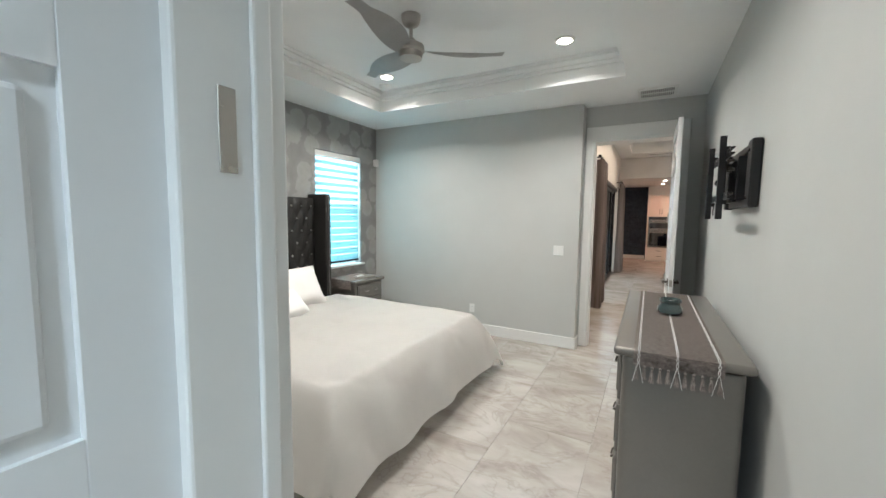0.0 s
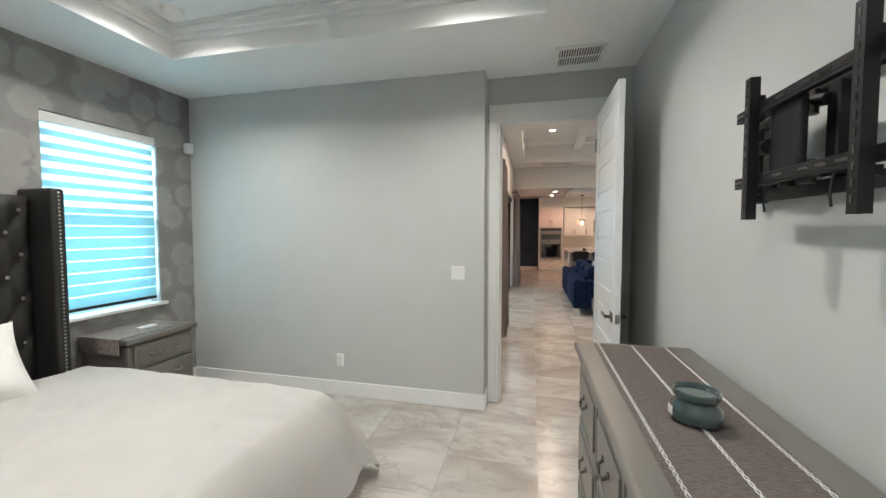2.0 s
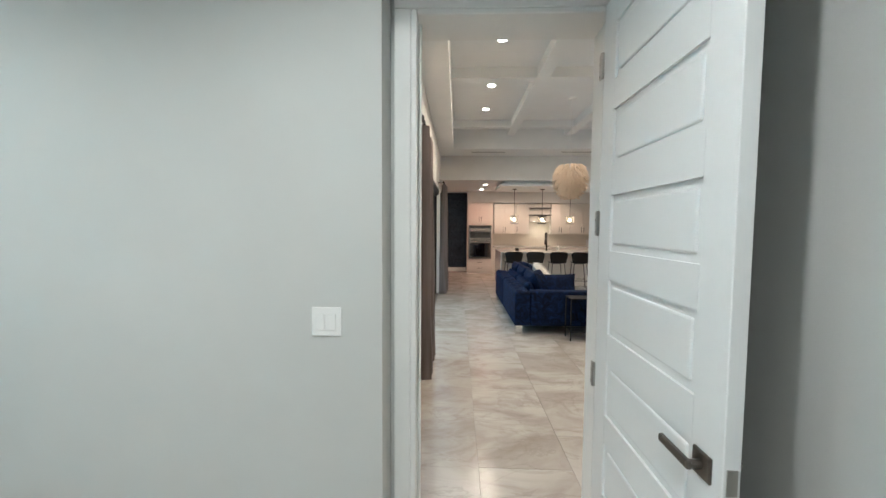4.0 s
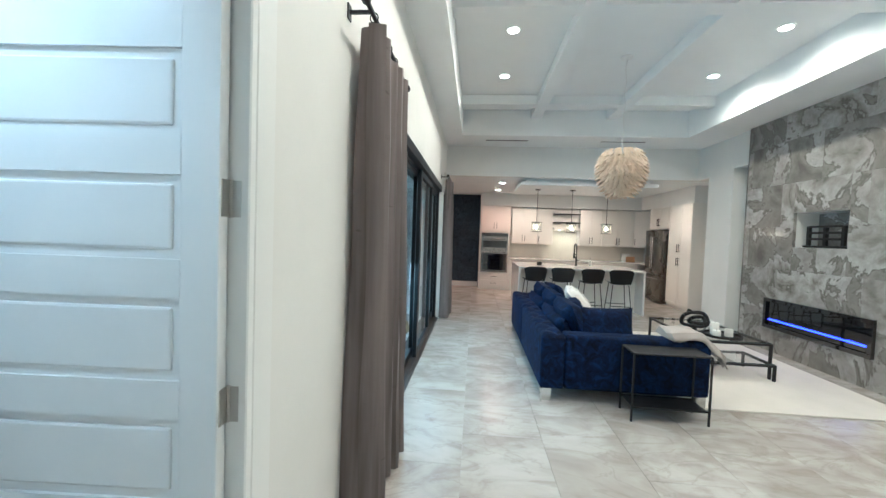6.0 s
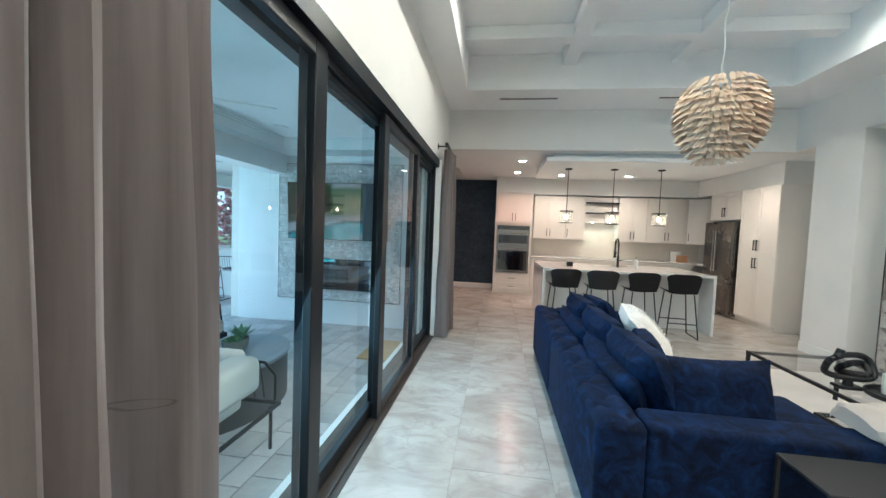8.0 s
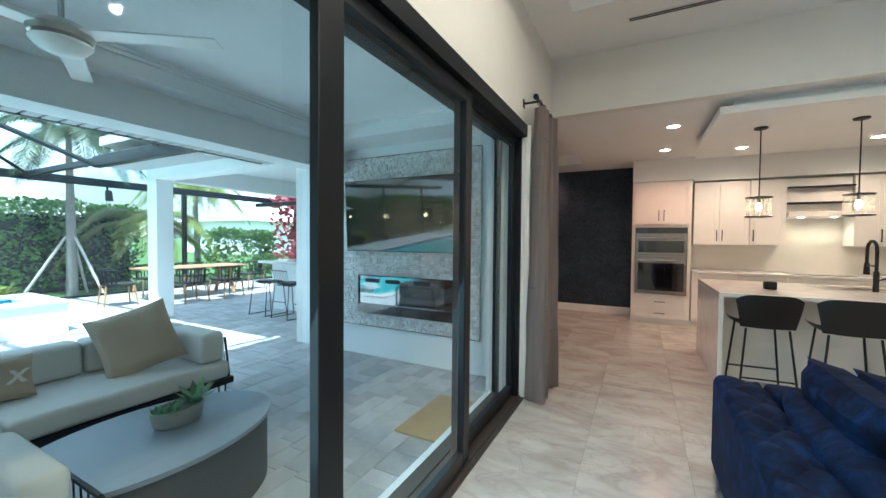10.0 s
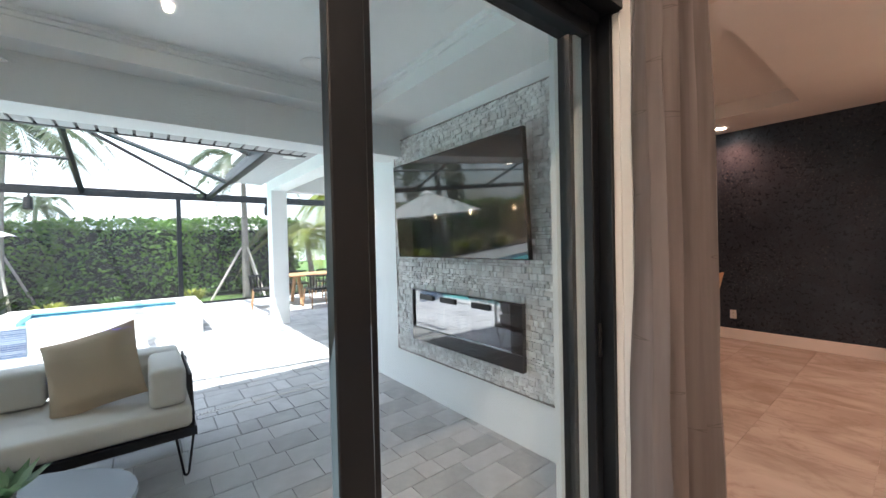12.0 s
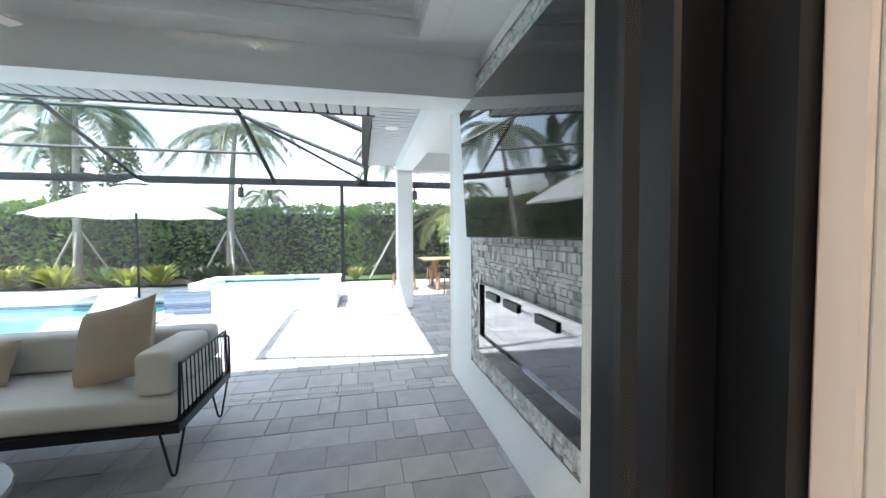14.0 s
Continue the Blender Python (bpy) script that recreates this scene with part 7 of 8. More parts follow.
# ---- oval table with planter
ot = thing("oval_table", (-1.95, 10.2, LAN_Z), "oval grey outdoor coffee table on a drum base", "coffee table")
def oval(bm, cx, cy, z0, z1, rx, ry, n=40):
    lathe(bm, (0, 0, 0), [(1, z0), (1, z1)], n)
    for v in bm.verts:
        v.co.x, v.co.y = cx + v.co.x * rx, cy + v.co.y * ry
    return bm
part("tabletop", oval(bmesh.new(), -1.95, 10.2, 0.325, 0.35, 0.42, 0.62), "greytable", ot, "", True)
part("drum", oval(bmesh.new(), -1.95, 10.2, LAN_Z, 0.324, 0.40, 0.60), "greydrum", ot, "dark grey drum base", True)
pl = thing("succulent_planter", (-1.98, 10.32, 0.35), "oval grey ceramic bowl planted with succulents", "planter")
bm = bmesh.new()
lathe(bm, (0, 0, 0.3505), [(0.7, 0), (0.9, 0.02), (1.0, 0.10), (0.94, 0.10), (0.88, 0.07), (0, 0.071)], 28)
for v in bm.verts:
    v.co.x, v.co.y = -1.98 + v.co.x * 0.09, 10.32 + v.co.y * 0.14
part("bowl", bm, "ceramic", pl, "", True)
rnd = random.Random(8)
for k in range(7):
    bm = bmesh.new()
    cx, cy, big = -1.98 + rnd.uniform(-0.05, 0.05), 10.32 + rnd.uniform(-0.1, 0.1), rnd.uniform(0.05, 0.10)
    if k == 0:
        cy, big = 10.43, 0.15
    for q in range(16):
        a, up = q * 2.4, 0.35 + 0.055 * q
        d = Vector((math.cos(a), math.sin(a), up)).normalized() * big
        b = Vector((cx, cy, 0.425))
        side = Vector((-math.sin(a), math.cos(a), 0)) * big * 0.16
        p = [b, b + d * 0.55 + side, b + d, b + d * 0.55 - side]
        bm.faces.new([bm.verts.new(x) for x in p])
    part("succulent", bm, "succulent", pl)

# ---- outdoor armchair
ac = thing("outdoor_armchair", (-1.6, 9.25, LAN_Z), "outdoor armchair with white cushions on a black metal frame", "armchair")
part("seat_cushion", boxes((-2.0, -1.35, 8.92, 9.55, FZ + 0.001, FZ + 0.14), bevel=0.035, seg=3), "cushion", ac, "", True)
part("back_cushion", boxes((-1.42, -1.22, 8.92, 9.55, FZ + 0.141, 0.62), bevel=0.05, seg=3), "cushion", ac, "", True)
part("arm_cushion", boxes((-2.0, -1.43, 9.56, 9.70, FZ + 0.10, 0.60), bevel=0.04, seg=3), "cushion", ac, "", True)
part("frame", bent(bmesh.new(), [(-2.02, 8.9, FZ - 0.02), (-2.02, 9.72, FZ - 0.02), (-1.2, 9.72, FZ - 0.02), (-1.2, 8.9, FZ - 0.02), (-2.02, 8.9, FZ - 0.02)], 0.014), "black", ac)
bm = bmesh.new()
bent(bm, [(-2.0, 9.73, FZ - 0.02), (-2.0, 9.73, 0.42), (-1.9, 9.73, 0.50), (-1.32, 9.73, 0.50), (-1.24, 9.73, 0.42), (-1.24, 9.73, FZ - 0.02)], 0.01)
for k in range(10):
    tube(bm, (-1.95 + k * 0.07, 9.73, FZ), (-1.9 + k * 0.06, 9.73, 0.5), 0.004, 5)
part("side_rail", bm, "black", ac)
for x, y in ((-1.98, 8.94), (-1.98, 9.68), (-1.24, 8.94), (-1.24, 9.68)):
    part("leg", tube(bmesh.new(), (x, y, FZ - 0.03), (x, y, LAN_Z), 0.012, 8), "black", ac)
solid("door_mat", boxes((-1.32, -0.95, 11.5, 12.25, LAN_Z, LAN_Z + 0.018), bevel=0.004), "coir", "tan coir door mat on the pavers", "door mat")

# ---- outdoor fan and downlights
of = thing("outdoor_fan", (-2.27, 9.95, LT), "white outdoor ceiling fan with a round light and three blades", "ceiling fan")
bm = bmesh.new()
lathe(bm, (-2.27, 9.95, LT - 0.06), [(0.03, 0), (0.065, 0.03), (0.07, 0.0599)], 20)
part("canopy", bm, "nickel", of, "", True)
part("downrod", tube(bmesh.new(), (-2.27, 9.95, 2.46), (-2.27, 9.95, 2.64), 0.013), "nickel", of)
bm = bmesh.new()
lathe(bm, (-2.27, 9.95, 2.37), [(0.05, 0), (0.12, 0.02), (0.13, 0.05), (0.09, 0.09), (0.03, 0.11)], 24)
part("motor", bm, "nickel", of, "", True)
bm = bmesh.new()
lathe(bm, (-2.27, 9.95, 2.31), [(0.03, 0), (0.09, 0.02), (0.12, 0.055), (0.12, 0.06)], 24)
part("light_globe", bm, "lens_out", of, "frosted round light", True)
for a in (5, 125, 245):
    bm = boxes((0.1, 0.74, -0.055, 0.055, 2.415, 2.423), bevel=0.003)
    bmesh.ops.transform(bm, matrix=pose(-2.27, 9.95, 0, 0, 0, a + 30), verts=bm.verts)
    part("blade", bm, "trim", of)
for x, y, lit in ((-2.54, 11.87, False), (-1.39, 11.91, False)):
    downlight(x, y, LT, lit, 0.10)
downlight(-5.2, 12.47, 2.60, False, 0.09)

# ---- slot drain across the lanai
drn = thing("slot_drain", (-3.72, 10, LAN_Z), "narrow pale slotted drain let into the pavers", "drain")
part("channel", boxes((-3.745, -3.695, 7.0, 12.88, LAN_Z - 0.01, LAN_Z + 0.003)), "coping", drn)
bm = bmesh.new()
for k in range(210):
    box(bm, -3.735, -3.705, 7.05 + k * 0.0275, 7.063 + k * 0.0275, LAN_Z + 0.0031, LAN_Z + 0.004)
ob = part("slots", bm, "sand", drn)
ob["kind"] = "stuff"

# ---- spa
spa = thing("spa", (-8.25, 10.4, LAN_Z), "raised white spa with stone coping and blue mosaic spillway", "spa")
SA = (-9.0, -7.5, 9.1, 11.62)
SPZ = 0.36
part("wall", boxes((SA[1] - 0.3, SA[1], SA[2] + 0.45, SA[3], LAN_Z, SPZ), (SA[0], SA[0] + 0.3, SA[2], SA[3], LAN_Z, SPZ), (SA[0] + 0.3, SA[1] - 0.3, SA[3] - 0.3, SA[3], LAN_Z, SPZ), (SA[0] + 0.3, SA[1] - 0.3, SA[2], SA[2] + 0.3, LAN_Z, SPZ)), "stucco", spa)
part("spillway", boxes((SA[1] - 0.3, SA[1] + 0.01, SA[2] - 0.25, SA[2] + 0.449, LAN_Z, SPZ - 0.04)), "mosaic", spa, "blue glass mosaic spillway")
bm = boxes((SA[1] - 0.33, SA[1] + 0.03, SA[2] + 0.45, SA[3] + 0.03, SPZ, SPZ + 0.05), (SA[0] - 0.03, SA[0] + 0.33, SA[2], SA[3] + 0.03, SPZ, SPZ + 0.05), (SA[0] + 0.33, SA[1] - 0.33, SA[3] - 0.33, SA[3] + 0.03, SPZ, SPZ + 0.05), (SA[0] + 0.33, SA[1] - 0.33, SA[2] - 0.03, SA[2] + 0.33, SPZ, SPZ + 0.05), bevel=0.012, seg=2)
part("coping", bm, "coping", spa)
part("waterline", boxes((SA[0] + 0.3, SA[0] + 0.31, SA[2] + 0.3, SA[3] - 0.3, SPZ - 0.12, SPZ - 0.001)), "mosaic", spa)
part("spa_water", boxes((SA[0] + 0.3, SA[1] - 0.3, SA[2] + 0.3, SA[3] - 0.3, 0.0, SPZ - 0.06)), "water", spa)

# ---- white pool lounger
t = thing("pool_lounger", (-6.9, 8.25, LAN_Z - 0.1), "white moulded pool lounger with a raised back", "lounger")
bm = bmesh.new()
prof = [(-7.45, 0.42), (-7.3, 0.26), (-7.1, 0.10), (-6.85, 0.06), (-6.6, 0.14), (-6.35, 0.16), (-6.1, 0.02)]
a = [[bm.verts.new((x, yy, z)) for x, z in prof] for yy in (8.0, 8.12, 8.38, 8.5)]
for p, q in zip(a, a[1:]):
    for k in range(len(prof) - 1):
        bm.faces.new((p[k], q[k], q[k + 1], p[k + 1]))
bmesh.ops.solidify(bm, geom=bm.faces[:], thickness=0.05)
part("shell", bm, "plastic", t, "", True)
part("pedestal", boxes((-7.0, -6.3, 8.1, 8.4, LAN_Z - 0.12, 0.03), bevel=0.02), "plastic", t)

# ---- umbrella
um = thing("umbrella", (-9.75, 7.35, LAN_Z), "white canvas market umbrella on a black pole", "umbrella")
part("pole", tube(bmesh.new(), (-9.75, 7.35, LAN_Z), (-9.75, 7.35, 2.42), 0.022, 12), "black", um)
bm = bmesh.new()
UZ, UR, UH = 1.66, 1.75, 0.76
apex = bm.verts.new((-9.75, 7.35, UZ + UH))
ringA, ringB = [], []
for k in range(16):
    a = 2 * math.pi * k / 16
    f = 1.0 if k % 2 == 0 else 0.955
    ringB.append(bm.verts.new((-9.75 + UR * f * math.cos(a), 7.35 + UR * f * math.sin(a), UZ + (0 if k % 2 == 0 else 0.035))))
    ringA.append(bm.verts.new((-9.75 + UR * 0.5 * f * math.cos(a), 7.35 + UR * 0.5 * f * math.sin(a), UZ + UH * 0.56)))
for k in range(16):
    n_ = (k + 1) % 16
    bm.faces.new((apex, ringA[k], ringA[n_]))
    bm.faces.new((ringA[k], ringB[k], ringB[n_], ringA[n_]))
bmesh.ops.solidify(bm, geom=bm.faces[:], thickness=0.006)
cp = part("canopy", bm, "canvas", um, "white eight-panel canopy")
bm = bmesh.new()
lathe(bm, (-9.75, 7.35, UZ + UH - 0.04), [(0.28, 0), (0.1, 0.07), (0.01, 0.11)], 16)
part("vent_cap", bm, "canvas", cp)
for k in range(8):
    a = 2 * math.pi * k / 8
    part("rib", bent(bmesh.new(), [(-9.75, 7.35, UZ + UH - 0.03), (-9.75 + UR * 0.5 * math.cos(a), 7.35 + UR * 0.5 * math.sin(a), UZ + UH * 0.56 - 0.02), (-9.75 + UR * 0.97 * math.cos(a), 7.35 + UR * 0.97 * math.sin(a), UZ - 0.01)], 0.007, 6), "black", um)
    part("strut", tube(bmesh.new(), (-9.75, 7.35, UZ + 0.12), (-9.75 + UR * 0.5 * math.cos(a), 7.35 + UR * 0.5 * math.sin(a), UZ + UH * 0.56 - 0.02), 0.006, 6), "black", um)

# ---- screen enclosure
en = thing("screen_enclosure", (-11.4, 8, LAN_Z), "dark bronze aluminium pool screen enclosure", "screen enclosure")
EX, EP = -11.4, 2.70
part("top_plate", boxes((EX - 0.05, EX + 0.05, -6, 19.5, EP - 0.09, EP + 0.09)), "bronze", en)
part("kick_rail", boxes((EX - 0.025, EX + 0.025, -6, 19.5, LAN_Z + 0.02, LAN_Z + 0.07)), "bronze", en)
for y in (-3.4, 0.4, 11.56, 15.4, 19.4):
    part("post", boxes((EX - 0.05, EX + 0.05, y - 0.05, y + 0.05, LAN_Z, EP - 0.091)), "bronze", en)
RX, RZ_ = -8.5, 3.62
for y in (-0.6, 3.0, 6.6, 9.8):
    bm = bmesh.new()
    tube(bm, (EX, y, EP), (RX, y, RZ_), 0.055, 4)
    tube(bm, (RX, y, RZ_), (-3.8, y, 4.0), 0.055, 4)
    part("rafter", bm, "bronze", en)
for x, z in ((RX, RZ_), (-6.0, 3.85), (-9.95, 3.16)):
    part("purlin", tube(bmesh.new(), (x, -6, z), (x, 9.8, z), 0.035, 4), "bronze", en)
for a, b in (((RX, 9.8, RZ_), (-7.85, 12.1, 2.6)), ((-6.6, 9.8, 3.8), (-5.9, 12.16, 2.72)), ((EX, 12.3, EP), (RX, 9.8, RZ_)), ((-3.85, 9.8, 4.0), (-3.85, 12.1, 2.72))):
    part("hip", tube(bmesh.new(), a, b, 0.04, 4), "bronze", en)
part("top_rail", boxes((EX, -7.95, 12.15, 12.25, EP - 0.05, EP + 0.05)), "bronze", en)


def sheet(*pts):
    bm = bmesh.new()
    bm.faces.new([bm.verts.new(p) for p in pts])
    return bm


for bm in (sheet((EX, -6, LAN_Z), (EX, 19.5, LAN_Z), (EX, 19.5, EP), (EX, -6, EP)), sheet((EX, -6, EP), (EX, 12.3, EP), (RX, 9.8, RZ_), (RX, -6, RZ_)), sheet((RX, -6, RZ_), (RX, 9.8, RZ_), (-3.8, 9.8, 4.0), (-3.8, -6, 4.0)), sheet((RX, 9.8, RZ_), (-3.85, 9.8, 4.0), (-3.85, 12.1, 2.72), (-7.85, 12.1, 2.6))):
    part("screen", bm, "screen", en, "fine dark insect screen").visible_shadow = False
NY_ = 17.7
part("top_rail", boxes((EX + 0.051, -3.95, NY_ - 0.05, NY_ + 0.05, 2.44, 2.56)), "bronze", en)
for x in (-8.85, -7.0, -5.1):
    part("post", boxes((x - 0.045, x + 0.045, NY_ - 0.045, NY_ + 0.045, LAN_Z, 2.439)), "bronze", en)
part("screen", sheet((-8.8, NY_, LAN_Z), (-4.0, NY_, LAN_Z), (-4.0, NY_, 2.44), (-8.8, NY_, 2.44)), "privacy", en, "dense grey privacy screen").visible_shadow = False
for y in (9.0, 13.6):
    t = thing("garden_speaker", (EX + 0.1, y, 2.6), "small black spotlight hung below the screen beam", "spotlight", "enclosure spotlights")
    part("bracket", boxes((EX + 0.05, EX + 0.07, y - 0.02, y + 0.02, 2.47, 2.61)), "black", t)
    part("housing", tube(bmesh.new(), (EX + 0.12, y, 2.51), (EX + 0.16, y, 2.27), 0.07, 12, 0.08), "black", t)

# ---- bar with wire stools
bar = thing("outdoor_bar", (-5.3, 14.8, LAN_Z), "white outdoor bar with a pale stone top", "bar")
part("body", boxes((-6.5, -4.1, 14.5, 15.1, LAN_Z, 0.88)), "stucco", bar)
part("bar_top", boxes((-6.62, -4.05, 14.25, 15.15, 0.881, 0.93), bevel=0.005), "quartz", bar)
ws = thing("wire_stool", (0, 0, 0), "black wire bar stool by the outdoor bar", "bar stool", "outdoor bar stools")
bm = bmesh.new()
for k in range(9):
    x = -0.2 + k * 0.05
    bent(bm, [(x, -0.2, 0.62), (x, 0.16, 0.60), (x * 0.95, 0.22, 0.88)], 0.004, 5)
bent(bm, [(-0.21, -0.2, 0.62), (0.21, -0.2, 0.62)], 0.008)
bent(bm, [(-0.2, 0.22, 0.88), (0.2, 0.22, 0.88)], 0.008)
part("seat", bm, "black", ws)
part("pad", boxes((-0.19, 0.19, -0.18, 0.14, 0.625, 0.65), bevel=0.01, seg=2), "dark_leather", ws)
for sx in (-1, 1):
    part("sled_leg", bent(bmesh.new(), [(sx * 0.2, -0.18, 0.6), (sx * 0.23, -0.24, 0.01), (sx * 0.23, 0.24, 0.01), (sx * 0.2, 0.18, 0.6)], 0.008), "black", ws)
part("foot_bar", bent(bmesh.new(), [(-0.22, -0.22, 0.2), (0.22, -0.22, 0.2)], 0.007), "black", ws)
ws.matrix_basis = pose(-6.05, 14.05, LAN_Z, 0, 0, 180)
copy_thing(ws, pose(-5.4, 14.02, LAN_Z, 0, 0, 176))
copy_thing(ws, pose(-4.75, 14.05, LAN_Z, 0, 0, 183))

# ---- outdoor dining set
dt = thing("outdoor_table", (-9.6, 14.6, LAN_Z), "oiled wood outdoor dining table", "dining table")
for k in range(7):
    x = -10.1 + k * 0.143
    part("plank", boxes((x, x + 0.138, 13.5, 15.8, 0.64, 0.675), bevel=0.003), "oak", dt)
for y in (13.85, 15.45):
    part("trestle", bent(bmesh.new(), [(-10.0, y, LAN_Z + 0.02), (-9.75, y, 0.62), (-9.45, y, 0.62), (-9.2, y, LAN_Z + 0.02)], 0.045, 8), "oak", dt)
oc = thing("outdoor_chair", (0, 0, 0), "wooden outdoor dining chair with a black woven back", "chair", "outdoor dining chairs")
part("seat", boxes((-0.26, 0.26, -0.25, 0.25, 0.42, 0.47), bevel=0.015, seg=2), "dark_leather", oc, "dark seat pad")
bm = bmesh.new()
for k in range(11):
    a = math.pi * (0.08 + 0.84 * k / 10)
    tube(bm, (0.27 * math.cos(a), 0.02 + 0.27 * math.sin(a), 0.47), (0.29 * math.cos(a), 0.02 + 0.31 * math.sin(a), 0.76), 0.012, 6)
bent(bm, [(0.29 * math.cos(a), 0.02 + 0.31 * math.sin(a), 0.76) for a in [math.pi * (0.02 + 0.96 * k / 10) for k in range(11)]], 0.02, 8)
part("woven_back", bm, "black", oc)
for x, y in ((-0.25, -0.22), (0.25, -0.22), (-0.23, 0.24), (0.23, 0.24)):
    part("leg", tube(bmesh.new(), (x, y, 0.44), (x * 1.15, y * 1.2, 0.0), 0.022, 8, 0.015), "oak", oc)
oc.matrix_basis = pose(-8.75, 14.1, LAN_Z, 0, 0, -90)
for x, y, rz in ((-8.75, 14.95, -86), (-10.45, 14.1, 90), (-10.45, 15.0, 92), (-9.6, 13.1, 170), (-9.6, 16.2, 0)):
    copy_thing(oc, pose(x, y, LAN_Z, 0, 0, rz))


# ---- plants
def leaf_cloud(name, label, cat, material, boxes_, per, size, seed, kind="stuff"):
    """Many small pointed leaves spread near the outer faces of rounded volumes."""
    r = np.random.RandomState(seed)
    V, F = [], []
    for (x0, x1, y0, y1, z0, z1) in boxes_:
        for _ in range(per):
            p = r.rand(3)
            ax = r.randint(0, 3)
            if ax != 2 or r.rand() < 0.7:
                p[ax] = (1 - abs(r.randn()) * 0.10) if (r.rand() < 0.75 or ax == 2) else abs(r.randn()) * 0.1
            b = np.array([x0 + p[0] * (x1 - x0), y0 + p[1] * (y1 - y0), z0 + p[2] * (z1 - z0)])
            b[2] += 0.16 * noise.noise(Vector((b[0] * 0.9, b[1] * 0.9, seed))) * p[2]
            b[0] += 0.22 * noise.noise(Vector((b[1] * 1.1, b[2] * 1.3, seed + 2)))
            d = r.randn(3)
            d[2] = abs(d[2]) * 0.6
            d /= np.linalg.norm(d)
            s = np.cross(d, r.randn(3))
            s /= np.linalg.norm(s) + 1e-6
            L = size * (0.6 + 0.8 * r.rand())
            k = len(V)
            V += [tuple(b), tuple(b + d * L * 0.5 + s * L * 0.28), tuple(b + d * L), tuple(b + d * L * 0.5 - s * L * 0.28)]
            F.append((k, k + 1, k + 2, k + 3))
    me = bpy.data.meshes.new(name)
    me.from_pydata(V, [], F)
    me.materials.append(M[material])
    return me


me = leaf_cloud("hedge_leaves", "", "", "hedge", [(-14.7, -13.3, y, y + 3.1, 0.0, 2.12 + 0.10 * (k % 3)) for k, y in enumerate(range(-12, 15, 3))], 5200, 0.13, 3)
hg = thing("hedge", (-14, 3, G), "tall clipped green hedge of broad leaves", "hedge")
ob = tagged(new("leaves", me), "dense green hedge leaves", kind="stuff")
ob.parent, ob.location = hg, -hg.location
# dark box behind the leaves stands in for the shade inside the hedge
part("shade_filler", boxes(*[(-14.45, -13.6, y, y + 3.0, G, 1.95) for y in range(-12, 15, 3)]), "hedgeshade", hg)
me = leaf_cloud("shrub_leaves", "", "", "redleaf", [(-11.2, -7.6, 18.2, 19.2, 0.6, 2.9)], 2600, 0.22, 5)
rb = thing("red_shrub", (-9.4, 18.7, LAN_Z), "tall red-leaved shrub behind the outdoor bar", "shrub")
ob = tagged(new("leaves", me), kind="stuff")
ob.parent, ob.location = rb, -rb.location
part("stem", tube(bmesh.new(), (-9.4, 18.7, LAN_Z), (-9.4, 18.7, 1.6), 0.05), "bark", rb)
me = leaf_cloud("shrub_leaves", "", "", "hedge", [(-7.4, -5.2, 18.2, 19.3, 0.2, 2.6), (-12.6, -11.7, 16.5, 18.8, 0.0, 1.6)], 2200, 0.16, 6)
gb = thing("green_shrub", (-6.3, 18.7, LAN_Z), "leafy green shrub behind the outdoor bar", "shrub")
ob = tagged(new("leaves", me), kind="stuff")
ob.parent, ob.location = gb, -gb.location
part("stem", tube(bmesh.new(), (-6.3, 18.7, LAN_Z), (-6.3, 18.7, 1.4), 0.05), "bark", gb)


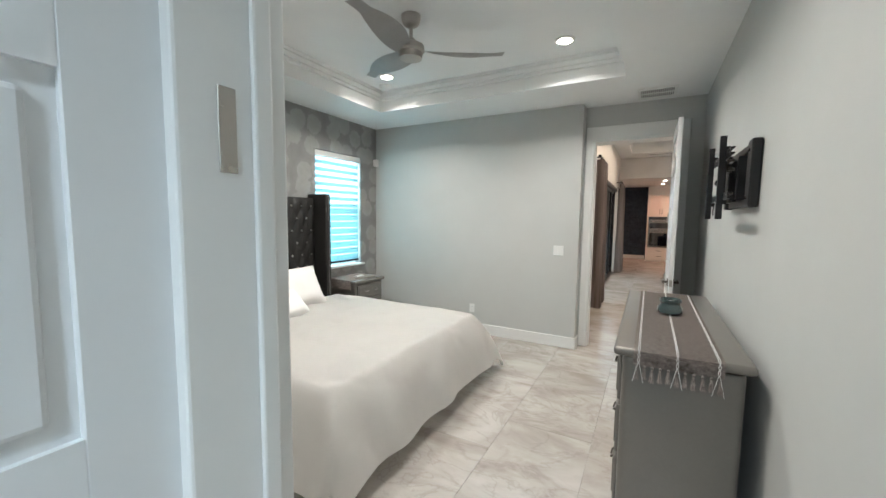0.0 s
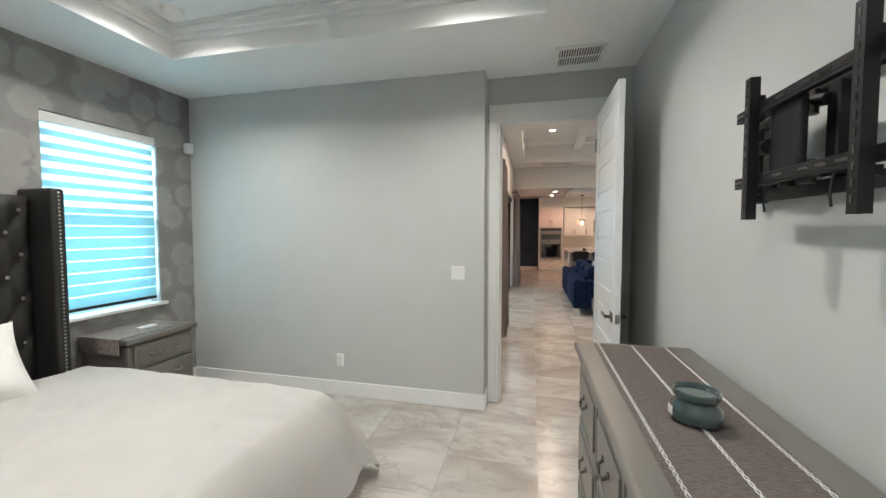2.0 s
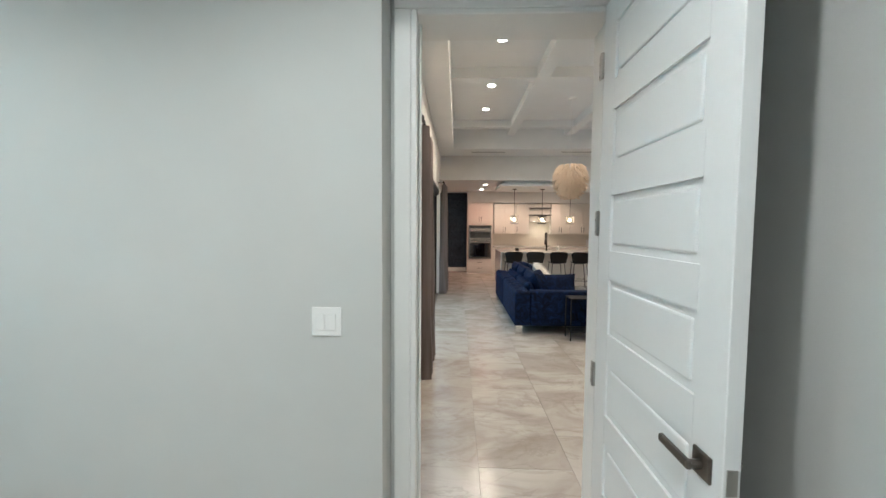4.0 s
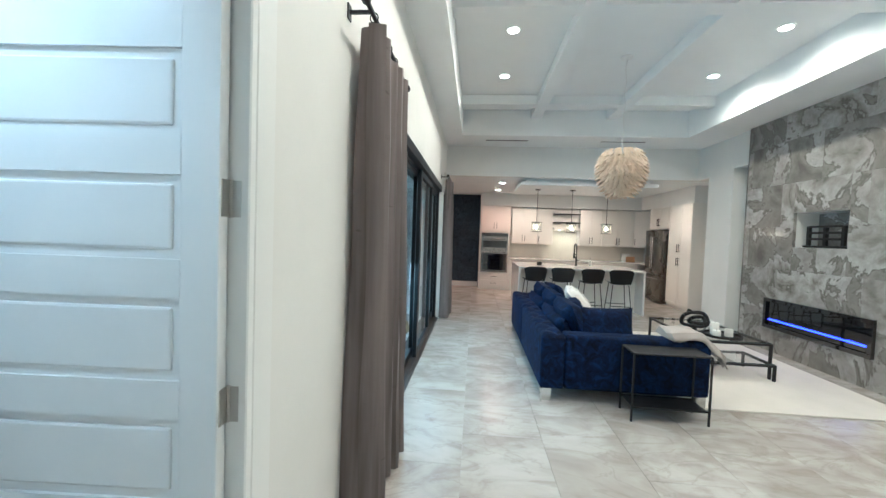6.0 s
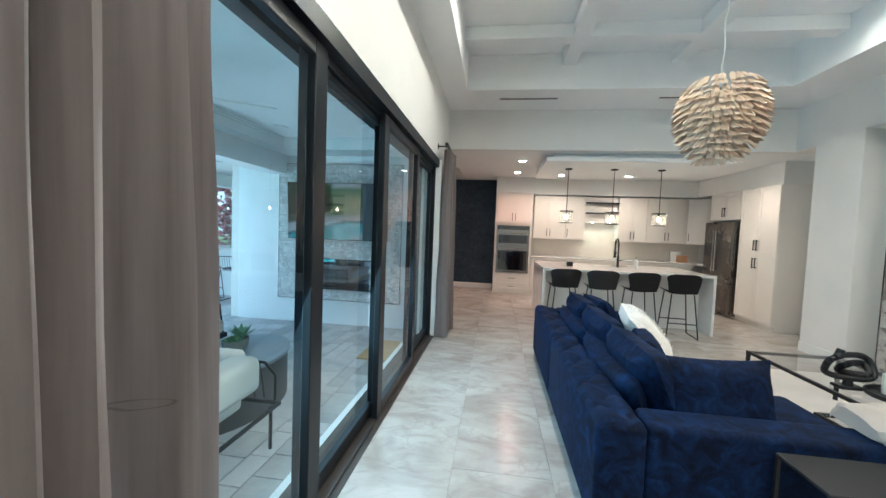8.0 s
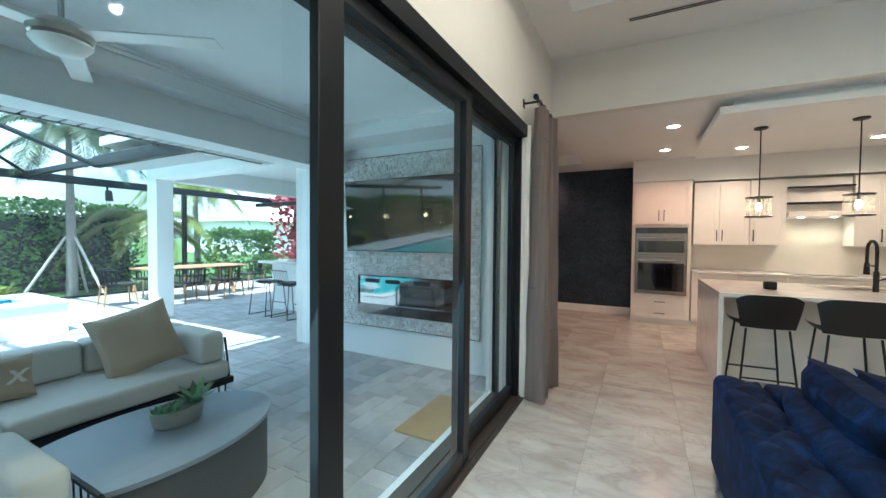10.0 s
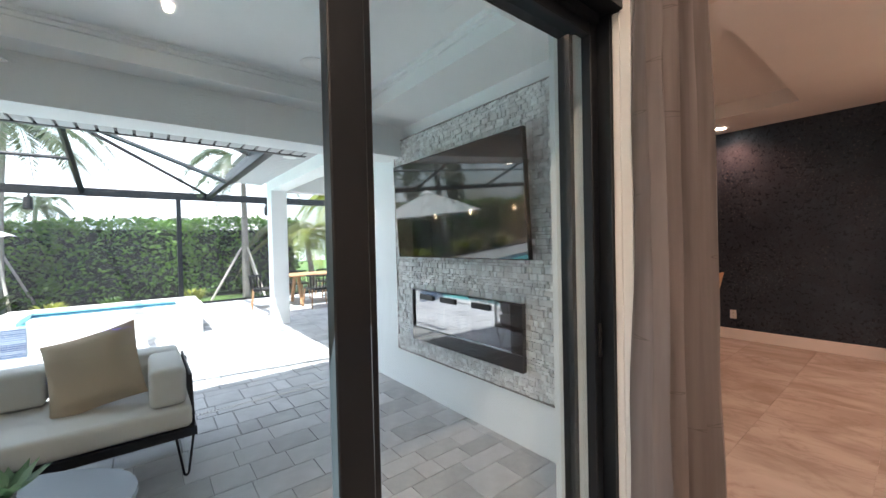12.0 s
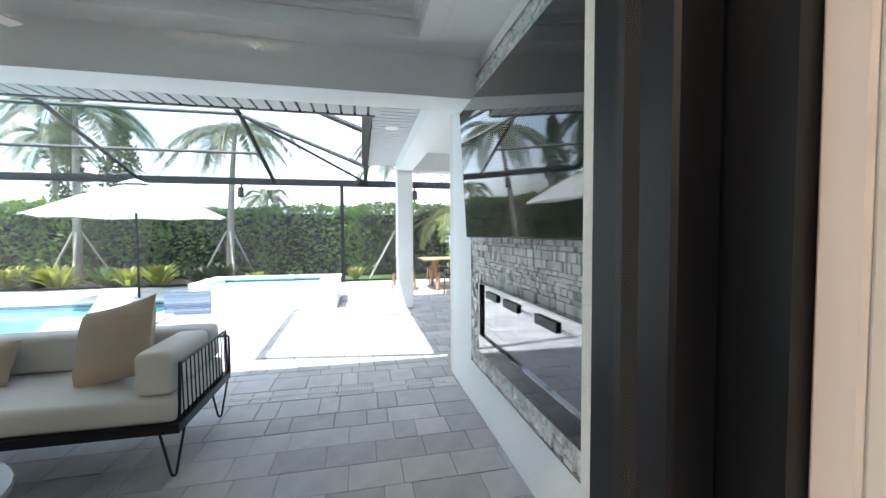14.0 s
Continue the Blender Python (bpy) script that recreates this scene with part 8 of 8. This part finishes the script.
def palm(x, y, h, n, length, seed, label, leafmat="palm", braces=False, r0=0.10):
    rnd_ = random.Random(seed)
    t = thing("palm_tree", (x, y, G), label, "palm tree", "palms")
    bm = bmesh.new()
    lean = (rnd_.uniform(-0.25, 0.25), rnd_.uniform(-0.25, 0.25))
    prof = [(x + lean[0] * (k / 8) ** 2, y + lean[1] * (k / 8) ** 2, G + h * k / 8) for k in range(9)]
    for k in range(8):
        tube(bm, prof[k], prof[k + 1], r0 * (1.2 - 0.6 * k / 8), 10, r0 * (1.2 - 0.6 * (k + 1) / 8))
    part("trunk", bm, "bark", t, "", True)
    V, F = [], []
    top = Vector(prof[-1])
    for k in range(n):
        a = 2 * math.pi * k / n + rnd_.uniform(-0.2, 0.2)
        rise = rnd_.uniform(0.1, 1.15)
        L = length * rnd_.uniform(0.8, 1.1)
        pts = []
        for q in range(15):
            u = q / 14
            pts.append(top + Vector((math.cos(a) * L * u * (1 - 0.15 * u), math.sin(a) * L * u * (1 - 0.15 * u), L * (rise * u - (0.75 + 0.6 * rise) * u * u))))
        for q in range(14):
            d = (pts[q + 1] - pts[q]).normalized()
            s = d.cross(Vector((0, 0, 1))).normalized()
            base = len(V)
            V += [tuple(pts[q] + s * 0.012), tuple(pts[q] - s * 0.012), tuple(pts[q + 1] - s * 0.01), tuple(pts[q + 1] + s * 0.01)]
            F.append((base, base + 1, base + 2, base + 3))
            for sub in (0.0, 0.17, 0.33, 0.5, 0.67, 0.83):
                p0 = pts[q].lerp(pts[q + 1], sub)
                u = (q + sub) / 14
                ll = L * 0.24 * math.sin(math.pi * (0.12 + 0.85 * u)) ** 0.7
                for sg in (-1, 1):
                    tip = p0 + (s * sg * 0.8 + d * 0.55 + Vector((0, 0, -0.35 + rnd_.uniform(-0.15, 0.15)))).normalized() * ll
                    base = len(V)
                    mid = p0.lerp(tip, 0.4)
                    wv = d * (ll * 0.03 + 0.006)
                    V += [tuple(p0), tuple(mid + wv), tuple(tip), tuple(mid - wv)]
                    F.append((base, base + 1, base + 2, base + 3))
    me_ = bpy.data.meshes.new("crown")
    me_.from_pydata([(a - x, b - y, c - G) for a, b, c in V], [], F)
    me_.materials.append(M[leafmat])
    new("crown", me_).parent = t
    if braces:
        for a in (0.4, 2.5, 4.6):
            part("brace", tube(bmesh.new(), (x + 0.9 * math.cos(a), y + 0.9 * math.sin(a), G), (x + 0.1 * math.cos(a), y + 0.1 * math.sin(a), G + 1.5), 0.03, 6), "bracewood", t, "pale timber brace")


palm(-12.9, 8.2, 4.6, 12, 2.5, 1, "tall feather palm propped with timber braces", braces=True)
palm(-12.9, 4.3, 4.9, 12, 2.4, 2, "tall feather palm propped with timber braces", braces=True)
palm(-12.2, 13.2, 4.0, 14, 2.1, 3, "feather palm propped with timber braces", braces=True)
palm(-12.6, 15.3, 1.9, 14, 2.3, 4, "young yellow-green palm beside the hedge", "yellowpalm")
palm(-13.4, 16.9, 3.1, 13, 2.2, 9, "yellow-green palm beyond the outdoor dining", "yellowpalm")
palm(-19, 7.8, 3.1, 14, 1.6, 5, "small palm beyond the hedge")
palm(-20, 11.5, 2.6, 14, 1.6, 6, "small palm beyond the hedge")
palm(-18, 0.5, 5.2, 14, 2.2, 7, "tall palm beyond the hedge")


def rosette(x, y, r, n, material, seed, label):
    rnd_ = random.Random(seed)
    bm = bmesh.new()
    for k in range(n):
        a, up = rnd_.uniform(0, 6.28), rnd_.uniform(0.5, 2.4)
        d = Vector((math.cos(a), math.sin(a), up)).normalized()
        s = Vector((-math.sin(a), math.cos(a), 0)) * r * 0.065
        b = Vector((x, y, G))
        p = [b + d * r * q + Vector((0, 0, -0.22 * r * q ** 3)) for q in (0.05, 0.5, 0.8, 1.05)]
        vs = [bm.verts.new(p[0] - s * 0.6), bm.verts.new(p[0] + s * 0.6), bm.verts.new(p[1] + s), bm.verts.new(p[2] + s * 0.7), bm.verts.new(p[3]), bm.verts.new(p[2] - s * 0.7), bm.verts.new(p[1] - s)]
        bm.faces.new((vs[0], vs[1], vs[2], vs[6]))
        bm.faces.new((vs[6], vs[2], vs[3], vs[5]))
        bm.faces.new((vs[5], vs[3], vs[4]))
    ob_ = new("bromeliad", mesh_of("bromeliad", bm, material))
    tagged(ob_, label, "plant", "bed plants")


for k, (y, r, mt) in enumerate(((3.2, 0.9, "yellowleaf"), (4.0, 0.8, "palm"), (4.6, 0.95, "yellowleaf"), (5.3, 0.8, "hedge"), (6.0, 0.8, "yellowleaf"), (6.8, 0.95, "yellowleaf"), (7.6, 0.7, "palm"), (8.2, 0.9, "palm"), (9.2, 0.55, "yellowleaf"), (10.2, 0.5, "hedge"), (11.9, 0.6, "yellowleaf"), (2.4, 0.9, "palm"), (1.4, 0.9, "yellowleaf"))):
    rosette(-12.2 + 0.25 * (k % 3), y, r, 46, mt, 20 + k, "spiky yellow-green bromeliad in the planting bed" if mt == "yellowleaf" else "spiky green plant in the planting bed")
struct("planting_bed", boxes((-13.5, -11.8, -4, 9.4, G - 0.02, G + 0.03)), "soil", "dark mulch planting bed along the hedge", "planting bed")

# far trees and houses
for k, (x, y, h) in enumerate(((-40, -9, 12), (-43, -15, 13), (-41, -21, 12))):
    t = thing("far_tree", (x, y, G), "tall feathery tree far beyond the hedge", "tree", "far trees")
    part("trunk", tube(bmesh.new(), (x, y, G), (x, y, h * 0.8), 0.22, 8, 0.06), "bark", t)
    rr = np.random.RandomState(40 + k)
    V, F = [], []
    for _ in range(2600):
        u = rr.rand() ** 0.8
        R = (0.3 + 1.5 * math.sin(math.pi * (0.12 + 0.85 * u))) * (0.5 + 0.5 * rr.rand()) * (0.75 + 0.35 * noise.noise(Vector((u * 6, k, 0))))
        a = rr.rand() * 6.283
        b = np.array([x + R * math.cos(a), y + R * math.sin(a), G + 1.6 + u * (h - 1.4)])
        d = rr.randn(3) * 0.28
        s = rr.randn(3) * 0.07
        q = len(V)
        V += [tuple(b - [x, y, G]), tuple(b + d * 0.5 + s - [x, y, G]), tuple(b + d - [x, y, G]), tuple(b + d * 0.5 - s - [x, y, G])]
        F.append((q, q + 1, q + 2, q + 3))
    me = bpy.data.meshes.new("crown")
    me.from_pydata(V, [], F)
    me.materials.append(M["palm"])
    new("crown", me).parent = t
for cx, cy, w_, d_, lb in ((-44, 18, 9, 16, "white neighbouring house with a pale hip roof"), (-36, 40, 10, 18, "white neighbouring house with a pale hip roof")):
    t = thing("house", (cx, cy, G), lb, "house", "neighbouring houses")
    part("wall", boxes((cx - w_ / 2, cx + w_ / 2, cy - d_ / 2, cy + d_ / 2, G, 2.9)), "stucco", t)
    bm = bmesh.new()
    e = 0.6
    b = [bm.verts.new(p) for p in ((cx - w_ / 2 - e, cy - d_ / 2 - e, 2.9), (cx + w_ / 2 + e, cy - d_ / 2 - e, 2.9), (cx + w_ / 2 + e, cy + d_ / 2 + e, 2.9), (cx - w_ / 2 - e, cy + d_ / 2 + e, 2.9))]
    r_ = [bm.verts.new((cx, cy - d_ / 2 + w_ / 2, 5.0)), bm.verts.new((cx, cy + d_ / 2 - w_ / 2, 5.0))]
    bm.faces.new(b[::-1])
    bm.faces.new((b[0], b[1], r_[0]))
    bm.faces.new((b[1], b[2], r_[1], r_[0]))
    bm.faces.new((b[2], b[3], r_[1]))
    bm.faces.new((b[3], b[0], r_[0], r_[1]))
    part("roof", bm, "roof", t)
    for k in range(4):
        y = cy - d_ / 2 + 1.6 + k * (d_ - 3) / 3
        wn_ = part("window", boxes((cx + w_ / 2, cx + w_ / 2 + 0.05, y - 0.7, y + 0.7, 0.9, 2.2)), "trim", t)
        part("pane", boxes((cx + w_ / 2 + 0.051, cx + w_ / 2 + 0.06, y - 0.62, y + 0.62, 0.98, 2.12)), "blackglass", wn_)

# ---- floor tiles
TW, TL, J = 0.6, 1.2, 0.0012
AREAS = [(BED_X0, BED_X1, -2.2, GREAT_Y0), (LEFT + 0.0, RIGHT + 0.38, GREAT_Y0, 13.1), (-3.88, 5.4, 13.1, BACK_Y), (LEFT - 1.5, LEFT, GREAT_Y0, 7.0)]
plain = {}
for X0_, X1_, Y0_, Y1_ in AREAS:
    i = math.floor((X0_ + 0.02) / TW)
    while i * TW + 0.02 < X1_:
        off = (i % 3) * TL / 3
        j = math.floor((Y0_ - off) / TL)
        while j * TL + off < Y1_:
            a0, a1 = max(X0_, i * TW + 0.02), min(X1_, (i + 1) * TW + 0.02)
            b0, b1 = max(Y0_, j * TL + off), min(Y1_, (j + 1) * TL + off)
            if a1 - a0 > 0.01 and b1 - b0 > 0.01:
                key = (round(a1 - a0, 3), round(b1 - b0, 3))
                if key not in plain:
                    bm = boxes((J, key[0] - J, J, key[1] - J, -0.01, 0.0))
                    plain[key] = mesh_of("tile", bm, "tile")
                ob = new("tile", plain[key])
                ob.parent, ob.location = FLOOR, (a0, b0, 0)
            j += 1
        i += 1

# ---- pavers
rnd = random.Random(12)
rest_v, rest_f, count = [], [], 0
shared = {}


def paver_row(x, wx, ya, yb):
    global count
    y = ya - rnd.choice((0, 0.1, 0.2))
    while y < yb:
        ln = rnd.choice((0.15, 0.23, 0.30, 0.30, 0.38))
        y0_, y1_ = max(ya, y), min(yb, y + ln)
        y += ln
        if y1_ - y0_ < 0.03:
            continue
        if SA[0] < x < SA[1] - 0.1 and SA[2] < y0_ < SA[3]:
            continue
        dz = rnd.uniform(-0.0015, 0.0015)
        if x > -3.3 and y0_ > 9.9 and count < 300:
            key = (round(wx, 3), round(y1_ - y0_, 2))
            if key not in shared:
                bm = boxes((0.0015, key[0] - 0.0015, 0.0015, key[1] - 0.0015, -0.03, 0.0), bevel=0.003)
                shared[key] = mesh_of("paver", bm, "paver")
            ob_ = new("paver", shared[key])
            ob_.parent, ob_.location = PAVE, (x, y0_, LAN_Z + dz)
            count += 1
        else:
            k = len(rest_v)
            g_, e_ = 0.0015, 0.004
            x0_, x1_ = x + g_, x + wx - g_
            a, b, zt, zb = y0_ + g_, y1_ - g_, LAN_Z + dz, LAN_Z - 0.03
            rest_v.extend([(x0_, a, zb), (x1_, a, zb), (x1_, b, zb), (x0_, b, zb), (x0_ + e_, a + e_, zt), (x1_ - e_, a + e_, zt), (x1_ - e_, b - e_, zt), (x0_ + e_, b - e_, zt)])
            rest_f.extend([(k + 4, k + 5, k + 6, k + 7), (k, k + 1, k + 5, k + 4), (k + 1, k + 2, k + 6, k + 5), (k + 2, k + 3, k + 7, k + 6), (k + 3, k, k + 4, k + 7)])


x = -0.88
while x > -11.5:
    wx = rnd.choice((0.15, 0.23, 0.23, 0.30))
    x -= wx
    spans = [(7.0, 12.93)] if x > -3.88 else [(-4.0, 19.8)]
    if PX0 - 0.3 < x + wx and x < PX1 + 0.3 and x < -3.88:
        spans = [(PYb + 0.3, 19.8)]
    for ya, yb in spans:
        paver_row(x, wx, ya, yb)
me = bpy.data.meshes.new("pavers")
me.from_pydata(rest_v, [], rest_f)
me.materials.append(M["paver_mix"])
ob = tagged(new("pavers", me), "grey rectangular pavers", kind="stuff")
ob.parent = PAVE
